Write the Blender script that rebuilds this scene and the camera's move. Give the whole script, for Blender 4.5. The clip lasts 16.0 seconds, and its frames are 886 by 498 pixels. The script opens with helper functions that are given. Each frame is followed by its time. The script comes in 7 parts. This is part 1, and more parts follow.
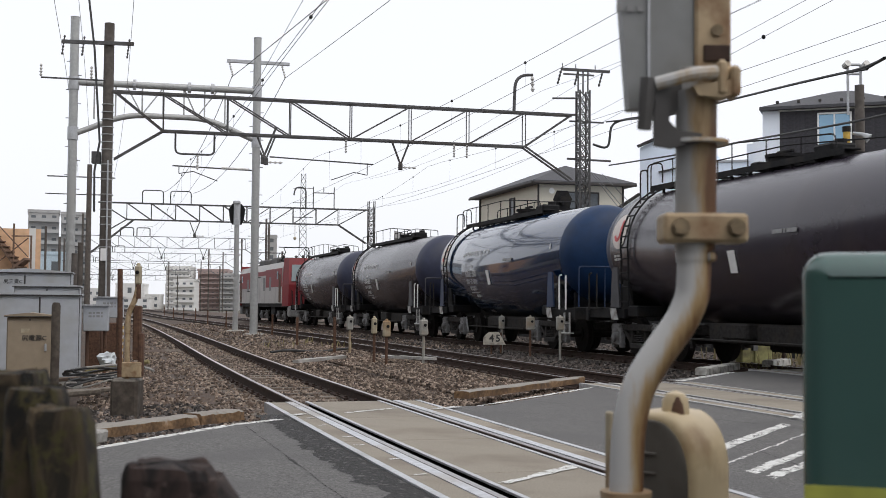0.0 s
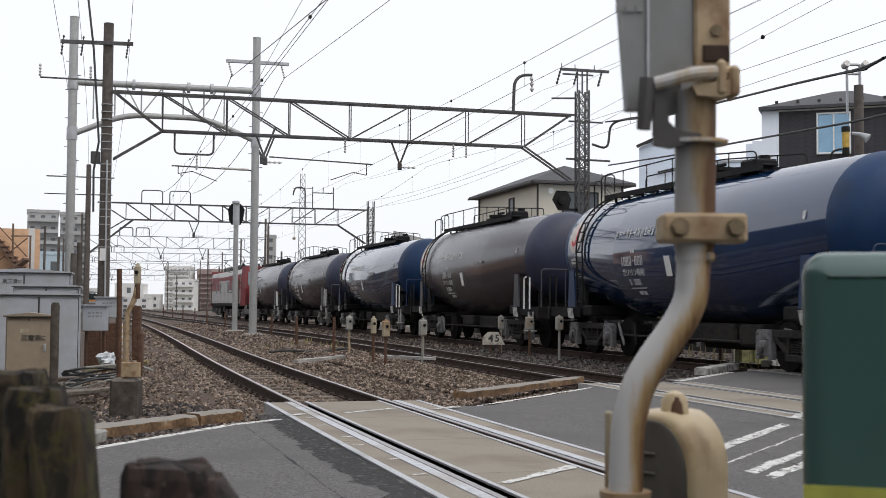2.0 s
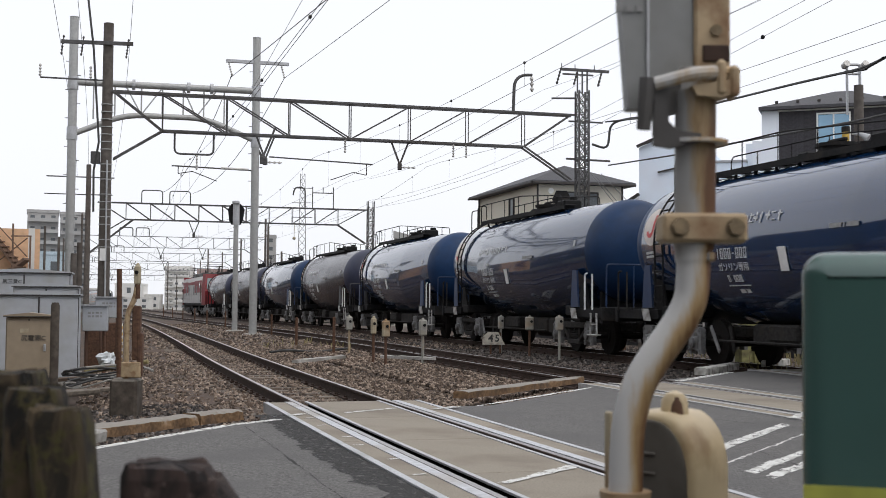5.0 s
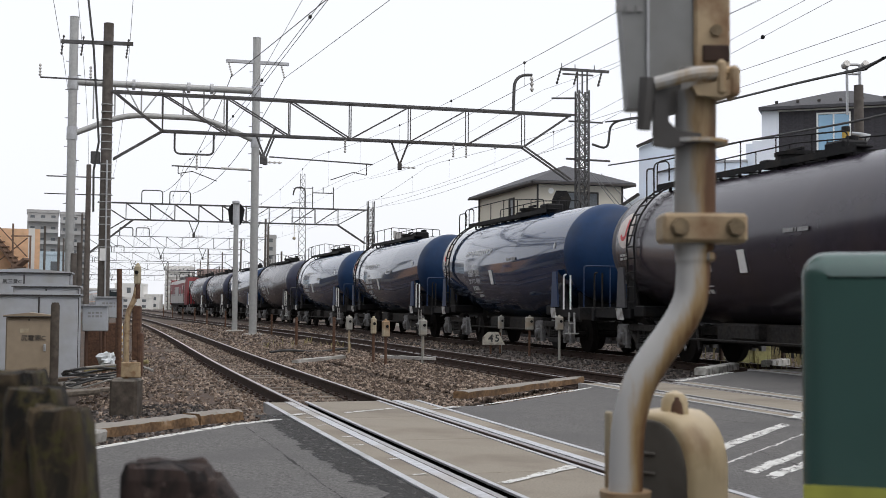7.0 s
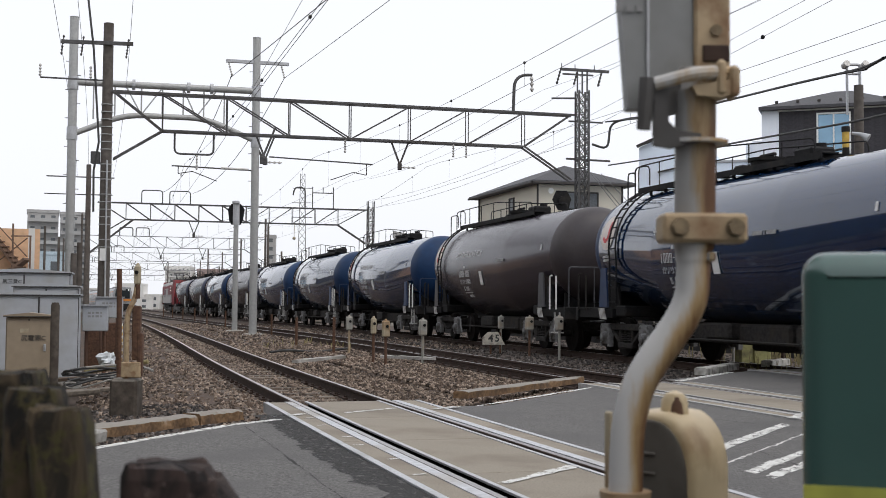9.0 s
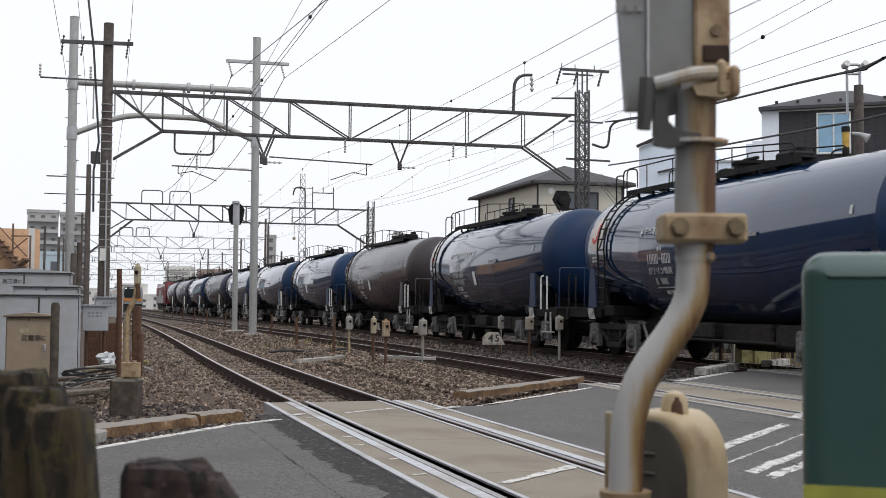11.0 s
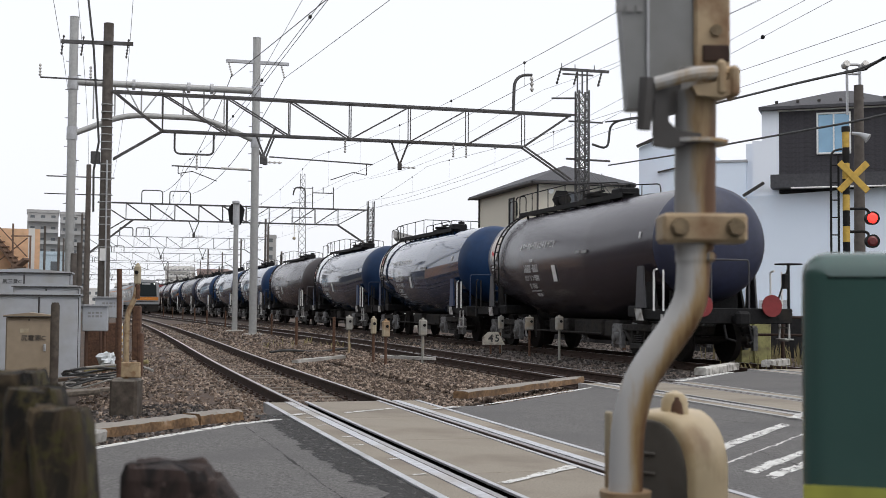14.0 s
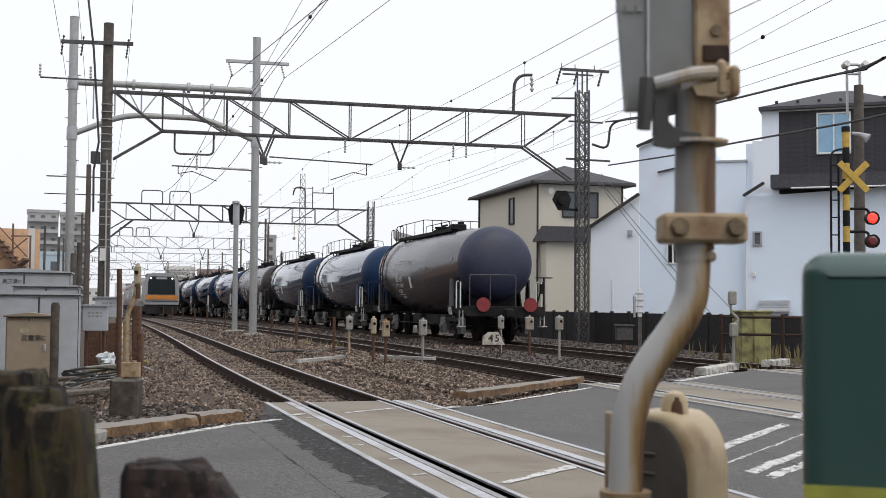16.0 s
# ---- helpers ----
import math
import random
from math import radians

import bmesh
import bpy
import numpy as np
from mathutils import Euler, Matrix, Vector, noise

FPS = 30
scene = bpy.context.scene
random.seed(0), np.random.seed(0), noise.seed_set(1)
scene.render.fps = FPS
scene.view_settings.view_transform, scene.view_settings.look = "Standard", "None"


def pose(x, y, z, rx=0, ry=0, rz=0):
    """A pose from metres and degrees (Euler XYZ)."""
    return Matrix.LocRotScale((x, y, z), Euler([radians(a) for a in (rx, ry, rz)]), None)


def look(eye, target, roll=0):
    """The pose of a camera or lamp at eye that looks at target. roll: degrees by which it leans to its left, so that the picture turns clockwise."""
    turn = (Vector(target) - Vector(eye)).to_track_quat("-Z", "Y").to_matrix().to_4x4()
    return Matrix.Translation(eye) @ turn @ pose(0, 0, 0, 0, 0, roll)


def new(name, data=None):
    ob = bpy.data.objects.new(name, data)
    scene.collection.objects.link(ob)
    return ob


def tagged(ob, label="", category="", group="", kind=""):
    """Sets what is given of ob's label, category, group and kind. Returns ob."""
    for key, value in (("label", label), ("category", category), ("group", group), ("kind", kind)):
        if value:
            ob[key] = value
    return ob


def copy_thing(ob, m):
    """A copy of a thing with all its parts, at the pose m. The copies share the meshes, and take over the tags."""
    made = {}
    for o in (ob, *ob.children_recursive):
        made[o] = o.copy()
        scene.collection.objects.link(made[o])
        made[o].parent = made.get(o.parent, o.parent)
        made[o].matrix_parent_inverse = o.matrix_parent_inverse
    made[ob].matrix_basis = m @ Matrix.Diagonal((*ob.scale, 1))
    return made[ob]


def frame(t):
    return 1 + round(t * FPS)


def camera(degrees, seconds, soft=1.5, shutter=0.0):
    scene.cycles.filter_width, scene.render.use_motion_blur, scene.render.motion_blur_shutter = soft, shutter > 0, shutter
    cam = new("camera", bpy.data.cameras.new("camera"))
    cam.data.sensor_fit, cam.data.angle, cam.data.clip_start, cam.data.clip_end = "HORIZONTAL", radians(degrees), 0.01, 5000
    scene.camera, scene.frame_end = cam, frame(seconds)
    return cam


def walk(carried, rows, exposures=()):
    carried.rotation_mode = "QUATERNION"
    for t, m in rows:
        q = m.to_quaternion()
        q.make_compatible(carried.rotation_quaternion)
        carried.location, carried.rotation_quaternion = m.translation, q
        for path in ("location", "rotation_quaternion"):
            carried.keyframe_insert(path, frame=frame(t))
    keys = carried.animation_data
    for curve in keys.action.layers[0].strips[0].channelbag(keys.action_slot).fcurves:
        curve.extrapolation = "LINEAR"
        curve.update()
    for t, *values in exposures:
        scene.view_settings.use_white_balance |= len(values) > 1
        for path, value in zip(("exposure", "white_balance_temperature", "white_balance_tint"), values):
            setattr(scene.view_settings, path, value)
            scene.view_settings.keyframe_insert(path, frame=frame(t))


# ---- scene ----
cam = camera(39.92, 16.0, 0.6, 0.15)
cam.data.dof.use_dof = True
cam.data.dof.focus_distance = 32.0
cam.data.dof.aperture_fstop = 8.5
EYE = 1.086
VIEW = pose(0, 0, EYE, 92.664, 0, 0) @ pose(0, 0, 0, 0, 0, 0.441)
walk(cam, [(0.0, VIEW @ pose(0, 0, 0, 0, 0.035, 0)), (0.3, VIEW @ pose(0, 0, 0, 0, 0.03, 0)), (0.9, VIEW), (16.0, VIEW)],
     exposures=[(0.0, 0.0), (16.0, 0.0)])

# ---- sky and sun ----
world = bpy.data.worlds.new("sky")
scene.world = world
world.use_nodes = True
wn, wl = world.node_tree.nodes, world.node_tree.links
sky = wn.new("ShaderNodeTexSky")
sky.sky_type = "NISHITA"
sky.sun_disc = False
sky.sun_elevation, sky.sun_rotation = radians(60), radians(131)
sky.air_density, sky.dust_density, sky.ozone_density = 0.7, 6.0, 1.0
hue = wn.new("ShaderNodeHueSaturation")
hue.inputs["Saturation"].default_value = 0.6
wl.new(sky.outputs[0], hue.inputs["Color"])
veil = wn.new("ShaderNodeMix")
veil.data_type = "RGBA"
veil.inputs[0].default_value = 0.75
wl.new(hue.outputs[0], veil.inputs[6])
veil.inputs[7].default_value = (10.2, 10.4, 10.95, 1)
wl.new(veil.outputs[2], wn["Background"].inputs["Color"])
wn["Background"].inputs["Strength"].default_value = 0.12
sun_data = bpy.data.lights.new("sun", "SUN")
sun_data.energy, sun_data.angle, sun_data.color = 0.8, radians(50), (1.0, 0.95, 0.88)
sun = new("sun", sun_data)
sun.matrix_world = look((14, -12, 32), (0, 0, 0))


# ---- materials ----
def mat(name, color, rough=0.7, metal=0.0, grain=12.0, vary=0.25, bump=0.2, stain=None, amount=0.4, big=0.7, coat=0.0, rand=0.0, spec=0.5, bscale=None, worn=None, faces=None):
    """Principled surface: two scales of colour change, stains of a second colour, fine relief."""
    m = bpy.data.materials.new(name)
    m.use_nodes = True
    n, l = m.node_tree.nodes, m.node_tree.links
    b = n["Principled BSDF"]
    b.inputs["Roughness"].default_value = rough
    b.inputs["Metallic"].default_value = metal
    b.inputs["Specular IOR Level"].default_value = spec
    b.inputs["Coat Weight"].default_value = coat
    b.inputs["Coat Roughness"].default_value = 0.06
    co = n.new("ShaderNodeTexCoord")
    fine = n.new("ShaderNodeTexNoise")
    fine.inputs["Scale"].default_value, fine.inputs["Detail"].default_value = grain, 6
    l.new(co.outputs["Object"], fine.inputs["Vector"])
    large = n.new("ShaderNodeTexNoise")
    large.inputs["Scale"].default_value, large.inputs["Detail"].default_value = big, 5
    l.new(co.outputs["Object"], large.inputs["Vector"])
    ramp = n.new("ShaderNodeValToRGB")
    lo = [max(0, c * (1 - vary)) for c in color]
    hi = [min(1, c * (1 + vary)) for c in color]
    ramp.color_ramp.elements[0].color, ramp.color_ramp.elements[1].color = (*lo, 1), (*hi, 1)
    ramp.color_ramp.elements[0].position, ramp.color_ramp.elements[1].position = 0.3, 0.7
    l.new(fine.outputs["Fac"], ramp.inputs["Fac"])
    out = ramp.outputs["Color"]
    if stain:
        sr = n.new("ShaderNodeValToRGB")
        sr.color_ramp.elements[0].position, sr.color_ramp.elements[1].position = 0.62 - amount * 0.3, 0.78 - amount * 0.2
        mix = n.new("ShaderNodeMix")
        mix.data_type = "RGBA"
        l.new(large.outputs["Fac"], sr.inputs["Fac"])
        l.new(sr.outputs["Color"], mix.inputs[0])
        l.new(out, mix.inputs[6])
        mix.inputs[7].default_value = (*stain, 1)
        out = mix.outputs[2]
    if rand:
        info = n.new("ShaderNodeObjectInfo")
        mr = n.new("ShaderNodeMapRange")
        mr.inputs["To Min"].default_value, mr.inputs["To Max"].default_value = 1 - rand, 1 + rand
        l.new(info.outputs["Random"], mr.inputs["Value"])
        hs = n.new("ShaderNodeHueSaturation")
        l.new(out, hs.inputs["Color"])
        l.new(mr.outputs[0], hs.inputs["Value"])
        out = hs.outputs[0]
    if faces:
        # upward faces take a second colour, broken up by the fine noise
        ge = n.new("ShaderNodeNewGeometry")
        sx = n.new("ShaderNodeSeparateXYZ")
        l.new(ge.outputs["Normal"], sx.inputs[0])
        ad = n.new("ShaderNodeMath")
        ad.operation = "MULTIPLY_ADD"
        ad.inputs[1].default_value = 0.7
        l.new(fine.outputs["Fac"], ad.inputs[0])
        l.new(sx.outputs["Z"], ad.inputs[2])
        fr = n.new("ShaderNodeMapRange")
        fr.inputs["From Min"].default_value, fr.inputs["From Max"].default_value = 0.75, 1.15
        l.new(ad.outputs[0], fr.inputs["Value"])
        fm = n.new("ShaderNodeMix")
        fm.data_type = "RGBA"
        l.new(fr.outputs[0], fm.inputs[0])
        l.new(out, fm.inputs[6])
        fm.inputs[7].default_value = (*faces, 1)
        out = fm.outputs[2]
    if worn:
        # flakes and pits where the layer has gone
        wn_ = n.new("ShaderNodeTexNoise")
        wn_.inputs["Scale"].default_value, wn_.inputs["Detail"].default_value, wn_.inputs["Roughness"].default_value = worn[0], 8, 0.72
        l.new(co.outputs["Object"], wn_.inputs["Vector"])
        wr = n.new("ShaderNodeMapRange")
        wr.inputs["From Min"].default_value, wr.inputs["From Max"].default_value = worn[1], worn[1] + 0.05
        l.new(wn_.outputs["Fac"], wr.inputs["Value"])
        l.new(wr.outputs[0], b.inputs["Alpha"])
    l.new(out, b.inputs["Base Color"])
    if bump:
        bp = n.new("ShaderNodeBump")
        bp.inputs["Strength"].default_value, bp.inputs["Distance"].default_value = bump, 0.01
        src = fine
        if bscale:
            src = n.new("ShaderNodeTexNoise")
            src.inputs["Scale"].default_value, src.inputs["Detail"].default_value = bscale, 4
            l.new(co.outputs["Object"], src.inputs["Vector"])
        l.new(src.outputs["Fac"], bp.inputs["Height"])
        l.new(bp.outputs["Normal"], b.inputs["Normal"])
    return m


def island_mat(name, dark, light, tint, rough=0.9):
    """Loose stones: every stone has its own shade."""
    m = bpy.data.materials.new(name)
    m.use_nodes = True
    n, l = m.node_tree.nodes, m.node_tree.links
    b = n["Principled BSDF"]
    b.inputs["Roughness"].default_value = rough
    geo = n.new("ShaderNodeNewGeometry")
    ramp = n.new("ShaderNodeValToRGB")
    e = ramp.color_ramp.elements
    e[0].color, e[1].color = (*dark, 1), (*light, 1)
    e.new(0.55).color = (*tint, 1)
    l.new(geo.outputs["Random Per Island"], ramp.inputs["Fac"])
    co = n.new("ShaderNodeTexCoord")
    no = n.new("ShaderNodeTexNoise")
    no.inputs["Scale"].default_value = 0.5
    l.new(co.outputs["Object"], no.inputs["Vector"])
    hs = n.new("ShaderNodeHueSaturation")
    mr = n.new("ShaderNodeMapRange")
    mr.inputs["To Min"].default_value, mr.inputs["To Max"].default_value = 0.6, 1.4
    l.new(no.outputs["Fac"], mr.inputs["Value"])
    l.new(mr.outputs[0], hs.inputs["Value"])
    l.new(ramp.outputs["Color"], hs.inputs["Color"])
    l.new(hs.outputs[0], b.inputs["Base Color"])
    return m


def glow(name, color, strength):
    m = bpy.data.materials.new(name)
    m.use_nodes = True
    b = m.node_tree.nodes["Principled BSDF"]
    b.inputs["Base Color"].default_value = (*color, 1)
    b.inputs["Emission Color"].default_value = (*color, 1)
    b.inputs["Emission Strength"].default_value = strength
    return m


M = dict(
    ballast=mat("ballast", (0.062, 0.044, 0.034), 0.95, grain=26, vary=0.65, bump=1.0, stain=(0.075, 0.046, 0.03), amount=0.5, big=0.35),
    stones=island_mat("ballast_stones", (0.03, 0.022, 0.017), (0.34, 0.27, 0.215), (0.12, 0.084, 0.062)),
    grey_stones=island_mat("grey_stones", (0.014, 0.012, 0.011), (0.17, 0.15, 0.14), (0.045, 0.037, 0.033)),
    earth=mat("earth", (0.13, 0.115, 0.095), 0.95, grain=3, vary=0.4, bump=0.5, stain=(0.08, 0.085, 0.05), big=0.08),
    asphalt=mat("asphalt", (0.102, 0.098, 0.095), 0.85, grain=55, vary=0.6, bump=0.8, stain=(0.084, 0.081, 0.08), amount=0.5, big=1.1),
    patch=mat("asphalt_patch", (0.03, 0.029, 0.029), 0.95, grain=70, vary=0.7, bump=1.0, worn=(14, 0.42)),
    slab=mat("crossing_slab", (0.245, 0.215, 0.172), 0.85, grain=70, vary=0.2, bump=0.2, stain=(0.18, 0.15, 0.118), amount=0.5, big=1.2, rand=0.07),
    galv=mat("galvanised", (0.44, 0.45, 0.47), 0.5, 0.3, grain=25, vary=0.15, bump=0.06, stain=(0.3, 0.3, 0.3), big=1.5),
    guard=mat("guard_steel", (0.46, 0.47, 0.5), 0.6, 0.1, grain=20, vary=0.2, bump=0.1, stain=(0.3, 0.27, 0.24), big=1.0),
    paint_line=mat("road_paint", (0.62, 0.62, 0.6), 0.85, grain=40, vary=0.15, bump=0.3, stain=(0.36, 0.35, 0.33), amount=0.4, big=7.0, worn=(16, 0.42)),
    rail_web=mat("rusty_rail", (0.045, 0.026, 0.019), 0.85, 0.2, grain=20, vary=0.4, bump=0.3),
    rail_head=mat("polished_rail", (0.36, 0.34, 0.33), 0.34, 1.0, grain=30, vary=0.1, bump=0.03),
    sleeper=mat("sleeper", (0.13, 0.11, 0.09), 0.9, grain=30, vary=0.35, bump=0.5, stain=(0.09, 0.06, 0.045), rand=0.25),
    concrete=mat("concrete", (0.33, 0.32, 0.3), 0.88, grain=25, vary=0.2, bump=0.3, stain=(0.2, 0.19, 0.17), big=1.2, rand=0.1),
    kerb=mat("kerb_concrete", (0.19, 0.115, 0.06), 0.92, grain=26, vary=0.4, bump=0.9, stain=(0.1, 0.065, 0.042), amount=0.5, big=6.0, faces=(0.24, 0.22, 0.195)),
    pole=mat("steel_pole", (0.38, 0.385, 0.38), 0.6, 0.3, grain=10, vary=0.1, bump=0.05, stain=(0.37, 0.37, 0.36), big=1.0),
    brown_pole=mat("old_concrete_pole", (0.1, 0.087, 0.077), 0.9, grain=8, vary=0.25, bump=0.4, stain=(0.065, 0.053, 0.044)),
    truss=mat("weathered_truss", (0.085, 0.084, 0.085), 0.7, 0.3, grain=12, vary=0.3, bump=0.1, stain=(0.065, 0.055, 0.048)),
    wire=mat("wire", (0.05, 0.05, 0.05), 0.6, 0.4, bump=0),
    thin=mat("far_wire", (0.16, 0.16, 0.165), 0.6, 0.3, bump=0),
    porcelain=mat("porcelain", (0.5, 0.49, 0.47), 0.3, bump=0),
    rust=mat("rust", (0.105, 0.055, 0.034), 0.9, 0.1, grain=25, vary=0.4, bump=0.5, stain=(0.09, 0.05, 0.035), big=3),
    black=mat("black_steel", (0.01, 0.01, 0.011), 0.7, 0.0, spec=0.2, grain=20, vary=0.4, bump=0.1, stain=(0.025, 0.022, 0.019), big=2),
    bogie=mat("bogie_steel", (0.028, 0.026, 0.025), 0.85, 0.0, spec=0.2, grain=15, vary=0.4, bump=0.2, stain=(0.04, 0.034, 0.028), amount=0.4, big=3),
    axlebox=mat("axlebox_grey", (0.17, 0.17, 0.172), 0.65, 0.2, grain=15, vary=0.3, bump=0.1, stain=(0.07, 0.06, 0.05), amount=0.5, big=4),
    axlebox_dark=mat("dark_grey_paint", (0.055, 0.055, 0.062), 0.55, grain=10, vary=0.2, bump=0.05),
    wheel=mat("wheel_steel", (0.014, 0.012, 0.011), 0.8, 0.0, spec=0.15, bump=0.1),
    blue=mat("blue_tank_paint", (0.003, 0.022, 0.074), 0.09, 0.0, grain=6, vary=0.07, bump=0.025, stain=(0.004, 0.018, 0.05), amount=0.5, big=0.8, spec=0.95, rand=0.15, coat=0.4, bscale=1.6),
    blue_dome=mat("blue_dome_paint", (0.005, 0.028, 0.086), 0.5, spec=0.3, grain=7, vary=0.1, bump=0.03, stain=(0.007, 0.021, 0.054), amount=0.5, big=0.9, rand=0.12),
    blue_end=mat("blue_frame_paint", (0.009, 0.03, 0.09), 0.5, grain=6, vary=0.2, bump=0.05, stain=(0.02, 0.03, 0.06), amount=0.5),
    grey=mat("grey_tank_paint", (0.026, 0.021, 0.031), 0.25, 0.0, spec=0.62, grain=6, vary=0.12, bump=0.05, stain=(0.034, 0.026, 0.031), amount=0.5, big=0.8, rand=0.2, coat=0.06, bscale=1.6),
    grey_end=mat("navy_tank_end", (0.021, 0.026, 0.058), 0.5, grain=8, vary=0.15, bump=0.05, stain=(0.033, 0.035, 0.054), amount=0.5),
    brown_end=mat("brown_tank_end", (0.034, 0.026, 0.027), 0.5, grain=8, vary=0.15, bump=0.05, stain=(0.028, 0.024, 0.032), amount=0.5),
    white=mat("white_paint", (0.75, 0.75, 0.74), 0.5, grain=10, vary=0.06, bump=0.05),
    mark=mat("white_marking", (0.6, 0.6, 0.6), 0.6, grain=10, vary=0.1, bump=0),
    red_disc=mat("red_disc", (0.21, 0.02, 0.022), 0.5, grain=10, vary=0.15, bump=0.05),
    red=mat("loco_red", (0.2, 0.014, 0.02), 0.55, grain=6, vary=0.12, bump=0.03, stain=(0.15, 0.02, 0.022)),
    loco_grey=mat("loco_grey", (0.36, 0.345, 0.33), 0.45, grain=6, vary=0.1, bump=0.05, stain=(0.25, 0.23, 0.22)),
    silver=mat("stainless", (0.36, 0.37, 0.39), 0.4, 0.5, grain=6, vary=0.06, bump=0.03),
    cream_face=mat("pale_face", (0.29, 0.3, 0.31), 0.4, grain=6, vary=0.05, bump=0.0),
    orange=mat("orange_band", (0.55, 0.2, 0.03), 0.4, bump=0),
    yellow=mat("yellow_paint", (0.52, 0.34, 0.06), 0.6, grain=12, vary=0.15, bump=0.1),
    # pale tone stands in for the sky reflected in the cab windscreen
    cab_glass=mat("sky_pale_cab_glass", (0.2, 0.24, 0.25), 0.15, grain=3, vary=0.1, bump=0),
    train_glass=mat("train_windscreen", (0.012, 0.018, 0.02), 0.3, spec=0.25, bump=0),
    dark_glass=mat("dark_glass", (0.012, 0.016, 0.018), 0.06, 0.0, bump=0, coat=0.5),
    window=mat("window_glass", (0.2, 0.36, 0.5), 0.06, 0.3, grain=1.5, vary=0.12, bump=0, coat=0.6),
    roofgrey=mat("train_roof", (0.2, 0.2, 0.2), 0.8, bump=0.1),
    cab_grey=mat("cabinet_grey", (0.39, 0.41, 0.44), 0.55, grain=10, vary=0.06, bump=0.04, stain=(0.33, 0.33, 0.32), big=1.4),
    cab_tan=mat("cabinet_tan", (0.29, 0.232, 0.165), 0.6, grain=10, vary=0.08, bump=0.05, stain=(0.22, 0.17, 0.115), big=2.0),
    box_grey=mat("instrument_box_grey", (0.22, 0.225, 0.225), 0.55, grain=14, vary=0.08, bump=0.05, stain=(0.18, 0.18, 0.175), big=6),
    cream_cover=mat("cream_cover", (0.52, 0.41, 0.25), 0.42, grain=14, vary=0.08, bump=0.05, stain=(0.3, 0.2, 0.1), amount=0.35, big=9),
    dark_insulator=mat("dark_insulator", (0.05, 0.045, 0.045), 0.4, bump=0),
    ink=mat("black_lettering", (0.03, 0.03, 0.03), 0.6, bump=0),
    grey_bar=mat("faded_lettering", (0.25, 0.25, 0.25), 0.6, bump=0),
    beige=mat("beige_post", (0.36, 0.31, 0.22), 0.7, grain=14, vary=0.15, bump=0.15, stain=(0.26, 0.16, 0.08), amount=0.5, big=3),
    post_grey=mat("instrument_grey", (0.27, 0.265, 0.24), 0.6, grain=14, vary=0.12, bump=0.1, stain=(0.28, 0.23, 0.17), big=4),
    green_box=mat("green_paint", (0.036, 0.09, 0.078), 0.25, spec=0.8, coat=0.3, grain=6, vary=0.1, bump=0.03, stain=(0.034, 0.075, 0.068), big=3),
    yellow_strip=mat("yellow_green_strip", (0.32, 0.33, 0.06), 0.5, bump=0),
    house_white=mat("white_render", (0.76, 0.85, 0.97), 0.85, grain=40, vary=0.04, bump=0.25, stain=(0.75, 0.8, 0.9), big=0.5),
    house_white_b=mat("white_render_bright", (0.84, 0.89, 0.97), 0.85, grain=40, vary=0.04, bump=0.25),
    siding=mat("charcoal_siding", (0.04, 0.038, 0.045), 0.7, grain=14, vary=0.3, bump=0.3),
    roof=mat("slate_roof", (0.055, 0.055, 0.062), 0.7, grain=10, vary=0.25, bump=0.3),
    cream=mat("cream_wall", (0.6, 0.56, 0.47), 0.85, grain=30, vary=0.06, bump=0.2),
    trim=mat("dark_trim", (0.035, 0.03, 0.028), 0.6, bump=0),
    # paler than the near trusses: the haze of distance is in this colour
    hazed_truss=mat("hazed_truss_paint", (0.15, 0.15, 0.16), 0.7, 0.2, bump=0),
    groove=mat("groove_black", (0.004, 0.004, 0.004), 0.95, bump=0, spec=0.05),
    fence=mat("dark_fence", (0.016, 0.015, 0.016), 0.85, grain=8, vary=0.35, bump=0.3, stain=(0.028, 0.022, 0.019)),
    olive=mat("olive_box", (0.3, 0.29, 0.12), 0.7, grain=14, vary=0.15, bump=0.1, stain=(0.12, 0.1, 0.055), amount=0.55, big=4),
    apartment=mat("apartment_grey", (0.36, 0.355, 0.35), 0.85, grain=1, vary=0.05, bump=0.0),
    apartment_w=mat("apartment_white", (0.66, 0.65, 0.63), 0.85, grain=1, vary=0.05, bump=0.0),
    far_brick=mat("far_brick", (0.36, 0.28, 0.26), 0.85, grain=1, vary=0.08, bump=0.0),
    orange_wall=mat("orange_wall", (0.66, 0.42, 0.26), 0.85, grain=4, vary=0.1, bump=0.1),
    pale_blue=mat("pale_blue_wall", (0.45, 0.55, 0.62), 0.85, bump=0.0),
    steel_brown=mat("brown_stair", (0.16, 0.1, 0.07), 0.8, bump=0.1),
    far_pane=mat("far_pane", (0.1, 0.11, 0.12), 0.3, bump=0),
    step_paint=mat("step_paint", (0.42, 0.42, 0.41), 0.6, grain=14, vary=0.2, bump=0.1, stain=(0.15, 0.13, 0.11), amount=0.45, big=5),
    plain_wall=mat("plain_render", (0.12, 0.115, 0.11), 0.9, grain=6, vary=0.12, bump=0.2, stain=(0.09, 0.087, 0.085), big=0.4),
    sign_board=mat("sign_board", (0.58, 0.55, 0.47), 0.7, grain=12, vary=0.2, bump=0.1, stain=(0.2, 0.17, 0.14), amount=0.4, big=6),
    tan_steel=mat("tan_steel", (0.36, 0.27, 0.165), 0.65, grain=16, vary=0.2, bump=0.2, stain=(0.19, 0.1, 0.045), amount=0.5, big=14),
    slab_edge=mat("worn_slab_edge", (0.36, 0.355, 0.35), 0.8, grain=30, vary=0.25, bump=0.2),
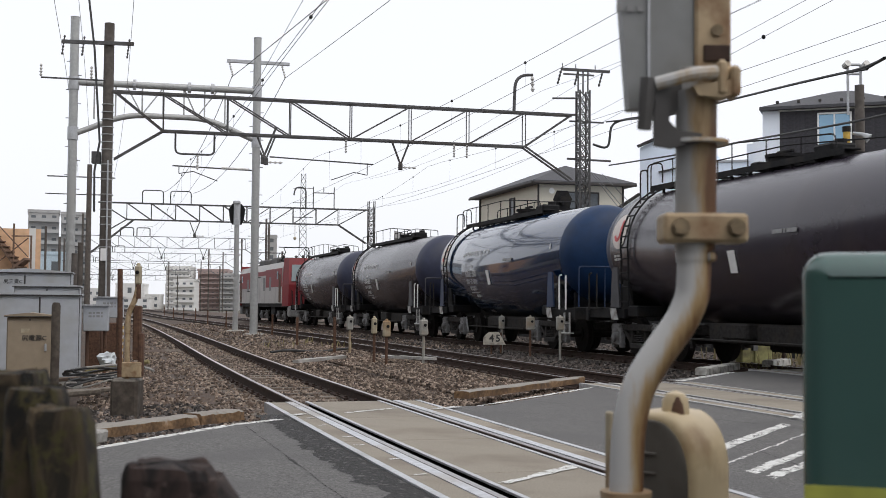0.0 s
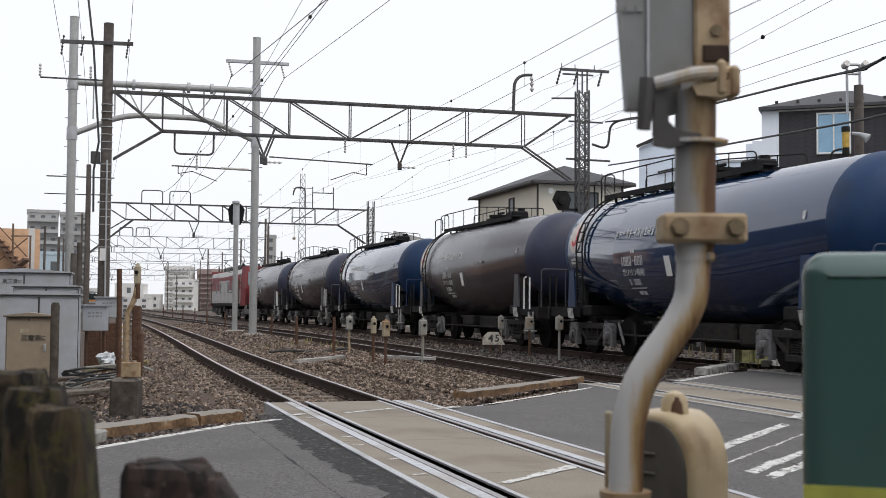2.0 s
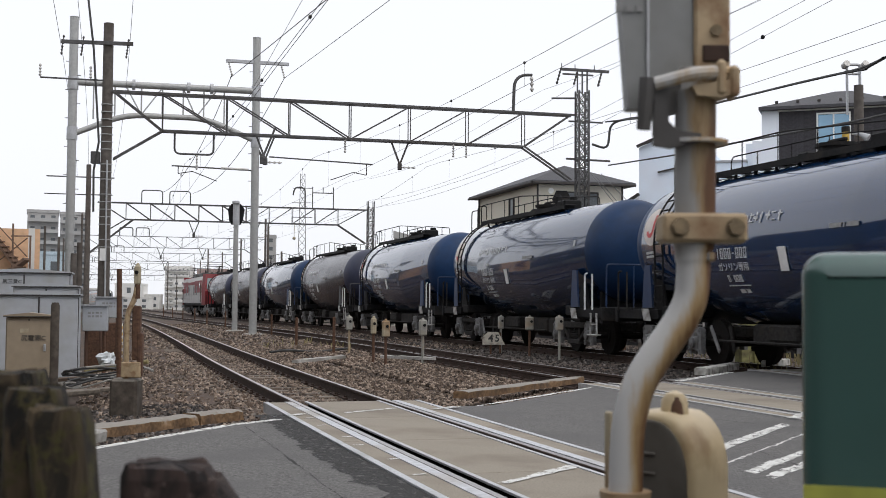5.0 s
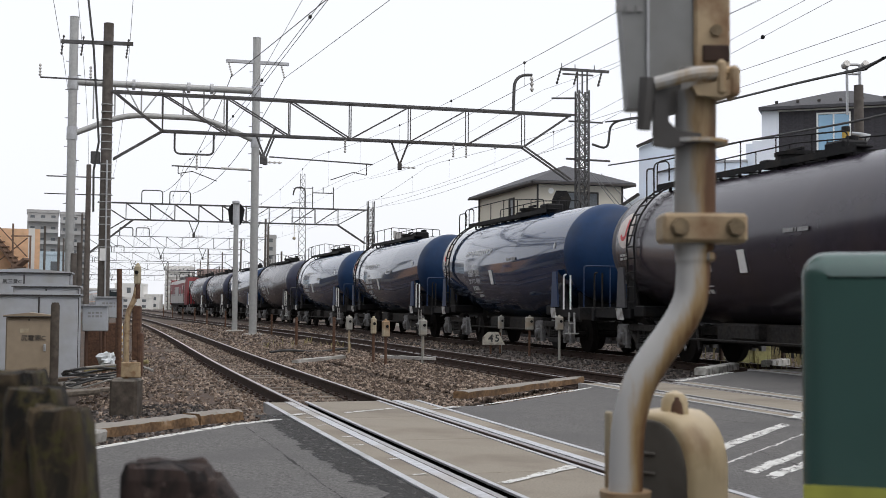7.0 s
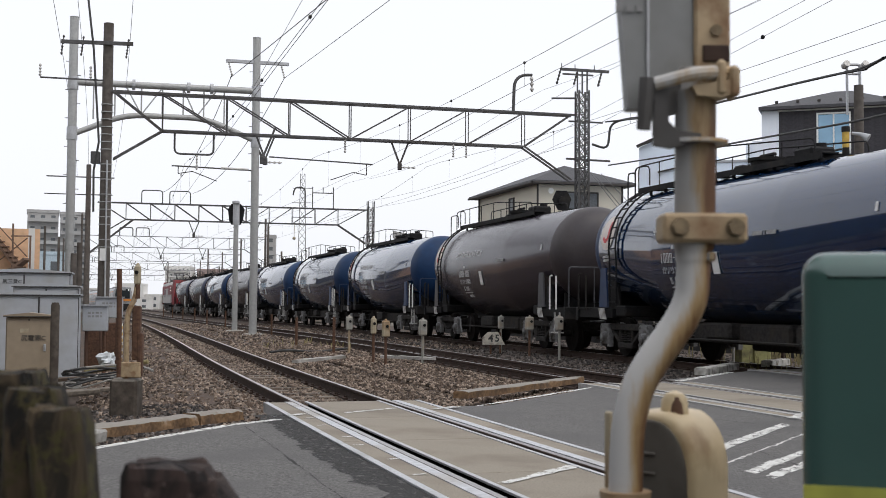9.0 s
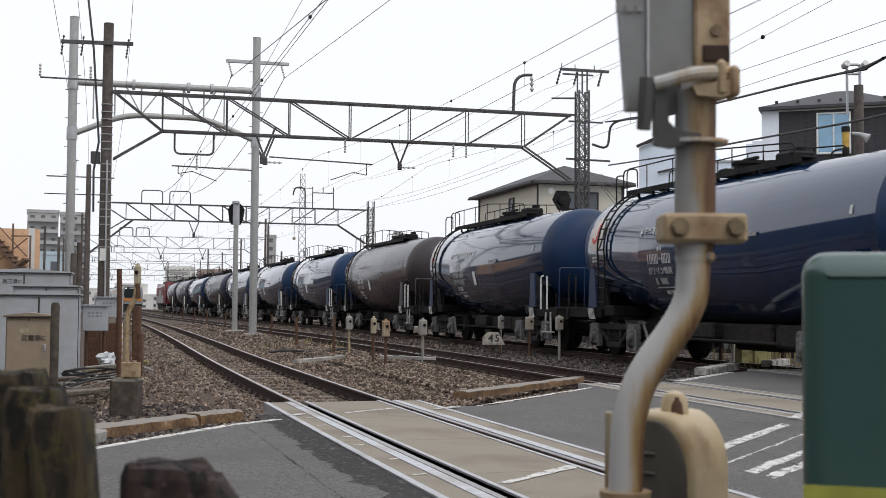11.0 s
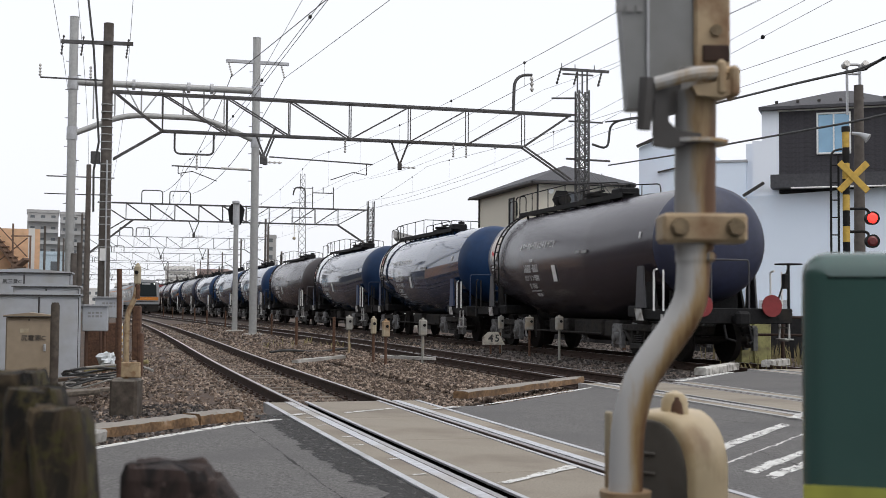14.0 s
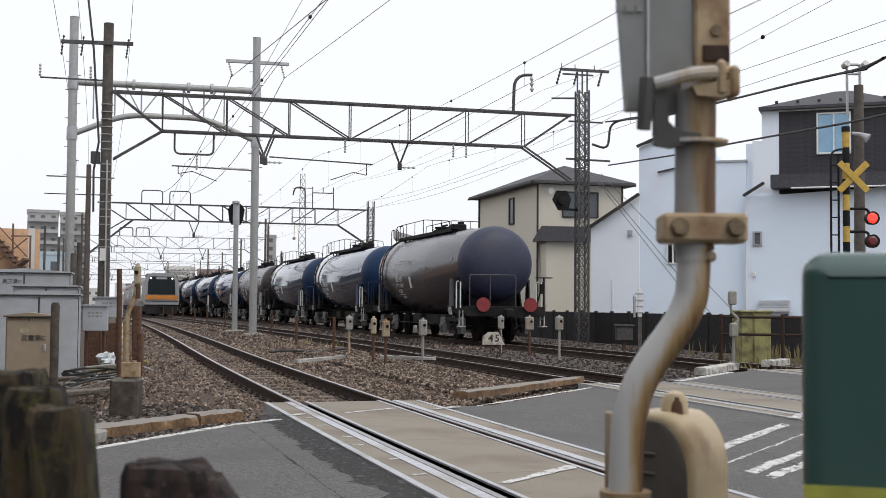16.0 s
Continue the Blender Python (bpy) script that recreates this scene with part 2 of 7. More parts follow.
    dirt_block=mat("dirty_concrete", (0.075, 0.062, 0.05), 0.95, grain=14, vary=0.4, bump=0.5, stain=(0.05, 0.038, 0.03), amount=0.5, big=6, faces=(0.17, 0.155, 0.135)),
    plastic=mat("dull_plastic", (0.5, 0.53, 0.55), 0.6, grain=8, vary=0.4, bump=0.3),
    weed=mat("dry_weed", (0.2, 0.17, 0.08), 0.9, grain=8, vary=0.4, bump=0, rand=0.2),
    lamp_red=glow("lit_red_lamp", (1.0, 0.035, 0.025), 1.7),
    lamp_off=mat("unlit_red_lamp", (0.12, 0.012, 0.012), 0.25, bump=0),
    head=glow("headlamp", (1.0, 0.98, 0.9), 4.0),
    whitewash=mat("whitewash", (0.5, 0.49, 0.46), 0.9, grain=24, vary=0.25, bump=0.8, stain=(0.17, 0.16, 0.14), amount=0.55, big=6),
    pinky=mat("red_emblem", (0.5, 0.04, 0.04), 0.5, bump=0),
    cover_face=mat("dull_cover_face", (0.1, 0.089, 0.076), 0.7, grain=12, vary=0.15, bump=0.1, stain=(0.07, 0.06, 0.05), amount=0.5, big=8),
    pale_disc=mat("pale_emblem", (0.6, 0.54, 0.5), 0.55, grain=10, vary=0.06, bump=0),
)


# ---- mesh builder ----
class Shape:
    def __init__(self):
        self.v, self.f = [], []

    def add(self, pts, faces):
        k = len(self.v)
        self.v += [tuple(p) for p in pts]
        self.f += [tuple(i + k for i in f) for f in faces]
        return self

    def box(self, c, size, m=None, ch=0.0):
        """Box round c; ch: width of its chamfered edges; m: turn about c."""
        hx, hy, hz = (s / 2 for s in size)
        ch = min(ch, hx * 0.9, hy * 0.9, hz * 0.9)
        c = Vector(c)
        if ch <= 0:
            p = [Vector((x, y, z)) for x in (-hx, hx) for y in (-hy, hy) for z in (-hz, hz)]
            f = [(0, 1, 3, 2), (4, 6, 7, 5), (0, 4, 5, 1), (2, 3, 7, 6), (0, 2, 6, 4), (1, 5, 7, 3)]
        else:
            p, idx = [], {}
            for x in (-1, 1):
                for y in (-1, 1):
                    for z in (-1, 1):
                        for ax in range(3):
                            h = [hx - ch, hy - ch, hz - ch]
                            h[ax] += ch
                            idx[x, y, z, ax] = len(p)
                            p.append(Vector((x * h[0], y * h[1], z * h[2])))
            f = []
            for ax in range(3):
                a, b = [(1, 2), (2, 0), (0, 1)][ax]
                for s in (-1, 1):
                    ring = []
                    for u, w in ((-1, -1), (1, -1), (1, 1), (-1, 1)):
                        k = [0, 0, 0]
                        k[ax], k[a], k[b] = s, u, w
                        ring.append(idx[(*k, ax)])
                    f.append(tuple(ring if s > 0 else ring[::-1]))
                for u in (-1, 1):
                    for w in (-1, 1):
                        q = []
                        for s, x2 in ((-1, a), (-1, b), (1, b), (1, a)):
                            k = [0, 0, 0]
                            k[ax], k[a], k[b] = s, u, w
                            q.append(idx[(*k, x2)])
                        f.append(tuple(q if u * w < 0 else q[::-1]))
            for x in (-1, 1):
                for y in (-1, 1):
                    for z in (-1, 1):
                        t = [idx[x, y, z, i] for i in range(3)]
                        f.append(tuple(t if x * y * z > 0 else t[::-1]))
        if m is not None:
            p = [m.to_3x3() @ q for q in p]
        return self.add([q + c for q in p], f)

    def beam(self, a, b, w, h, ch=0.0):
        """Bar from a to b, w wide and h high."""
        a, b = Vector(a), Vector(b)
        d = b - a
        up = Vector((0, 0, 1)) if abs(d.normalized().z) < 0.98 else Vector((0, 1, 0))
        x = d.cross(up).normalized()
        z = x.cross(d).normalized()
        m = Matrix((x, d.normalized(), z)).transposed()
        return self.box((a + b) / 2, (w, d.length, h), m, ch)

    def tube(self, pts, r, n=8, caps=True):
        """Round bar along pts; r: one radius or one for each point."""
        pts = [Vector(p) for p in pts]
        rs = r if isinstance(r, (list, tuple)) else [r] * len(pts)
        rings, ref = [], None
        for i, p in enumerate(pts):
            d = (pts[min(i + 1, len(pts) - 1)] - pts[max(i - 1, 0)]).normalized()
            if ref is None:
                ref = d.orthogonal().normalized()
            ref = (ref - d * ref.dot(d)).normalized()
            s = d.cross(ref)
            rings.append([p + (ref * math.cos(2 * math.pi * k / n) + s * math.sin(2 * math.pi * k / n)) * rs[i] for k in range(n)])
        v = [q for ring in rings for q in ring]
        f = [(i * n + k, i * n + (k + 1) % n, (i + 1) * n + (k + 1) % n, (i + 1) * n + k) for i in range(len(pts) - 1) for k in range(n)]
        if caps:
            f += [tuple(range(n))[::-1], tuple((len(pts) - 1) * n + k for k in range(n))]
        return self.add(v, f)

    def cyl(self, a, b, r, n=16, r2=None):
        return self.tube([a, b], [r, r if r2 is None else r2], n)

    def prism(self, poly, m, depth):
        """Outline poly in the plane of m, drawn out along its z by depth."""
        n = len(poly)
        lo = [m @ Vector((x, y, 0)) for x, y in poly]
        hi = [m @ Vector((x, y, depth)) for x, y in poly]
        f = [tuple(range(n))[::-1], tuple(range(n, 2 * n))]
        f += [(i, (i + 1) % n, (i + 1) % n + n, i + n) for i in range(n)]
        return self.add(lo + hi, f)

    def ball(self, c, r, n=10):
        c = Vector(c)
        h = max(4, n // 2)
        pts = [c + Vector((0, 0, -r * math.cos(math.pi * (i + 0.5) / h))) for i in range(h)]
        return self.tube(pts, [r * math.sin(math.pi * (i + 0.5) / h) for i in range(h)], n)

    def mesh(self, name, mats, smooth=False, angle=0.6):
        me = bpy.data.meshes.new(name)
        me.from_pydata(self.v, [], self.f)
        for m in (mats if isinstance(mats, (list, tuple)) else [mats]):
            me.materials.append(m)
        me.update()
        if smooth:
            me.shade_smooth()
            me.set_sharp_from_angle(angle=angle)
        return me


def part(name, shape, material, parent=None, label="", smooth=False, at=None, angle=0.6):
    """Links a shape (or a ready mesh) as one mesh object under a thing or a part."""
    me = shape.mesh(name, material, smooth, angle) if isinstance(shape, Shape) else shape
    ob = new(name, me)
    if parent is not None:
        ob.parent = parent
    if at is not None:
        ob.matrix_basis = at
    if label:
        tagged(ob, label)
    return ob


def thing(name, label, category, at=None, group="", kind=""):
    ob = new(name)
    ob.empty_display_size = 0.2
    if at is not None:
        ob.matrix_basis = at
    return tagged(ob, label, category, group, kind)


def letters(text, size, m, name, material, parent, depth=0.002, spacing=1.0, bold=0.0):
    """Raised lettering as a mesh; m places its centre, x along the line, y up."""
    cu = bpy.data.curves.new(name, "FONT")
    cu.body, cu.size, cu.align_x, cu.align_y, cu.extrude = text, size, "CENTER", "CENTER", depth
    cu.space_character, cu.resolution_u, cu.offset = spacing, 2, bold
    tmp = bpy.data.objects.new(name, cu)
    scene.collection.objects.link(tmp)
    bpy.context.view_layer.update()
    me = bpy.data.meshes.new_from_object(tmp.evaluated_get(bpy.context.evaluated_depsgraph_get()))
    bpy.data.objects.remove(tmp)
    me.materials.clear()
    me.materials.append(material)
    return part(name, me, None, parent, at=m)


# ---- plan of the line: stations s along the near track, d to its side ----
STEP = 0.5
ST = np.arange(-140.0, 900.0, STEP)
BEND = np.where(ST < 26.3, -0.0013, np.clip((ST - 26.3) / 5.7, 0, 1) * 0.0018 - 0.0013)
BEND = np.where(ST < -5, 0.0, np.where(ST > 300, 0.0, BEND))
TURN = np.concatenate([[0], np.cumsum(BEND[:-1] * STEP)])
TURN = TURN - np.interp(10, ST, TURN) + 0.2871
PX = np.concatenate([[0], np.cumsum(-np.sin(TURN[:-1]) * STEP)])
PY = np.concatenate([[0], np.cumsum(np.cos(TURN[:-1]) * STEP)])
PX, PY = PX - np.interp(0, ST, PX), PY - np.interp(0, ST, PY)
NEAR = 2.907


def smooth_table(stations, offsets):
    raw = np.interp(ST, stations, offsets)
    return np.convolve(np.pad(raw, 20, mode="edge"), np.ones(41) / 41, mode="valid")


MID_TABLE = smooth_table([35, 50, 68, 105, 140, 170, 260, 400], [7.73, 7.35, 6.75, 5.75, 6.8, 8.2, 11.0, 14.0])
FAR_TABLE = smooth_table([-140, 0, 20, 40, 60, 80, 100, 120, 140, 170, 260, 400], [12.5, 12.36, 12.155, 11.87, 11.51, 11.08, 10.75, 10.65, 10.85, 12.2, 15.0, 18.0])


def mid_offset(s):
    """Offset of the middle track, which draws towards the near one in the distance."""
    return float(np.interp(s, ST, MID_TABLE))


def far_offset(s):
    """Offset of the far track, on which the tank train runs."""
    return float(np.interp(s, ST, FAR_TABLE))


def spot(s, d, z=0.0):
    t = float(np.interp(s, ST, TURN))
    return Vector((float(np.interp(s, ST, PX)) + d * math.cos(t), float(np.interp(s, ST, PY)) + d * math.sin(t), z))


def turn_at(s):
    return float(np.interp(s, ST, TURN))


def place(s, d, z=0.0, rz=0.0):
    """Pose on the line: y along the track, x to its right."""
    p = spot(s, d, z)
    return pose(p.x, p.y, p.z, 0, 0, math.degrees(turn_at(s)) + rz)


# ---- ground, ballast, road ----
def sheet(name, s0, s1, ds, d0, d1, dd, height, material, label, category):
    sh = Shape()
    S, D = np.arange(s0, s1 + 1e-6, ds), np.arange(d0, d1 + 1e-6, dd)
    pts = [spot(s, d, height(s, d)) for s in S for d in D]
    n = len(D)
    sh.add(pts, [(i * n + j, i * n + j + 1, (i + 1) * n + j + 1, (i + 1) * n + j) for i in range(len(S) - 1) for j in range(n - 1)])
    return tagged(part(name, sh, material, smooth=True), label, category, kind="structure")


ground = Shape()
ground.add([(-900, -300, -0.42), (900, -300, -0.42), (900, 3000, -0.42), (-900, 3000, -0.42)], [(0, 1, 2, 3)])
tagged(part("ground", ground, M["earth"]), "brown bare earth around the railway", "ground", kind="structure")

# unseen building fronts, added to darken tank reflections and hold back side light
for nm, a, b in (("wall_west", (-14.0, -9.0), (52.0, -9.0)), ("wall_south", (-14.0, -9.0), (-14.0, 0.6)), ("wall_northwest", (53.0, -13.0), (80.0, -15.0)), ("wall_far_west", (81.0, -15.3), (150.0, -19.0))):
    p, q = spot(*a), spot(*b)
    sh = Shape()
    sh.beam((p.x, p.y, 3.4), (q.x, q.y, 3.4), 0.3, 7.8)
    tagged(part(nm, sh, M["plain_wall"]), "unseen plain building front that darkens reflections and side light", "wall", kind="structure")


def bed(s, d):
    z = -0.17 + 0.035 * noise.noise((s * 0.9, d * 0.9, 3.0)) + 0.02 * noise.noise((s * 3, d * 3, 0.0))
    for c in (NEAR, mid_offset(s), far_offset(s)):
        z = max(z, -0.155) if abs(d - c) < 1.2 else z
        if abs(d - c) < 0.5:
            z = -0.168 + 0.03 * noise.noise((s * 0.7, d * 1.1, 5.0)) + 0.012 * noise.noise((s * 3.1, d * 3.1, 2.0))
    if d < 1.2:
        z -= 0.06 * (1.2 - d)
    if 5 < d < 6.6:
        z += 0.05
    if d > 14.5:
        z -= 0.1
    return z


sheet("ballast_bed", 6, 90, 0.5, -1.5, 19.0, 0.25, bed, M["ballast"], "brown crushed stone ballast between the tracks", "ballast")
sheet("ballast_bed_far", 90, 420, 5, -3.5, 22.0, 1.5, lambda s, d: -0.17, M["ballast"], "distant brown ballast under the curving tracks", "ballast")


def edge_station(d):
    """Where the road's far edge crosses the offset d."""
    return float(np.interp(d, [-12, 0.0, 1.9, 4.4, 6.9, 9.4, 13.0, 22.0], [-1.5, 9.5, 11.9, 13.0, 15.7, 17.6, 20.6, 27.5]))


road = Shape()
DECKS = ((NEAR, -0.4), (7.73, 2.2), (12.24, 5.4))
DD = np.array(sorted([*np.arange(-12, 22.01, 0.5)] + [c + e for c, _ in DECKS for e in (-0.84, 0.84)]))
rows, runs = [], []
for d in DD:
    e = edge_station(d)
    runs.append(np.linspace(-30, e, 40))
    rows.append([spot(s, d, -0.011 - (0.02 if 4 < d < 6.8 else 0) ) for s in np.linspace(-30, e, 40)])
road.add([p for r in rows for p in r], [(i * 40 + j, i * 40 + j + 1, (i + 1) * 40 + j + 1, (i + 1) * 40 + j) for i in range(len(DD) - 1) for j in range(39) if not any(abs((DD[i] + DD[i + 1]) / 2 - c) < 0.84 and runs[i][j] > s0 and runs[i + 1][j] > s0 for c, s0 in DECKS)])
road_ob = tagged(part("road", road, M["asphalt"], smooth=True), "worn grey asphalt road over the level crossing", "road", kind="structure")


def strip(name, s0, d0, s1, d1, w, z, material, label, category, parent=None, seed=0, ragged=0.0):
    """Thin painted or patched strip from one plan point to another, with an uneven edge."""
    a, b = spot(s0, d0), spot(s1, d1)
    n = max(4, int((b - a).length / 0.05))
    side = (b - a).normalized().cross(Vector((0, 0, 1)))
    lo, hi = [], []
    for i in range(n + 1):
        p = a.lerp(b, i / n)
        r1, r2 = (ragged * (noise.noise((i * 0.09, seed, k)) + 0.6 * noise.noise((i * 0.4, seed, k)) + 0.4 * noise.noise((i * 1.3, seed, k))) for k in (0, 9))
        lo.append(p + side * (-w / 2 + r1) + Vector((0, 0, z)))
        hi.append(p + side * (w / 2 + r2) + Vector((0, 0, z)))
    sh = Shape()
    m = n + 1
    sh.add(lo + hi, [(i, i + m, i + m + 1, i + 1) for i in range(n)])
    return tagged(part(name, sh, material, parent), label, category, kind="structure")


strip("road_marking", 5.0, -3.4, 11.2, 1.36, 0.1, -0.0085, M["paint_line"], "worn white painted road edge line", "road marking", ragged=0.02)
strip("road_marking", 12.96, 4.25, 15.92, 7.01, 0.07, -0.0285, M["paint_line"], "worn white painted road edge line", "road marking", seed=1, ragged=0.025)
strip("road_marking", 11.24, 1.4, 11.68, 1.9, 0.1, -0.0085, M["paint_line"], "short worn white end of the edge line", "road marking", seed=10, ragged=0.015)
strip("road_marking", 12.58, 3.88, 12.98, 4.27, 0.15, -0.028, M["paint_line"], "thick white start of the road edge line", "road marking", seed=8, ragged=0.015)
strip("road_marking", 16.6, 8.6, 18.8, 10.7, 0.14, -0.0085, M["paint_line"], "worn white painted road edge line", "road marking", seed=2, ragged=0.03)
strip("road_marking", 8.5, 4.73, 10.65, 6.84, 0.12, -0.0265, M["paint_line"], "straight white painted line on the road", "road marking", seed=3, ragged=0.015)
strip("road_marking", 7.28, 4.3, 8.6, 5.75, 0.1, -0.0285, M["paint_line"], "broken white painted road line", "road marking", seed=4, ragged=0.04)
strip("road_marking", 6.45, 3.62, 7.9, 5.3, 0.1, -0.0285, M["paint_line"], "broken white painted road line", "road marking", seed=5, ragged=0.04)
strip("road_marking", 7.9, 4.55, 9.6, 6.3, 0.025, -0.0285, M["paint_line"], "faint rubbed white road line", "road marking", seed=9, ragged=0.03)
strip("asphalt_patch", 4.0, 1.87, 12.2, 1.9, 0.34, -0.0095, M["patch"], "dark asphalt patch along the crossing slabs", "patch", seed=6, ragged=0.12)
strip("asphalt_patch", 6.0, 3.93, 12.6, 3.93, 0.3, -0.0285, M["patch"], "dark asphalt patch along the crossing slabs", "patch", seed=7, ragged=0.12)
for k, (a, b, c, d) in enumerate(((11.1, 1.5, 6.0, 1.5), (9.6, 5.4, 6.4, 4.7), (13.6, 5.2, 9.8, 6.6), (12.4, 4.3, 8.6, 4.45), (12.0, 4.6, 9.4, 5.6))):
    strip("road_crack", a, b, c, d, 0.008, -0.009 if k == 0 else -0.0275, M["patch"], "thin dark crack in the asphalt", "crack", seed=20 + k, ragged=0.02)

# ---- loose stones ----
rng = np.random.default_rng(5)


def scatter(name, count, area, size, material, label, height):
    """Many small broken stones in one mesh."""
    base = np.array([[1, 0, -.2], [.3, .95, -.1], [-.8, .6, -.15], [-.8, -.6, 0.05], [.3, -.95, -.1], [.1, .1, .8], [-.35, -.2, .62], [0, 0, -.7]])
    tri = np.array([[0, 1, 5], [1, 2, 5], [2, 6, 5], [2, 3, 6], [3, 4, 6], [4, 5, 6], [4, 0, 5], [1, 0, 7], [2, 1, 7], [3, 2, 7], [4, 3, 7], [0, 4, 7]])
    V, F = [], []
    k = 0
    for _ in range(count):
        s, d = area()
        p = spot(s, d, height(s, d))
        r = size * rng.uniform(0.55, 1.35)
        q = Euler(rng.uniform(0, 6.28, 3)).to_matrix()
        b = base * rng.uniform(0.6, 1.25, 3) * r * rng.uniform(0.85, 1.15, (8, 1))
        V.append(b @ np.array(q).T + np.array(p))
        F.append(tri + k)
        k += 8
    me = bpy.data.meshes.new(name)
    me.from_pydata(np.concatenate(V).tolist(), [], np.concatenate(F).tolist())
    me.materials.append(material)
    return tagged(new(name, me), label, "stones", kind="stuff")


def clear(s, d):
    if s < edge_station(d) + 0.12:
        return False
    return all(abs(abs(d - c) - 0.533) > 0.1 for c in (NEAR, mid_offset(s), far_offset(s)))


def area_box(s0, s1, d0, d1, p=1.0):
    def pick():
        while True:
            s, d = s0 + (s1 - s0) * rng.uniform() ** p, rng.uniform(d0, d1)
            if clear(s, d):
                return s, d
    return pick


scatter("ballast_stones", 19000, area_box(12.2, 36, 3.75, 7.0, 1.4), 0.032, M["stones"], "loose brown crushed stones between the tracks", bed)
scatter("ballast_stones", 8000, area_box(10.4, 32, 0.0, 2.3, 1.3), 0.03, M["stones"], "loose brown crushed stones beside the near rail", bed)
scatter("ballast_stones", 6500, area_box(13.8, 40, 2.4, 3.45, 1.2), 0.03, M["stones"], "loose stones between the sleepers of the near track", bed)
scatter("ballast_stones", 9000, area_box(34, 75, 1.2, 11.5, 1.3), 0.05, M["stones"], "loose brown stones farther along the line", bed)
scatter("grey_stones", 5000, area_box(15.5, 50, 8.4, 11.2, 1.3), 0.04, M["grey_stones"], "loose grey stones between the farther tracks", bed)
scatter("grey_stones", 3500, area_box(18, 55, 12.5, 17.6, 1.3), 0.05, M["grey_stones"], "loose grey stones beyond the far track", bed)
scatter("grey_stones", 2600, area_box(9.6, 15.5, -0.2, 1.5, 1.0), 0.034, M["grey_stones"], "grey crushed stones behind the kerb", bed)


# ---- tracks ----
RAIL = [(-0.06, -0.15), (0.06, -0.15), (0.06, -0.138), (0.012, -0.122), (0.01, -0.045), (0.032, -0.032), (0.032, -0.006), (0.025, 0), (-0.025, 0), (-0.032, -0.006), (-0.032, -0.032), (-0.01, -0.045), (-0.012, -0.122), (-0.06, -0.138)]


def rail(name, offset, s0, s1, parent, z=0.0):
    sh = Shape()
    S = np.concatenate([np.arange(s0, 60, 1.0), np.arange(60, s1, 4.0)])
    n = len(RAIL)
    pts = [spot(s, offset(s) + x, zz + z) for s in S for x, zz in RAIL]
    faces = [(i * n + k, i * n + (k + 1) % n, (i + 1) * n + (k + 1) % n, (i + 1) * n + k) for i in range(len(S) - 1) for k in range(n)]
    me = sh.add(pts, faces).mesh(name, [M["rail_web"], M["rail_head"]])
    for i, p in enumerate(me.polygons):
        p.material_index = 1 if i % n == 7 else 0
    return part(name, me, None, parent)


def sleeper_mesh():
    return Shape().box((0, 0, -0.235), (2.1, 0.22, 0.17), ch=0.012).mesh("sleeper", M["sleeper"])


SLEEPER = sleeper_mesh()
FASTENER = Shape().box((0, 0, 0), (0.2, 0.13, 0.035), ch=0.01).box((-0.065, 0, 0.025), (0.04, 0.06, 0.035), ch=0.008).box((0.065, 0, 0.025), (0.04, 0.06, 0.035), ch=0.008).mesh("fastener", M["rail_web"])


def track(label, offset, s0, s1, first, last, fasten):
    t = thing("railway_track", label, "railway track", kind="structure")
    for side in (-0.5335, 0.5335):
        rail("rail", lambda s: offset(s) + side, s0, s1, t)
    for i in range(int((last - first) / 0.62)):
        s = first + i * 0.62
        part("sleeper", SLEEPER, None, t, at=place(s, offset(s)))
        if s < fasten:
            for side in (-0.5335, 0.5335):
                part("fastener", FASTENER, None, t, at=place(s, offset(s) + side, -0.135))
    return t


track("near rusty narrow-gauge railway track on wooden sleepers", lambda s: NEAR, -20, 420, 13.9, 110, 55)
track("middle rusty narrow-gauge railway track in ballast", mid_offset, -20, 420, 16.4, 110, 45)
track("far rusty narrow-gauge railway track under the tank train", far_offset, -140, 420, 19.6, 110, 40)


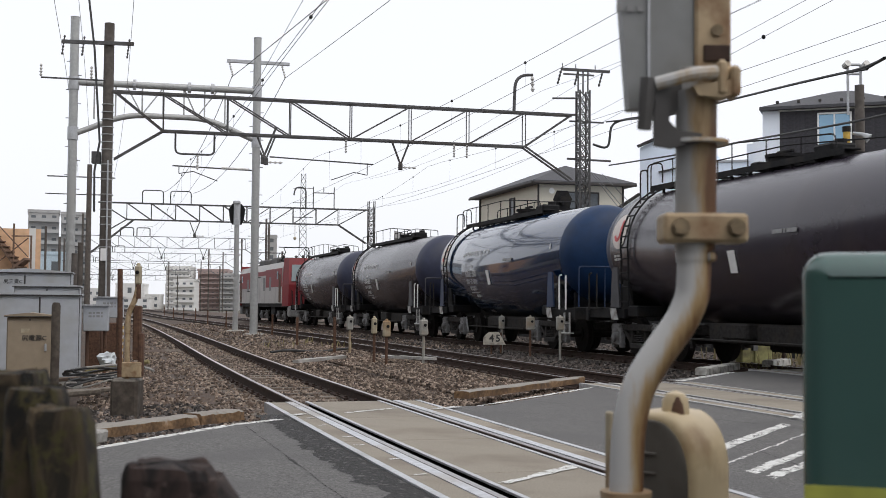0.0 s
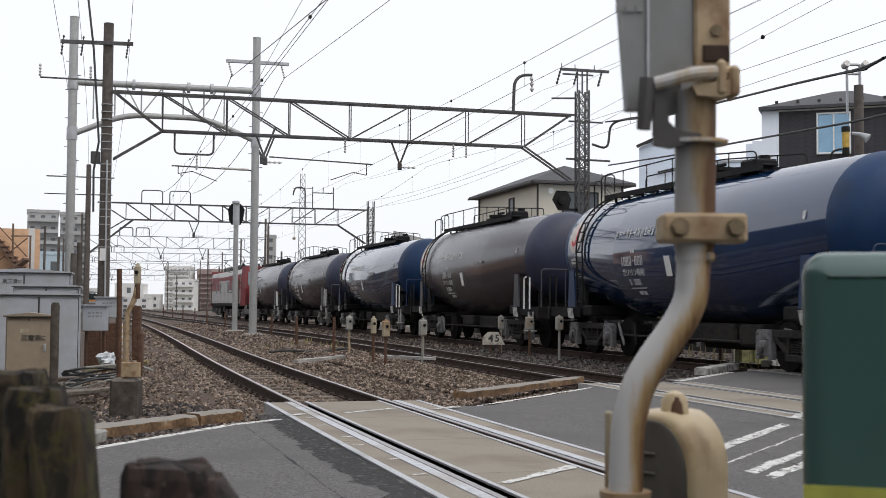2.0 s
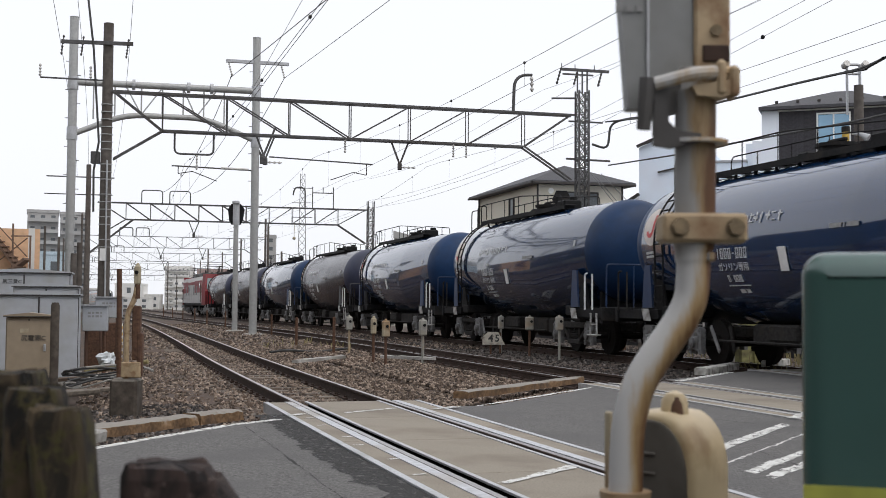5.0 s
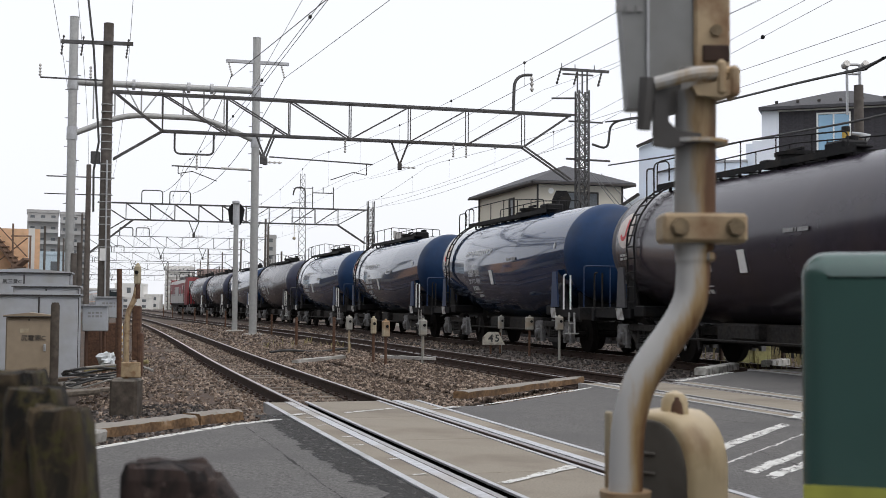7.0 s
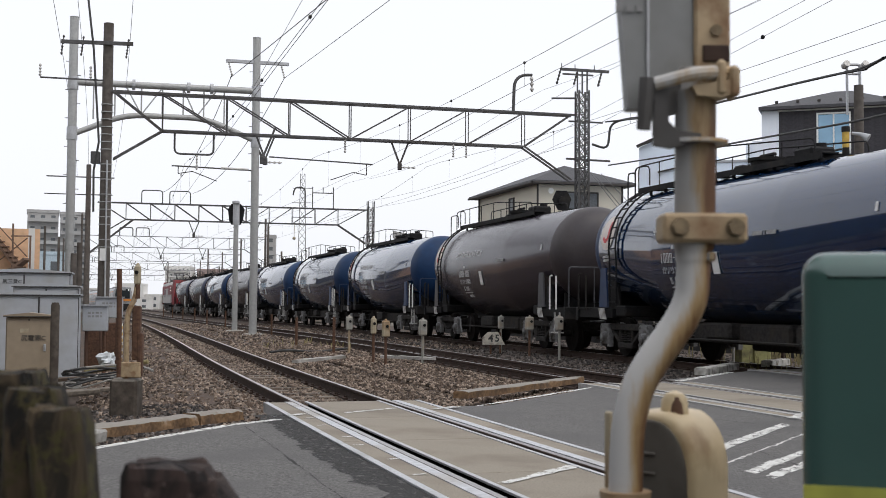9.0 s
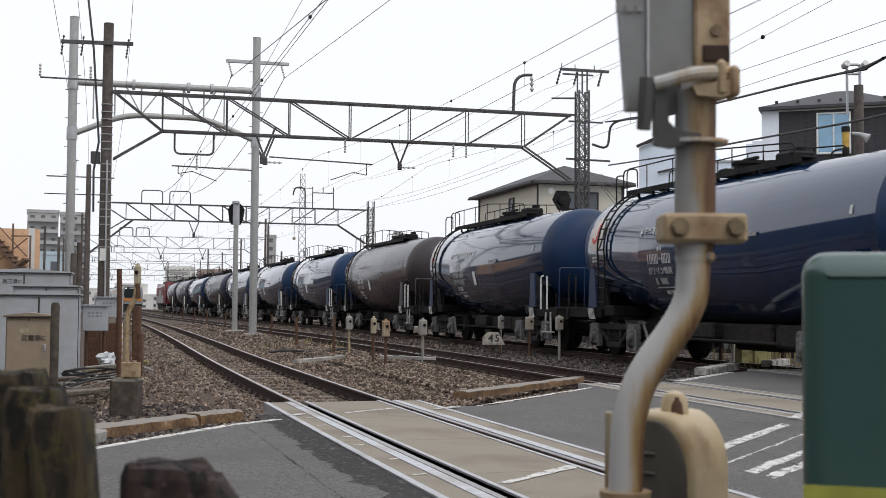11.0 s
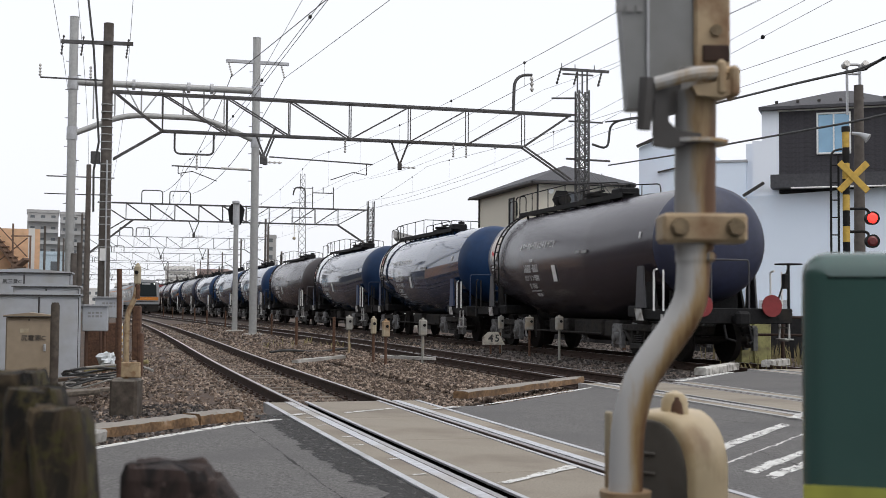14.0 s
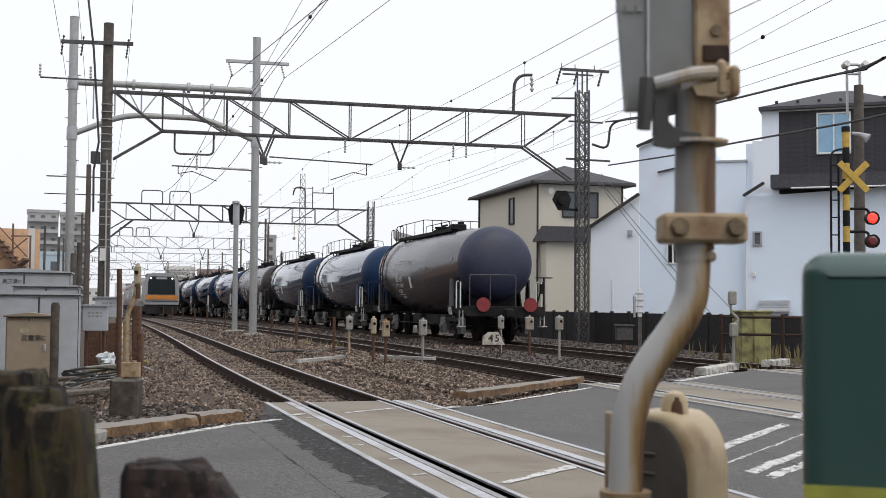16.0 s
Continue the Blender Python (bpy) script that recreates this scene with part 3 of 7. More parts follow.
# ---- level crossing slabs ----
def crossing(label, c, s0, s1, edge="galv", guard="guard"):
    t = thing("crossing_deck", label, "level crossing", kind="structure")
    n = int(round((s1 - s0) / 2.0))
    for i in range(n):
        a, b = s0 + i * 2.0, s0 + (i + 1) * 2.0 - 0.016
        for lo, hi in ((-0.835, -0.662), (-0.392, 0.392), (0.662, 0.835)):
            m = (a + b) / 2
            part("slab", Shape().box((0, 0, -0.05), (hi - lo, b - a, 0.1), ch=0.006), M["slab"], t, at=place(m, c + (lo + hi) / 2, 0.0))
    for lo, hi, z, mm in ((-0.892, -0.838, 0.004, edge), (0.838, 0.892, 0.004, edge), (-0.432, -0.395, 0.004, edge), (0.395, 0.432, 0.004, edge),
                          (-0.659, -0.575, 0.003, guard), (0.575, 0.659, 0.003, guard)):
        sh = Shape()
        dp = 0.11 if abs(lo) > 0.7 else 0.014
        S = np.linspace(s0 - 0.02, s1 + 0.02, 14)
        pts = [spot(s, c + x, zz) for s in S for x, zz in ((lo, z - dp), (lo, z), (hi, z), (hi, z - dp))]
        sh.add(pts, [(4 * i + k, 4 * i + k + 1, 4 * i + k + 5, 4 * i + k + 4) for i in range(13) for k in range(3)] + [(0, 1, 2, 3), (55, 54, 53, 52)])
        part("edge_strip", sh, M[mm], t, "scuffed galvanised steel edge")
    for lo, hi in ((-0.65, -0.396), (0.396, 0.65)):
        sh = Shape()
        S = np.linspace(s0, s1, 14)
        pts = [spot(s, c + x, zz) for s in S for x, zz in ((lo, -0.012), (lo, -0.13), (hi, -0.13), (hi, -0.012))]
        sh.add(pts, [(4 * i + k, 4 * i + k + 1, 4 * i + k + 5, 4 * i + k + 4) for i in range(13) for k in range(3)])
        part("groove_floor", sh, M["groove"], t, "black flangeway beside the rail")
    return t


crossing("tan crossing slabs with steel edges between the near rails", NEAR, -0.4, 13.6)
crossing("tan crossing slabs with steel edges on the middle track", 7.73, 2.2, 16.2, "slab_edge", "slab_edge")
crossing("tan crossing slabs with steel edges on the far track", 12.24, 5.4, 19.4, "slab_edge", "slab_edge")
strip("road_marking", 10.63, 6.82, 11.2, 7.37, 0.12, 0.008, M["paint_line"], "white painted line running on over the slabs", "road marking", seed=15, ragged=0.02)
strip("road_marking", 12.1, 2.62, 12.55, 3.25, 0.07, 0.006, M["paint_line"], "worn white line across the crossing slabs", "road marking", seed=11, ragged=0.02)
strip("road_marking", 7.1, 2.55, 7.75, 3.3, 0.09, 0.006, M["paint_line"], "worn white line across the crossing slabs", "road marking", seed=12, ragged=0.04)
strip("road_marking", 12.35, 3.62, 12.6, 3.95, 0.1, 0.009, M["paint_line"], "worn white line across the crossing slabs", "road marking", seed=13, ragged=0.02)
strip("road_marking", 11.9, 2.05, 12.05, 2.2, 0.1, 0.009, M["paint_line"], "worn white line across the crossing slabs", "road marking", seed=14, ragged=0.02)
for k, (s, d) in enumerate(((11.6, 2.13), (10.9, 2.12), (9.9, 2.14), (9.3, 2.1), (8.4, 2.15), (7.6, 2.12), (10.2, 3.68))):
    strip("road_marking", s, d, s + 0.02, d + 0.09, 0.04, 0.004, M["paint_line"], "small flake of white paint on the crossing slab", "road marking", seed=30 + k, ragged=0.012)


# ---- tank wagons ----
def tank_shape():
    """Tank with a deep middle that narrows towards dished ends; y along, z from the rail."""
    prof = [(-6.02, 0.05, 2.40), (-6.0, 0.4, 2.40), (-5.93, 0.72, 2.40), (-5.8, 0.97, 2.395), (-5.6, 1.11, 2.39), (-5.35, 1.18, 2.385), (-5.22, 1.195, 2.38),
            (-2.2, 1.415, 2.185), (-2.15, 1.42, 2.18)]
    prof = prof + [(-y, r, z) for y, r, z in prof[::-1]]
    n = 48
    v = [(r * math.sin(2 * math.pi * k / n), y, z + r * math.cos(2 * math.pi * k / n)) for y, r, z in prof for k in range(n)]
    f = [(i * n + k, i * n + (k + 1) % n, (i + 1) * n + (k + 1) % n, (i + 1) * n + k) for i in range(len(prof) - 1) for k in range(n)]
    f += [tuple(range(n))[::-1], tuple((len(prof) - 1) * n + k for k in range(n))]
    sh = Shape()
    sh.add(v, f)
    return sh, n, len(prof)


def tank_mesh(name, body, end):
    sh, n, m = tank_shape()
    me = sh.mesh(name, [body, end], True, 0.5)
    for i, p in enumerate(me.polygons):
        ring = i // n
        p.material_index = 1 if ring < 6 or ring >= m - 7 else 0
    return me


def wheelset_mesh():
    sh = Shape()
    sh.cyl((-0.95, 0, 0), (0.95, 0, 0), 0.075, 10)
    for x in (-0.533, 0.533):
        s = 1 if x > 0 else -1
        sh.cyl((x - 0.05, 0, 0), (x + 0.06, 0, 0), 0.43, 28)
        sh.cyl((x - s * 0.085, 0, 0), (x - s * 0.05, 0, 0), 0.455, 28)
        sh.cyl((x + s * 0.06, 0, 0), (x + s * 0.085, 0, 0), 0.17, 14)
    return sh.mesh("wheelset", M["wheel"], True, 0.5)


WHEELSET = wheelset_mesh()


def pedestal_outline(w, h, r):
    """Upright plate with rounded upper corners."""
    pts = [(-w / 2, 0), (w / 2, 0)]
    for a in range(0, 91, 30):
        pts.append((w / 2 - r + r * math.cos(radians(a)), h - r + r * math.sin(radians(a))))
    for a in range(90, 181, 30):
        pts.append((-w / 2 + r + r * math.cos(radians(a)), h - r + r * math.sin(radians(a))))
    return pts


def side_frame_mesh():
    sh = Shape()
    for x in (-0.98, 0.98):
        sh.beam((x, -0.78, 0.66), (x, 0.78, 0.66), 0.12, 0.14, 0.02)
        sh.beam((x, -0.72, 0.6), (x, -0.28, 0.3), 0.1, 0.1, 0.02)
        sh.beam((x, 0.72, 0.6), (x, 0.28, 0.3), 0.1, 0.1, 0.02)
        sh.beam((x, -0.36, 0.27), (x, 0.36, 0.27), 0.14, 0.12, 0.02)
        for y in (-0.3, 0.3):
            sh.box((x, y, 0.46), (0.1, 0.07, 0.4), ch=0.015)
    sh.box((0, 0, 0.6), (1.9, 0.32, 0.22), ch=0.03)
    return sh.mesh("side_frame", M["bogie"])


def pedestal_mesh():
    """Rounded axle guard with two jaws and a cap plate."""
    sh = Shape()
    for e in (-1, 1):
        sh.prism([(e * 0.24, 0.0), (e * 0.13, 0.0), (e * 0.13, 0.34), (e * 0.24, 0.34)][::e], pose(-0.05, 0, 0.22, 90, 0, 90), 0.1)
    sh.prism([(y, z + 0.34) for y, z in pedestal_outline(0.48, 0.17, 0.1)], pose(-0.05, 0, 0.22, 90, 0, 90), 0.1)
    for y, z in ((-0.18, 0.66), (0.18, 0.66), (-0.185, 0.3), (0.185, 0.3)):
        sh.cyl((-0.075, y, z), (0.075, y, z), 0.025, 8)
    return sh.mesh("axle_guard", M["axlebox"])


def spring_mesh():
    sh = Shape()
    sh.tube([(0, 0, 0.35 + 0.02 * k) for k in range(10)], [0.078 if k % 2 else 0.05 for k in range(10)], 10)
    return sh.mesh("spring", M["bogie"])


SIDE_FRAME, SPRING, PEDESTAL = side_frame_mesh(), spring_mesh(), pedestal_mesh()
AXLEBOX = Shape().box((0, 0, -0.02), (0.16, 0.25, 0.28), ch=0.03).cyl((-0.12, 0, 0), (0.12, 0, 0), 0.095, 16).cyl((-0.135, 0, 0), (0.135, 0, 0), 0.05, 12).mesh("axle_box", M["axlebox"])
BRAKE = Shape().box((0, 0, 0), (0.1, 0.07, 0.38), ch=0.02).tube([(0, 0, 0.2), (0, 0.1, 0.3), (0, 0.3, 0.32)], 0.02, 6).mesh("brake_shoe", M["axlebox"])


def bogie(parent, y):
    b = part("bogie", SIDE_FRAME, None, parent, at=pose(0, y, 0))
    for dy in (-0.975, 0.975):
        part("wheelset", WHEELSET, None, b, at=pose(0, dy, 0.43))
        for x in (-1.0, 1.0):
            part("axle_guard", PEDESTAL, None, b, "grey rounded axle guard", at=pose(x * 1.02, dy, 0))
            part("axle_box", AXLEBOX, None, b, "grey axle box", at=pose(x * 1.03, dy, 0.43))
            part("brake_shoe", BRAKE, None, b, at=pose(x * 0.78, dy - math.copysign(0.5, dy), 0.42))
    for x in (-0.98, 0.98):
        for y in (-0.15, 0, 0.15):
            part("spring", SPRING, None, b, at=pose(x, y, 0))
    return b


def underframe_mesh():
    sh = Shape()
    sh.beam((0, -6.3, 0.92), (0, 6.3, 0.92), 0.5, 0.26, 0.02)
    for e in (-1, 1):
        sh.box((0, e * 6.32, 0.93), (2.5, 0.14, 0.3), ch=0.015)
        for x in (-1.16, 1.16):
            sh.beam((x, e * 4.45, 0.95), (x, e * 6.3, 0.95), 0.1, 0.2, 0.01)
        sh.box((0, e * 4.18, 1.0), (2.3, 0.5, 0.24), ch=0.03)
        sh.box((0, e * 5.95, 1.05), (2.45, 0.72, 0.03))
        for x in (-1, 1):
            sh.prism([(-0.28, 0.0), (0.28, 0.0), (0.2, 0.72), (-0.02, 0.72)], pose(x * 0.98 - 0.02, e * 4.75, 1.02, 90, 0, 90), 0.05)
        sh.box((0, e * 5.1, 1.35), (1.5, 0.12, 0.65), ch=0.02)
    return sh.mesh("underframe", M["black"])


UNDERFRAME = underframe_mesh()


def coupler_mesh():
    sh = Shape()
    sh.box((0, 0.1, 0.88), (0.16, 0.5, 0.16), ch=0.03).box((0, 0.3, 0.88), (0.3, 0.2, 0.3), ch=0.06)
    sh.tube([(0.25, 0.05, 0.75), (0.28, 0.2, 0.5), (0.15, 0.32, 0.45)], 0.025, 8)
    sh.tube([(-0.3, 0.02, 0.75), (-0.32, 0.12, 0.45), (-0.2, 0.2, 0.4)], 0.025, 8)
    return sh.mesh("coupler", M["black"])


COUPLER = coupler_mesh()


def bent(pts, r, rad=0.08, n=4):
    """Points of a bar with rounded corners."""
    pts = [Vector(p) for p in pts]
    out = [pts[0]]
    for a, b, c in zip(pts, pts[1:], pts[2:]):
        p, q = b + (a - b).normalized() * rad, b + (c - b).normalized() * rad
        out += [p.lerp(b, k / n).lerp(b.lerp(q, k / n), k / n) for k in range(n + 1)]
    return out + [pts[-1]]


def rail_mesh_end():
    sh = Shape()
    for x0, x1 in ((-0.31, 1.15),):
        sh.tube(bent([(x0, 6.36, 1.05), (x0, 6.36, 2.02), (x1, 6.36, 2.02), (x1, 6.36, 1.05)], 0.02), 0.019, 6)
    sh.cyl((0.5, 6.36, 1.05), (0.5, 6.36, 2.02), 0.014, 6)
    return sh.mesh("end_rail", M["blue_end"]), sh.mesh("end_rail", M["axlebox_dark"])


def grab_mesh():
    sh = Shape()
    sh.tube(bent([(0, 0, 0), (0, 0, 0.8), (0, -0.14, 0.82)], 0.02, 0.05), 0.02, 6)
    sh.cyl((0, -0.42, 0.0), (0, -0.42, 0.8), 0.02, 6)
    return sh.mesh("grab_rail", M["white"]), sh.mesh("grab_rail", M["bogie"])


def side_step_mesh():
    sh = Shape()
    sh.tube(bent([(0, 0, 0.95), (0, 0.03, 0.45), (0, -0.34, 0.45), (0, -0.31, 0.95)], 0.02, 0.05), 0.022, 6)
    sh.box((0, -0.17, 0.47), (0.2, 0.36, 0.03), ch=0.008)
    sh.box((0, -0.16, 0.7), (0.06, 0.3, 0.025))
    return sh.mesh("side_step", M["step_paint"])


def flap_mesh():
    return Shape().prism([(-0.18, -0.13), (0.1, -0.13), (0.2, 0.11), (-0.06, 0.11)], pose(0, 0, 0, 90, 0, 90), 0.03).mesh("white_plate", M["step_paint"])


(END_BLUE, END_GREY), (GRAB, GRAB_DARK), SIDE_STEP, FLAP = rail_mesh_end(), grab_mesh(), side_step_mesh(), flap_mesh()


def gusset_mesh(material):
    return Shape().prism([(-0.2, 0.0), (0.24, 0.0), (0.16, 0.85), (-0.1, 0.85)], pose(0, 0, 0, 90, 0, 90), 0.04).mesh("gusset_plate", material)


GUSSET_BLUE, GUSSET_GREY = gusset_mesh(M["blue_end"]), gusset_mesh(M["axlebox_dark"])


def ladder_mesh():
    sh = Shape()
    arc = []
    for a in np.linspace(12, 100, 10):
        r = 1.30
        arc.append((-math.sin(radians(a)) * (r + 0.06), math.cos(radians(a)) * (r + 0.06) + 2.33))
    for y in (-0.17, 0.17):
        sh.tube([(x, 4.15 + y, z) for x, z in arc] + [(-1.33, 4.15 + y, 1.1)], 0.022, 6)
    for x, z in arc[1:]:
        sh.cyl((x, 3.98, z), (x, 4.32, z), 0.016, 6)
    for k in range(3):
        sh.cyl((-1.34, 3.98, 1.2 + 0.3 * k), (-1.34, 4.32, 1.2 + 0.3 * k), 0.016, 6)
    return sh.mesh("ladder", M["black"])


def walkway_mesh():
    sh = Shape()
    for x in (-0.36, 0.36):
        sh.box((x, 1.15, 3.66), (0.34, 6.9, 0.035), ch=0.008)
        sh.box((x * 1.45, 1.15, 3.62), (0.03, 6.9, 0.11))
    for y in np.arange(-2.1, 4.7, 0.7):
        sh.box((0, y, 3.62), (1.0, 0.05, 0.05))
        sh.box((-0.42, y, 3.55), (0.05, 0.05, 0.16))
        sh.box((0.42, y, 3.55), (0.05, 0.05, 0.16))
    return sh.mesh("walkway", M["black"])


def hand_rail_mesh():
    sh = Shape()
    for x in (-0.52, 0.52):
        sh.tube(bent([(x, 4.6, 3.66), (x, 4.6, 4.16), (x, 1.0, 4.16), (x, -2.1, 3.92), (x, -2.1, 3.66)], 0.016, 0.15), 0.014, 6)
        for y in (3.6, 2.4, 1.2, 0.0, -1.1):
            sh.cyl((x, y, 3.66), (x, y, 4.16 if y > 0.9 else 4.16 - 0.24 * (1.0 - y) / 3.1), 0.012, 6)
    sh.tube(bent([(-0.72, 4.35, 3.4), (-0.72, 4.35, 4.1), (-0.55, 4.0, 4.12), (-0.55, 4.0, 3.7)], 0.016, 0.12), 0.016, 6)
    sh.tube(bent([(-0.95, 4.22, 3.25), (-0.95, 4.22, 3.95), (-0.6, 4.6, 4.02), (-0.6, 4.6, 3.62)], 0.016, 0.12), 0.016, 6)
    return sh.mesh("hand_rail", M["black"])


def hatch_mesh():
    sh = Shape()
    sh.cyl((0, 0.2, 3.5), (0, 0.2, 3.8), 0.33, 20)
    sh.cyl((0, 0.2, 3.8), (0, 0.2, 3.86), 0.37, 20)
    sh.cyl((0, -0.6, 3.5), (0, -0.6, 3.8), 0.12, 12)
    sh.box((0.0, 1.0, 3.74), (0.35, 0.3, 0.14), ch=0.03)
    sh.box((0.0, -1.3, 3.73), (0.5, 0.55, 0.28), ch=0.04)
    sh.cyl((0.12, -1.3, 3.84), (0.12, -1.3, 3.96), 0.11, 10)
    sh.box((0, 0.2, 3.92), (0.08, 0.5, 0.06), ch=0.015)
    return sh.mesh("manhole_hatch", M["black"])


LADDER, WALKWAY, HANDRAIL, HATCH = ladder_mesh(), walkway_mesh(), hand_rail_mesh(), hatch_mesh()
TANK_BLUE, TANK_GREY, TANK_BROWN = tank_mesh("tank", M["blue"], M["blue_dome"]), tank_mesh("tank", M["grey"], M["grey_end"]), tank_mesh("tank", M["grey"], M["brown_end"])


def on_tank(y, a, extra=0.0):
    """Pose on the tank's near side at length y and a degrees down from its top; x towards the tail, y up the skin."""
    t = max(0, min(1, (abs(y) - 2.2) / 3.02))
    r, z = 1.42 + (1.195 - 1.42) * t, 2.18 + (2.38 - 2.18) * t
    x = -math.sin(radians(a)) * (r + 0.012 + extra)
    zz = z + math.cos(radians(a)) * (r + 0.012 + extra)
    out = Vector((-math.sin(radians(a)), 0, math.cos(radians(a))))
    along = Vector((0, -1, 0))
    if abs(y) > 2.2:
        along = Vector((math.sin(radians(a)) * 0.0, -1, 0)).normalized()
        tilt = math.copysign(0.07, y)
        along = (along + out * tilt).normalized()
    up = out.cross(along).normalized()
    m = Matrix((along, up, out)).transposed().to_4x4()
    m.translation = Vector((x, y, zz))
    return m


def bars(widths, h, gap, m, material, parent, name):
    """Row of plain upright bars that stands for small lettering."""
    sh = Shape()
    total = sum(widths) + gap * (len(widths) - 1)
    x = -total / 2
    for w in widths:
        sh.box((x + w / 2, 0, 0), (w, h, 0.004))
        x += w + gap
    ob = part(name, sh, material, parent, at=m)
    return tagged(ob, kind="stuff") if len(widths) > 1 else ob


def digit_strokes(text, w, h, gap, t):
    """Row of open figures drawn as pairs of thin upright bars; '1' one bar, '-' a dash, ' ' a gap."""
    sh = Shape()
    x = -len(text) * (w + gap) / 2
    for c in text:
        m = x + (w + gap) / 2
        if c == "-":
            sh.box((m, 0, 0), (w * 0.7, t, 0.004))
        elif c == "1":
            sh.box((m, 0, 0), (t, h, 0.004))
        elif c != " ":
            for e in (-1, 1):
                sh.box((m + e * (w - t) / 2, 0, 0), (t, h, 0.004))
            for e in (-1, 1):
                sh.box((m, e * (h - t) / 2, 0), (w - 2 * t, t, 0.004))
        x += w + gap
    return sh.mesh("number_marking", M["mark"])


NUMBER, SMALL_ROW = digit_strokes("1000-000", 0.085, 0.19, 0.045, 0.02), digit_strokes("0 000", 0.07, 0.13, 0.03, 0.02)


def skin_patch(rings, y0, a0, lift):
    """Ring-wise outline (u along, v up) laid on the curved tank skin."""
    sh = Shape()
    pts = []
    for ring in rings:
        for u, v in ring:
            pts.append(on_tank(y0 - u, a0 - math.degrees(v / 1.25), lift).translation)
    n, k = len(rings[0]), len(rings)
    f = [(i * n + j, i * n + (j + 1) % n, (i + 1) * n + (j + 1) % n, (i + 1) * n + j) for i in range(k - 1) for j in range(n)]
    return sh.add(pts, f)


def round_rings(r0, r1, k, cx=0.0, cy=0.0, n=28):
    return [[(cx + (r0 + (r1 - r0) * i / k) * math.cos(2 * math.pi * j / n), cy + (r0 + (r1 - r0) * i / k) * math.sin(2 * math.pi * j / n)) for j in range(n)] for i in range(k + 1)]


def hook_strip():
    """Thick hook: an upright that bends into a half ring below."""
    mid = [(0.07, 0.24 - 0.06 * i) for i in range(6)] + [(-0.05 + 0.12 * math.cos(radians(a)), -0.08 + 0.12 * math.sin(radians(a))) for a in range(-15, -190, -25)]
    left, right = [], []
    for i, p in enumerate(mid):
        a, b = mid[max(0, i - 1)], mid[min(len(mid) - 1, i + 1)]
        dx, dy = b[0] - a[0], b[1] - a[1]
        q = math.hypot(dx, dy)
        left.append((p[0] - dy / q * 0.045, p[1] + dx / q * 0.045))
        right.append((p[0] + dy / q * 0.045, p[1] - dx / q * 0.045))
    return left, right


def company_bars(seed):
    """Strokes of a line of unreadable lettering, as one shape."""
    r = random.Random(seed)
    sh = Shape()
    for k in range(14):
        x = (k - 6.5) * 0.175
        for _ in range(3):
            if r.random() < 0.55:
                sh.box((x + r.uniform(-0.04, 0.04), r.uniform(-0.07, 0.07), 0), (0.13, 0.022, 0.004))
            else:
                sh.box((x + r.uniform(-0.05, 0.05), r.uniform(-0.02, 0.02), 0), (0.022, 0.16, 0.004))
    return sh.mesh("company_marking", M["mark"])


COMPANY = company_bars(3)
GAS_TEXT = None


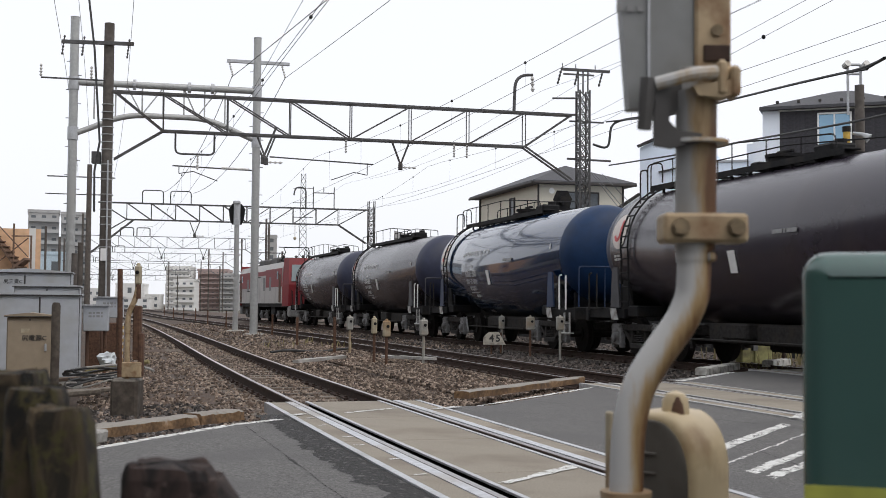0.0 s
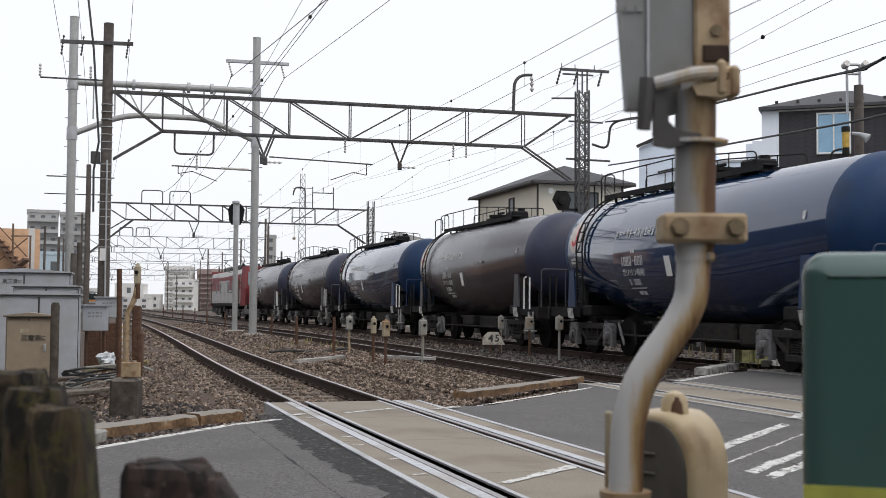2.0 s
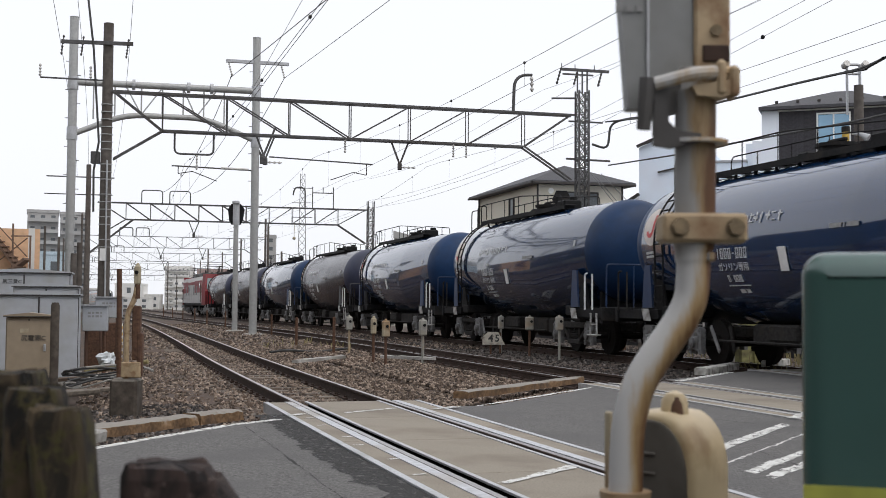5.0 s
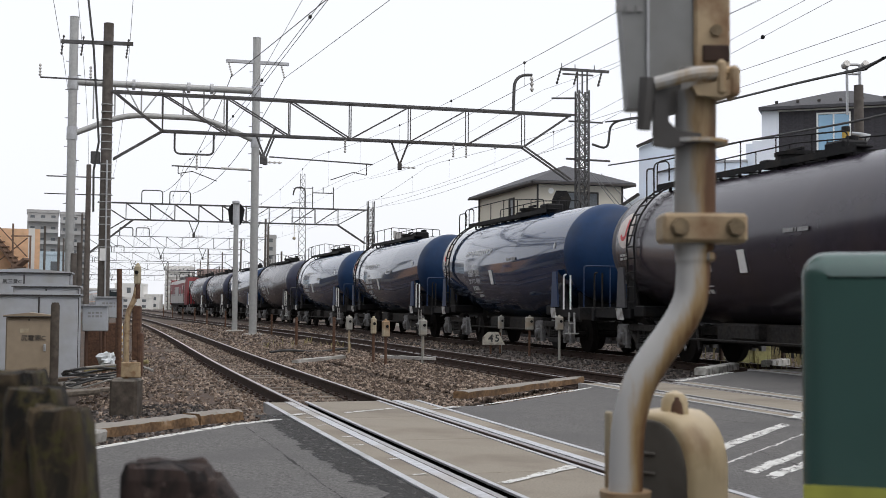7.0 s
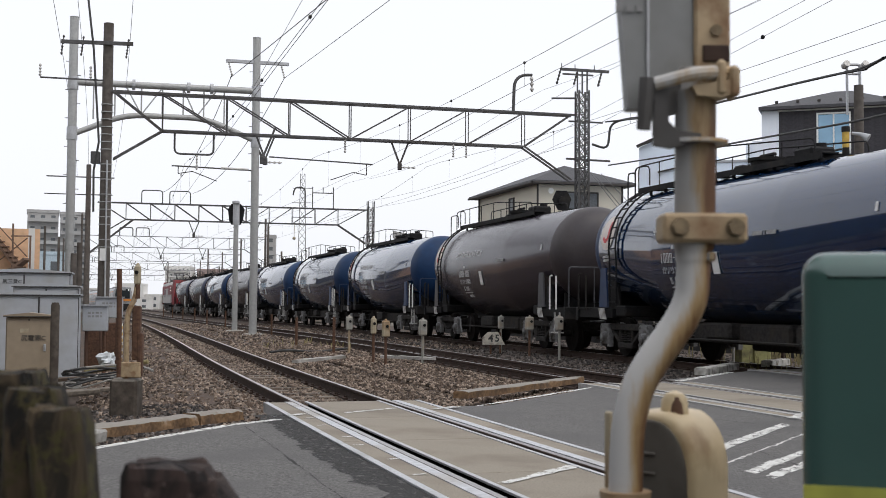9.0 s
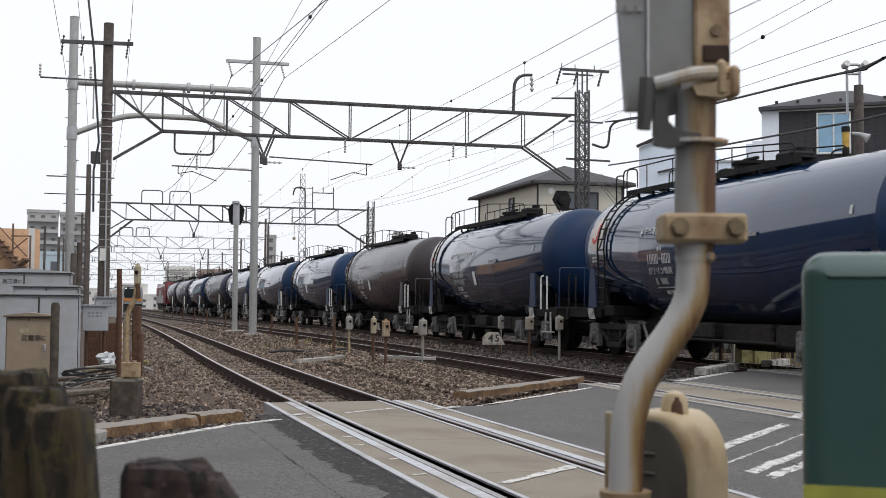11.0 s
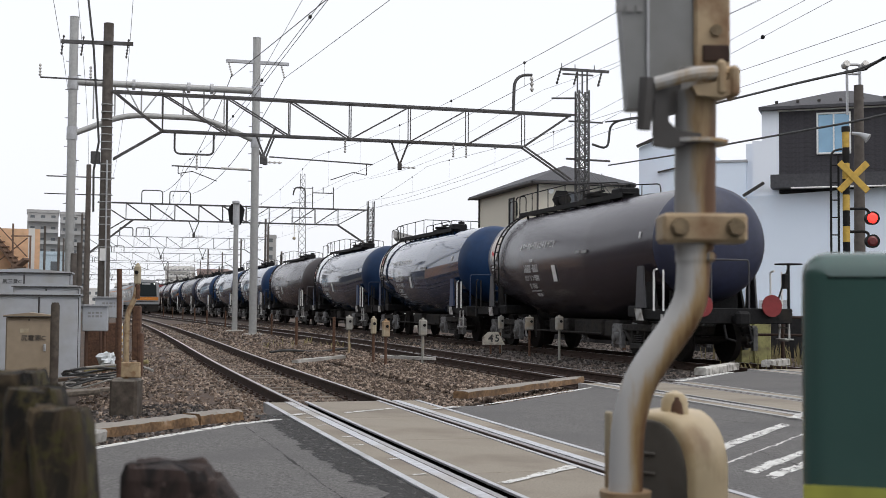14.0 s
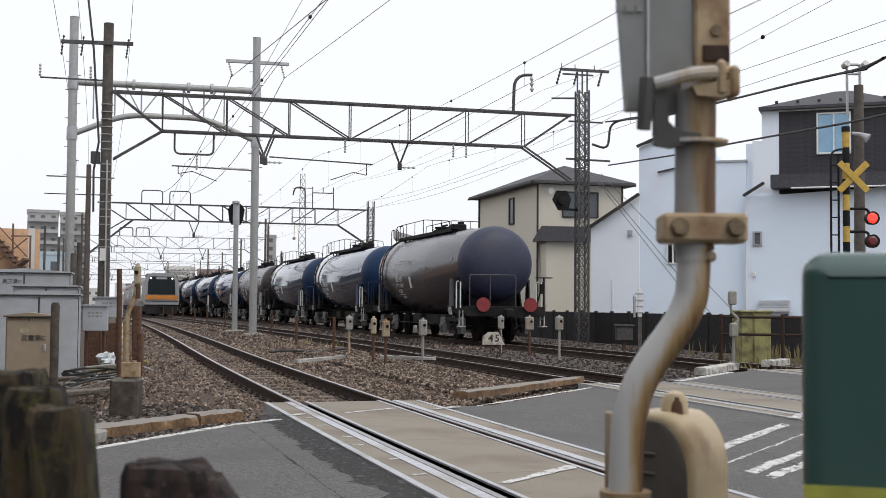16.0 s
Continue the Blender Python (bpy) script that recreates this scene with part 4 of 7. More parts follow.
def wagon(blue, last=False):
    global GAS_TEXT
    lab = ("glossy blue" if blue else "dusty dark grey") + " tank wagon with deep-bellied tank"
    w = thing("tank_wagon", lab + (" and red tail discs" if last else " on two bogies"), "tank wagon", group="tank wagons of the train")
    tank = part("tank", TANK_BLUE if blue else TANK_GREY, None, w)
    part("underframe", UNDERFRAME, None, w, "black steel underframe")
    bogie(w, 4.18)
    bogie(w, -4.18)
    part("walkway", WALKWAY, None, w, "black roof walkway")
    part("hand_rail", HANDRAIL, None, w)
    part("manhole_hatch", HATCH, None, w)
    part("ladder", LADDER, None, w, "black ladder over the tank's shoulder")
    part("ladder", LADDER, None, w, at=pose(0, 8.3, 0, 0, 0, 180))
    for e in (0, 180):
        part("coupler", COUPLER, None, w, at=pose(0, 0, 0, 0, 0, e) @ pose(0, 6.35, 0))
        part("end_rail", END_BLUE if blue else END_GREY, None, w, "thin end platform railing", at=pose(0, 0, 0, 0, 0, e))
    for x in (-1.3, 1.3):
        part("grab_rail", GRAB, None, w, "white grab rail", at=pose(x, -5.5, 1.02))
        part("side_step", SIDE_STEP, None, w, "white foot step", at=pose(x, -5.85, 0))
        part("front_grab_rail", GRAB_DARK, None, w, "dark grab rail", at=pose(x, 6.1, 1.02))
        for y in (4.8, -4.8):
            part("gusset_plate", GUSSET_BLUE if blue else GUSSET_GREY, None, w, "painted bracket plate", at=pose(x * 0.97, y, 1.08))
            part("white_plate", FLAP, None, w, "white bracket plate", at=pose(x, y, 0.95))
    # markings on the side
    tagged(part("company_marking", COMPANY, None, tank, "white lettering", at=on_tank(0.95, 73)), kind="stuff")
    tagged(part("number_marking", NUMBER, None, tank, at=on_tank(1.25, 96)), kind="stuff")
    bars([0.07, 0.07], 0.07, 0.04, on_tank(1.2, 88), M["mark"], tank, "small_marking")
    if GAS_TEXT is None:
        GAS_TEXT = letters("ガソリン専用", 0.17, on_tank(1.25, 106), "cargo_marking", M["mark"], tank)
    else:
        part("cargo_marking", GAS_TEXT.data, None, tank, at=on_tank(1.25, 106))
    tagged(part("load_marking", SMALL_ROW, None, tank, at=on_tank(1.3, 114)), kind="stuff")
    bars([0.7], 0.02, 0.0, on_tank(1.25, 119.5), M["mark"], tank, "rule_marking")
    bars([0.16, 0.12], 0.08, 0.05, on_tank(1.15, 124), M["mark"], tank, "small_marking")
    part("paper_plate", Shape().box((0, 0, 0.004), (0.23, 0.4, 0.012), ch=0.003), M["white"], tank, "white paper plate", at=on_tank(-0.35, 102))
    part("emblem", skin_patch(round_rings(0.4, 0.002, 6), 4.72, 73, 0.0), M["pale_disc"], tank, "pale round emblem", smooth=True)
    left, right = hook_strip()
    hook = Shape()
    hook.add([on_tank(4.72 - u * 1.1, 73 - math.degrees(v / 1.25), 0.008).translation for u, v in left + right], [(i, i + 1, i + 1 + len(left), i + len(left)) for i in range(len(left) - 1)])
    part("emblem_hook", hook, M["pinky"], tank, "red hook shape")
    bars([0.12, 0.1, 0.06], 0.05, 0.04, on_tank(4.75, 98), M["mark"], tank, "small_marking")
    bars([0.14, 0.06, 0.1], 0.05, 0.04, on_tank(4.75, 101.5), M["mark"], tank, "small_marking")
    bars([0.3, 0.04, 0.3], 0.07, 0.04, on_tank(-2.0, 84), M["grey_bar"], tank, "small_marking")
    part("tie_band", Shape().box((0, 0, 0.0), (0.05, 0.14, 0.02)), M["mark"], tank, at=on_tank(-4.7, 80))
    # brake gear under the belly, with plain boxes added to darken the gap
    sh = Shape()
    sh.cyl((-0.3, -1.5, 0.62), (-0.3, -0.7, 0.62), 0.2, 16)
    sh.box((-0.75, 0.4, 0.66), (0.4, 0.9, 0.3), ch=0.04)
    sh.tube([(-1.15, -2.6, 0.5), (-1.15, 2.4, 0.5)], 0.022, 6)
    sh.beam((-0.9, 2.2, 0.75), (-1.1, 1.7, 0.3), 0.04, 0.06)
    sh.box((0, 0.0, 0.62), (1.5, 3.4, 0.36), ch=0.05)
    sh.box((-0.55, -2.3, 0.6), (0.5, 0.8, 0.4), ch=0.05)
    sh.box((0.5, 1.8, 0.55), (0.7, 1.6, 0.35), ch=0.05)
    sh.box((0.2, -0.4, 0.45), (0.9, 1.6, 0.3), ch=0.05)
    part("brake_gear", sh, M["bogie"], w)
    part("valve_lever", Shape().beam((-1.2, 2.35, 0.75), (-1.25, 1.95, 0.3), 0.03, 0.09, 0.01), M["axlebox"], w, "grey valve lever")
    if last:
        for x in (-0.75, 0.75):
            d = part("tail_disc", Shape().cyl((x, -6.45, 1.13), (x, -6.48, 1.13), 0.215, 32), M["red_disc"], w, "round red tail disc")
            part("disc_bracket", Shape().beam((x, -6.4, 0.95), (x, -6.45, 1.2), 0.05, 0.03), M["black"], d)
    b = part("brake_pillar", Shape().cyl((1.28, -6.2, 1.0), (1.28, -6.2, 1.95), 0.03, 8).beam((1.28, -6.2, 1.9), (1.1, -6.0, 1.05), 0.03, 0.03).box((1.2, -6.2, 1.62), (0.1, 0.12, 0.3), ch=0.02), M["black"], w, "hand brake pillar")
    sh = Shape()
    ring = [(1.28 + 0.26 * math.cos(a), -6.2 + 0.26 * math.sin(a), 1.96) for a in np.linspace(0, 2 * math.pi, 21)]
    sh.tube(ring, 0.014, 6, False)
    sh.cyl((1.02, -6.2, 1.96), (1.54, -6.2, 1.96), 0.01, 6)
    part("brake_wheel", sh, M["black"], b, "thin brake hand wheel")
    return w


# ---- locomotive ----
def locomotive():
    t = thing("locomotive", "red and grey electric freight locomotive at the head of the train", "locomotive")
    sh = Shape()
    prof = [(-1.4, 1.15), (1.4, 1.15), (1.4, 3.1), (1.22, 3.5), (-1.22, 3.5), (-1.4, 3.1)]
    sh.prism(prof, pose(0, 8.4, 0, 90, 0, 0), 16.8)
    body = part("body", sh, M["loco_grey"], t, "light grey body side")
    for e in (0, 180):
        m = pose(0, 0, 0, 0, 0, e)
        sh = Shape()
        front = [(-1.4, 8.4), (-1.22, 9.35), (1.22, 9.35), (1.4, 8.4)]
        lo = [(x, y, 1.0) for x, y in front]
        mid = [(x, y + (0.12 if y > 9 else 0), 2.2) for x, y in front]
        hi = [(x * 0.92, y - (0.3 if y > 9 else 0), 3.68) for x, y in front]
        sh.add(lo + mid + hi, [(0, 3, 2, 1), (8, 9, 10, 11)] + [(i, (i + 1) % 4, (i + 1) % 4 + 4, i + 4) for i in range(4)] + [(i + 4, (i + 1) % 4 + 4, (i + 1) % 4 + 8, i + 8) for i in range(4)])
        cab = part("cab", sh, M["red"], t, "red driver's cab", at=m)
        part("windscreen", Shape().prism([(-1.08, -0.48), (1.08, -0.48), (1.0, 0.48), (-1.0, 0.48)], pose(0, 9.33, 2.84, 74, 0, 180), 0.03), M["cab_glass"], cab)
        part("skirt", Shape().box((0, 9.2, 0.7), (2.4, 0.5, 0.62), ch=0.06), M["roofgrey"], t, "grey skirt plate", at=m)
        for x in (-1.412, 1.412):
            part("red_panel", Shape().box((x, 5.6, 2.62), (0.012, 5.5, 1.05)), M["red"], t, "red side panel", at=m)
            part("door", Shape().box((x * 1.006, 7.7, 2.0), (0.014, 0.6, 1.6)), M["rust"], t, "dark red cab door", at=m)
            part("side_window", Shape().box((x * 1.01, 7.0, 2.75), (0.014, 0.5, 0.45)), M["dark_glass"], t, at=m)
        part("lamp_case", Shape().box((-0.9, 9.48, 1.75), (0.4, 0.06, 0.3), ch=0.02), M["white"], t, "white marker lamp case", at=m)
        sh = Shape()
        sh.tube([(-0.7, 4.0, 3.7), (-0.7, 5.4, 4.15), (-0.6, 4.2, 4.5)], 0.03, 6).tube([(0.7, 4.0, 3.7), (0.7, 5.4, 4.15), (0.6, 4.2, 4.5)], 0.03, 6)
        sh.cyl((-0.9, 4.2, 4.5), (0.9, 4.2, 4.5), 0.03, 6).box((0, 4.6, 3.62), (1.6, 1.6, 0.1), ch=0.02)
        part("pantograph", sh, M["black"], t, "dark roof pantograph", at=m)
        part("roof_gear", Shape().box((0, 2.3, 3.7), (1.7, 2.2, 0.45), ch=0.08), M["truss"], t, "grey roof equipment", at=m)
        for rx_, ry_, top in ((0.5, 3.6, 4.05), (-0.5, 6.5, 3.95), (0.4, 7.2, 3.9), (-0.3, 5.6, 4.0)):
            part("roof_insulator", Shape().tube([(rx_, ry_, 3.48 + (top - 3.48) * q / 6) for q in range(7)], [0.11 if q % 2 else 0.05 for q in range(7)], 8), M["trim"], t, at=m)
    for x in (-1.41, 1.41):
        part("red_stripe", Shape().box((x, 0, 2.96), (0.012, 10.8, 0.26)), M["red"], t, "red stripe under the roof")
        for y in (-4.4, -2.2, 2.2, 4.4):
            part("louvre", Shape().box((x * 1.004, y, 2.3), (0.012, 0.7, 0.8)), M["roofgrey"], t, "grey louvred grille")
    part("underframe", Shape().box((0, 0, 1.05), (2.5, 18.4, 0.25), ch=0.03).box((0, 3, 0.7), (2.0, 1.5, 0.5), ch=0.05).box((0, -3, 0.7), (2.0, 1.5, 0.5), ch=0.05), M["black"], t)
    for y in (-6.2, 0, 6.2):
        bogie(t, y)
    return t


# ---- commuter train ----
def rail_car(first):
    t = thing("train_car", ("stainless commuter train leading car with an orange-striped front" if first else "stainless commuter train car following the leading car"), "train car", group="commuter train")
    prof = [(-1.38, 0.85), (1.38, 0.85), (1.47, 1.3), (1.45, 2.9), (1.3, 3.35), (0.8, 3.58), (-0.8, 3.58), (-1.3, 3.35), (-1.45, 2.9), (-1.47, 1.3)]
    part("body", Shape().prism(prof, pose(0, 9.6, 0, 90, 0, 0), 19.2), M["silver"], t, smooth=True)
    for x in (-1.475, 1.475):
        part("waist_band", Shape().box((x, 0, 1.35), (0.012, 19.1, 0.16)), M["orange"], t, "orange and yellow band")
        part("cantrail_band", Shape().box((x * 0.985, 0, 2.95), (0.02, 19.1, 0.12)), M["orange"], t)
        for k in range(4):
            y = -7.2 + 4.8 * k
            part("door", Shape().box((x, y, 1.95), (0.016, 1.3, 1.85)), M["loco_grey"], t)
            if k < 3:
                part("side_window", Shape().box((x, y + 2.4, 2.2), (0.016, 2.0, 0.85)), M["dark_glass"], t)
    part("roof_unit", Shape().box((0, 1, 3.72), (1.8, 3.4, 0.3), ch=0.08).box((0, -6, 3.68), (1.2, 1.2, 0.2), ch=0.05), M["roofgrey"], t, "grey air conditioning unit")
    part("underfloor", Shape().box((0, 0, 0.6), (2.2, 12, 0.5), ch=0.05).box((0, 6.9, 0.5), (2.0, 2.6, 0.4), ch=0.05).box((0, -6.9, 0.5), (2.0, 2.6, 0.4), ch=0.05), M["black"], t)
    for y in (6.9, -6.9):
        bogie(t, y)
    if first:
        f = part("front_mask", Shape().prism([(-1.46, 1.0), (1.46, 1.0), (1.5, 1.4), (1.42, 2.9), (1.25, 3.4), (0.75, 3.68), (-0.75, 3.68), (-1.25, 3.4), (-1.42, 2.9), (-1.5, 1.4)], pose(0, -9.55, 0, 90, 0, 0), 0.35), M["cream_face"], t, "pale grey front mask", smooth=True)
        part("windscreen", Shape().prism([(-1.16, 1.86), (1.16, 1.86), (1.12, 2.95), (0.98, 3.4), (-0.98, 3.4), (-1.12, 2.95)], pose(0, -9.9, 0, 90, 0, 0), 0.03), M["train_glass"], f)
        part("front_band", Shape().box((0, -9.92, 1.62), (2.7, 0.04, 0.36)), M["orange"], f, "orange front band")
        part("yellow_line", Shape().box((0, -9.925, 1.3), (2.7, 0.04, 0.06)), M["black"], f)
        for x in (-0.82, 0.82):
            part("headlamp", Shape().cyl((x * 1.08, -9.93, 3.24), (x * 1.08, -9.95, 3.24), 0.07, 14), M["head"], f, "lit white headlamp")
        part("destination_sign", Shape().box((0, -9.935, 3.25), (0.9, 0.02, 0.15)), M["galv"], f, "pale destination sign")
        part("skirt", Shape().prism([(-1.3, 0.2), (1.3, 0.2), (1.42, 1.0), (-1.42, 1.0)], pose(0, -9.6, 0, 90, 0, 0), 0.2), M["bogie"], t, "dark front skirt")
        part("coupler", Shape().box((0, -10.0, 0.75), (0.3, 0.5, 0.3), ch=0.05), M["black"], t)
    return t


SEQUENCE = [0, 0, 1, 0, 1, 1, 1, 0, 1, 1, 0]
WAGONS = []
blue_one, grey_one = wagon(True), wagon(False)
for k, b in enumerate(SEQUENCE):
    if k == 2:
        WAGONS.append(blue_one)
    elif k == 0:
        WAGONS.append(grey_one)
    elif k == len(SEQUENCE) - 1:
        WAGONS.append(wagon(False, True))
    else:
        WAGONS.append(copy_thing(blue_one if b else grey_one, Matrix.Identity(4)))
for piece in WAGONS[7].children:
    if piece.name.startswith("tank"):
        piece.data = TANK_BROWN
LOCO = locomotive()
CARS = [rail_car(k == 0) for k in range(4)]


# ---- overhead line supports ----
def at(s, d, z):
    return spot(s, d, z)


def insulator(p, q, name, parent, r=0.045, discs=3, kind="porcelain"):
    """Ribbed insulator between two points."""
    p, q = Vector(p), Vector(q)
    pts, rs = [], []
    for k in range(discs * 2 + 1):
        pts.append(p.lerp(q, k / (discs * 2)))
        rs.append(r if k % 2 else r * 0.35)
    return part(name, Shape().tube(pts, rs, 8), M[kind], parent)


def truss_beam(parent, s, d0, d1, z0, z1, bays, w=0.45, t=0.07, slope=0.0, paint="truss"):
    """Flat lattice beam across the tracks: chords, uprights and diagonals."""
    for name, z in (("top_chord", z1), ("bottom_chord", z0)):
        a, b = (d0, d1) if name == "top_chord" else (d0 + 1.75, d1 - 2.0)
        sh = Shape()
        for o in (-w / 2, w / 2):
            sh.beam(at(s + o, a, z), at(s + o, b, z + slope), t, t * 1.2)
        part(name, sh, M[paint], parent)
    D = np.linspace(d0 + 1.75, d1 - 2.0, bays + 1)
    for i, d in enumerate(D):
        sh = Shape()
        for o in (-w / 2, w / 2):
            sh.beam(at(s + o, d, z0), at(s + o, d, z1), t * 0.6, t * 0.6)
        sh.beam(at(s - w / 2, d, z0), at(s + w / 2, d, z0), t * 0.5, t * 0.5).beam(at(s - w / 2, d, z1), at(s + w / 2, d, z1), t * 0.5, t * 0.5)
        part("upright", sh, M[paint], parent)
        if i < bays:
            up = i >= bays / 2
            sh = Shape()
            for o in (-w / 2, w / 2):
                a, b = (z0, z1) if up else (z1, z0)
                sh.beam(at(s + o, d, a), at(s + o, D[i + 1], b), t * 0.75, t * 0.75)
            part("diagonal", sh, M[paint], parent)
    for d, e, za in ((D[0], d0 + 0.1, z0 - 1.05), (D[-1], d1 - 0.1, z0 - 1.2)):
        sh = Shape()
        for o in (-w / 2, w / 2):
            sh.beam(at(s + o, d, z0), at(s + o, e, za), t, t)
            sh.beam(at(s + o, d, z0), at(s + o, e, z1), t * 0.75, t * 0.75)
        part("knee_brace", sh, M[paint], parent)


def lattice_mast(parent, s, d, z0, z1, w, bay=0.5, t=0.06):
    sh = Shape()
    for a in (-1, 1):
        for b in (-1, 1):
            sh.beam(at(s + a * w / 2, d + b * w / 2, z0), at(s + a * w / 2, d + b * w / 2, z1), t, t)
    part("corner_angle", sh, M["truss"], parent)
    sh = Shape()
    n = int((z1 - z0) / bay)
    for i in range(n):
        za, zb = z0 + i * bay, z0 + (i + 1) * bay
        for b in (-1, 1):
            sh.beam(at(s - w / 2, d + b * w / 2, za), at(s + w / 2, d + b * w / 2, zb), t * 0.5, t * 0.5)
            sh.beam(at(s + w / 2, d + b * w / 2, za), at(s - w / 2, d + b * w / 2, zb), t * 0.5, t * 0.5)
            sh.beam(at(s + b * w / 2, d - w / 2, za), at(s + b * w / 2, d + w / 2, zb), t * 0.5, t * 0.5)
            sh.beam(at(s + b * w / 2, d + w / 2, za), at(s + b * w / 2, d - w / 2, zb), t * 0.5, t * 0.5)
            sh.beam(at(s + b * w / 2, d - w / 2, za), at(s + b * w / 2, d + w / 2, za), t * 0.6, t * 0.6)
    part("lacing", sh, M["truss"], parent)


def hanger_v(parent, s, d, z):
    """V-shaped drop bracket with its arm insulator."""
    sh = Shape()
    sh.beam(at(s, d - 0.33, z), at(s, d, z - 0.85), 0.06, 0.06).beam(at(s, d + 0.33, z), at(s, d, z - 0.85), 0.06, 0.06)
    sh.box(at(s, d, z - 0.92), (0.16, 0.16, 0.26), ch=0.02)
    part("drop_bracket", sh, M["truss"], parent)
    insulator(at(s, d + 0.08, z - 0.95), at(s, d + 0.6, z - 0.95), "arm_insulator", parent)


def steady_arm(parent, s, d0, d1, z0, z1, drop):
    sh = Shape()
    sh.beam(at(s, d0, z0), at(s, d1, z1), 0.05, 0.05)
    e = 0.25 if d0 < d1 else -0.25
    sh.cyl(at(s, d1 - e, z1), at(s, d1 - e, z1 - drop), 0.02, 6)
    sh.tube([at(s, d1 - e, z1 - drop), at(s, d1 - 3.2 * e, z1 - drop + 0.1), at(s, d1 - 7 * e, z1 - drop - 0.25)], 0.018, 6)
    part("steady_arm", sh, M["truss"], parent)


def hoop(parent, s, d, z, w, h, r=0.035):
    part("hoop", Shape().tube(bent([at(s, d - w / 2, z), at(s, d - w / 2, z + h), at(s, d + w / 2, z + h), at(s, d + w / 2, z)], r, 0.2), r, 8), M["truss"], parent)


def step_bolts(parent, p, r, z0, z1, gap):
    for k, z in enumerate(np.arange(z0, z1, gap)):
        e = 1 if k % 2 else -1
        part("step_bolt", Shape().cyl((p.x + e * r * 0.9, p.y, z), (p.x + e * (r + 0.12), p.y, z), 0.014, 6), M["truss"], parent)


# first truss gantry with its old concrete pole and lattice mast
G = 43.6
g1 = thing("truss_gantry", "dark weathered lattice truss gantry spanning all the tracks", "catenary gantry", kind="")
truss_beam(g1, G, 0.35, 17.45, 7.12, 8.42, 6, w=0.36, t=0.062)
lattice_mast(g1, G, 17.85, -0.3, 9.4, 0.4, 0.42, 0.064)
sh = Shape()
for dd in (-0.2, 0.0, 0.2):
    sh.beam(at(G, 17.85 + dd, 9.3), at(G, 17.85 + dd, 10.25), 0.055, 0.055)
for dd in (-0.85, -0.3, 0.5):
    sh.beam(at(G, 17.85 + dd, 10.15), at(G, 17.85 + dd, 10.42), 0.03, 0.03)
sh.beam(at(G, 17.05, 10.02), at(G, 18.3, 10.02), 0.06, 0.06)
part("mast_head", sh, M["truss"], g1)
for a, b, za, zb, t in ((16.95, 18.95, 10.2, 10.2, 0.1), (16.6, 17.6, 9.05, 9.1, 0.06), (17.2, 19.0, 6.75, 6.72, 0.07), (17.3, 18.7, 8.2, 8.2, 0.06)):
    part("cross_arm", Shape().beam(at(G, a, za), at(G, b, zb), t, t), M["truss"], g1)
for d in (16.8, 17.5, 18.5):
    insulator(at(G, d + 0.15, 10.15), at(G, d, 9.6), "insulator", g1, 0.055, 4, "dark_insulator")
p = at(G, 0.22, 0)
pole = part("concrete_pole", Shape().tube([(p.x, p.y, -0.4), (p.x, p.y, 10.8)], [0.21, 0.17], 20), M["brown_pole"], g1, "old dark concrete pole", smooth=True)
for z in np.arange(3.0, 8.2, 0.26):
    if noise.noise((z * 3, 0, 0)) > -0.25:
        part("pole_band", Shape().cyl((p.x, p.y, z), (p.x, p.y, z + 0.03), 0.212, 20), M["pole"], pole, smooth=True)
part("cross_arm", Shape().beam(at(G - 0.25, -1.35, 10.02), at(G - 0.25, 1.05, 10.08), 0.1, 0.12), M["truss"], g1)
part("cross_arm", Shape().beam(at(G - 0.25, -2.0, 8.75), at(G - 0.25, 0.1, 8.75), 0.05, 0.05), M["truss"], g1)
for d in (-1.25, -0.6, 0.9):
    insulator(at(G - 0.25, d, 10.25), at(G - 0.3, d - 0.08, 9.55), "insulator", g1, 0.042, 6, "dark_insulator")
for d in (-2.0, -0.35):
    insulator(at(G - 0.25, d, 8.78), at(G - 0.25, d, 9.22), "insulator", g1, 0.055, 4)
part("switch_box", Shape().box((p.x - 0.34, p.y - 0.1, 6.1), (0.28, 0.25, 0.42), ch=0.02), M["truss"], g1)
part("pole_plate", Shape().box((p.x + 0.02, p.y - 0.26, 2.75), (0.2, 0.03, 0.42)), M["white"], g1)
part("conduit", Shape().tube([(p.x + 0.12, p.y - 0.24, 1.2), (p.x + 0.1, p.y - 0.24, 6.0)], 0.03, 8), M["galv"], g1)
for d in (10.65,):
    hanger_v(g1, G, d, 7.12)
hanger_v(g1, G, 5.7, 7.12)
for d in (8.6, 12.7, 13.2):
    insulator(at(G, d, 7.1), at(G, d, 6.62), "insulator", g1, 0.05, 5)
hoop(g1, G, 3.2, 7.1, 1.35, -0.75)
insulator(at(G, 3.3, 6.35), at(G, 3.3, 5.8), "insulator", g1, 0.045, 5)
part("curved_arm", Shape().tube(bent([at(G, 15.05, 8.45), at(G, 15.1, 9.85), at(G, 15.8, 9.9)], 0.06, 0.5, 8), 0.06, 8), M["truss"], g1, "curved feeder bracket")
insulator(at(G, 15.78, 9.85), at(G, 15.8, 9.25), "insulator", g1, 0.08, 3)

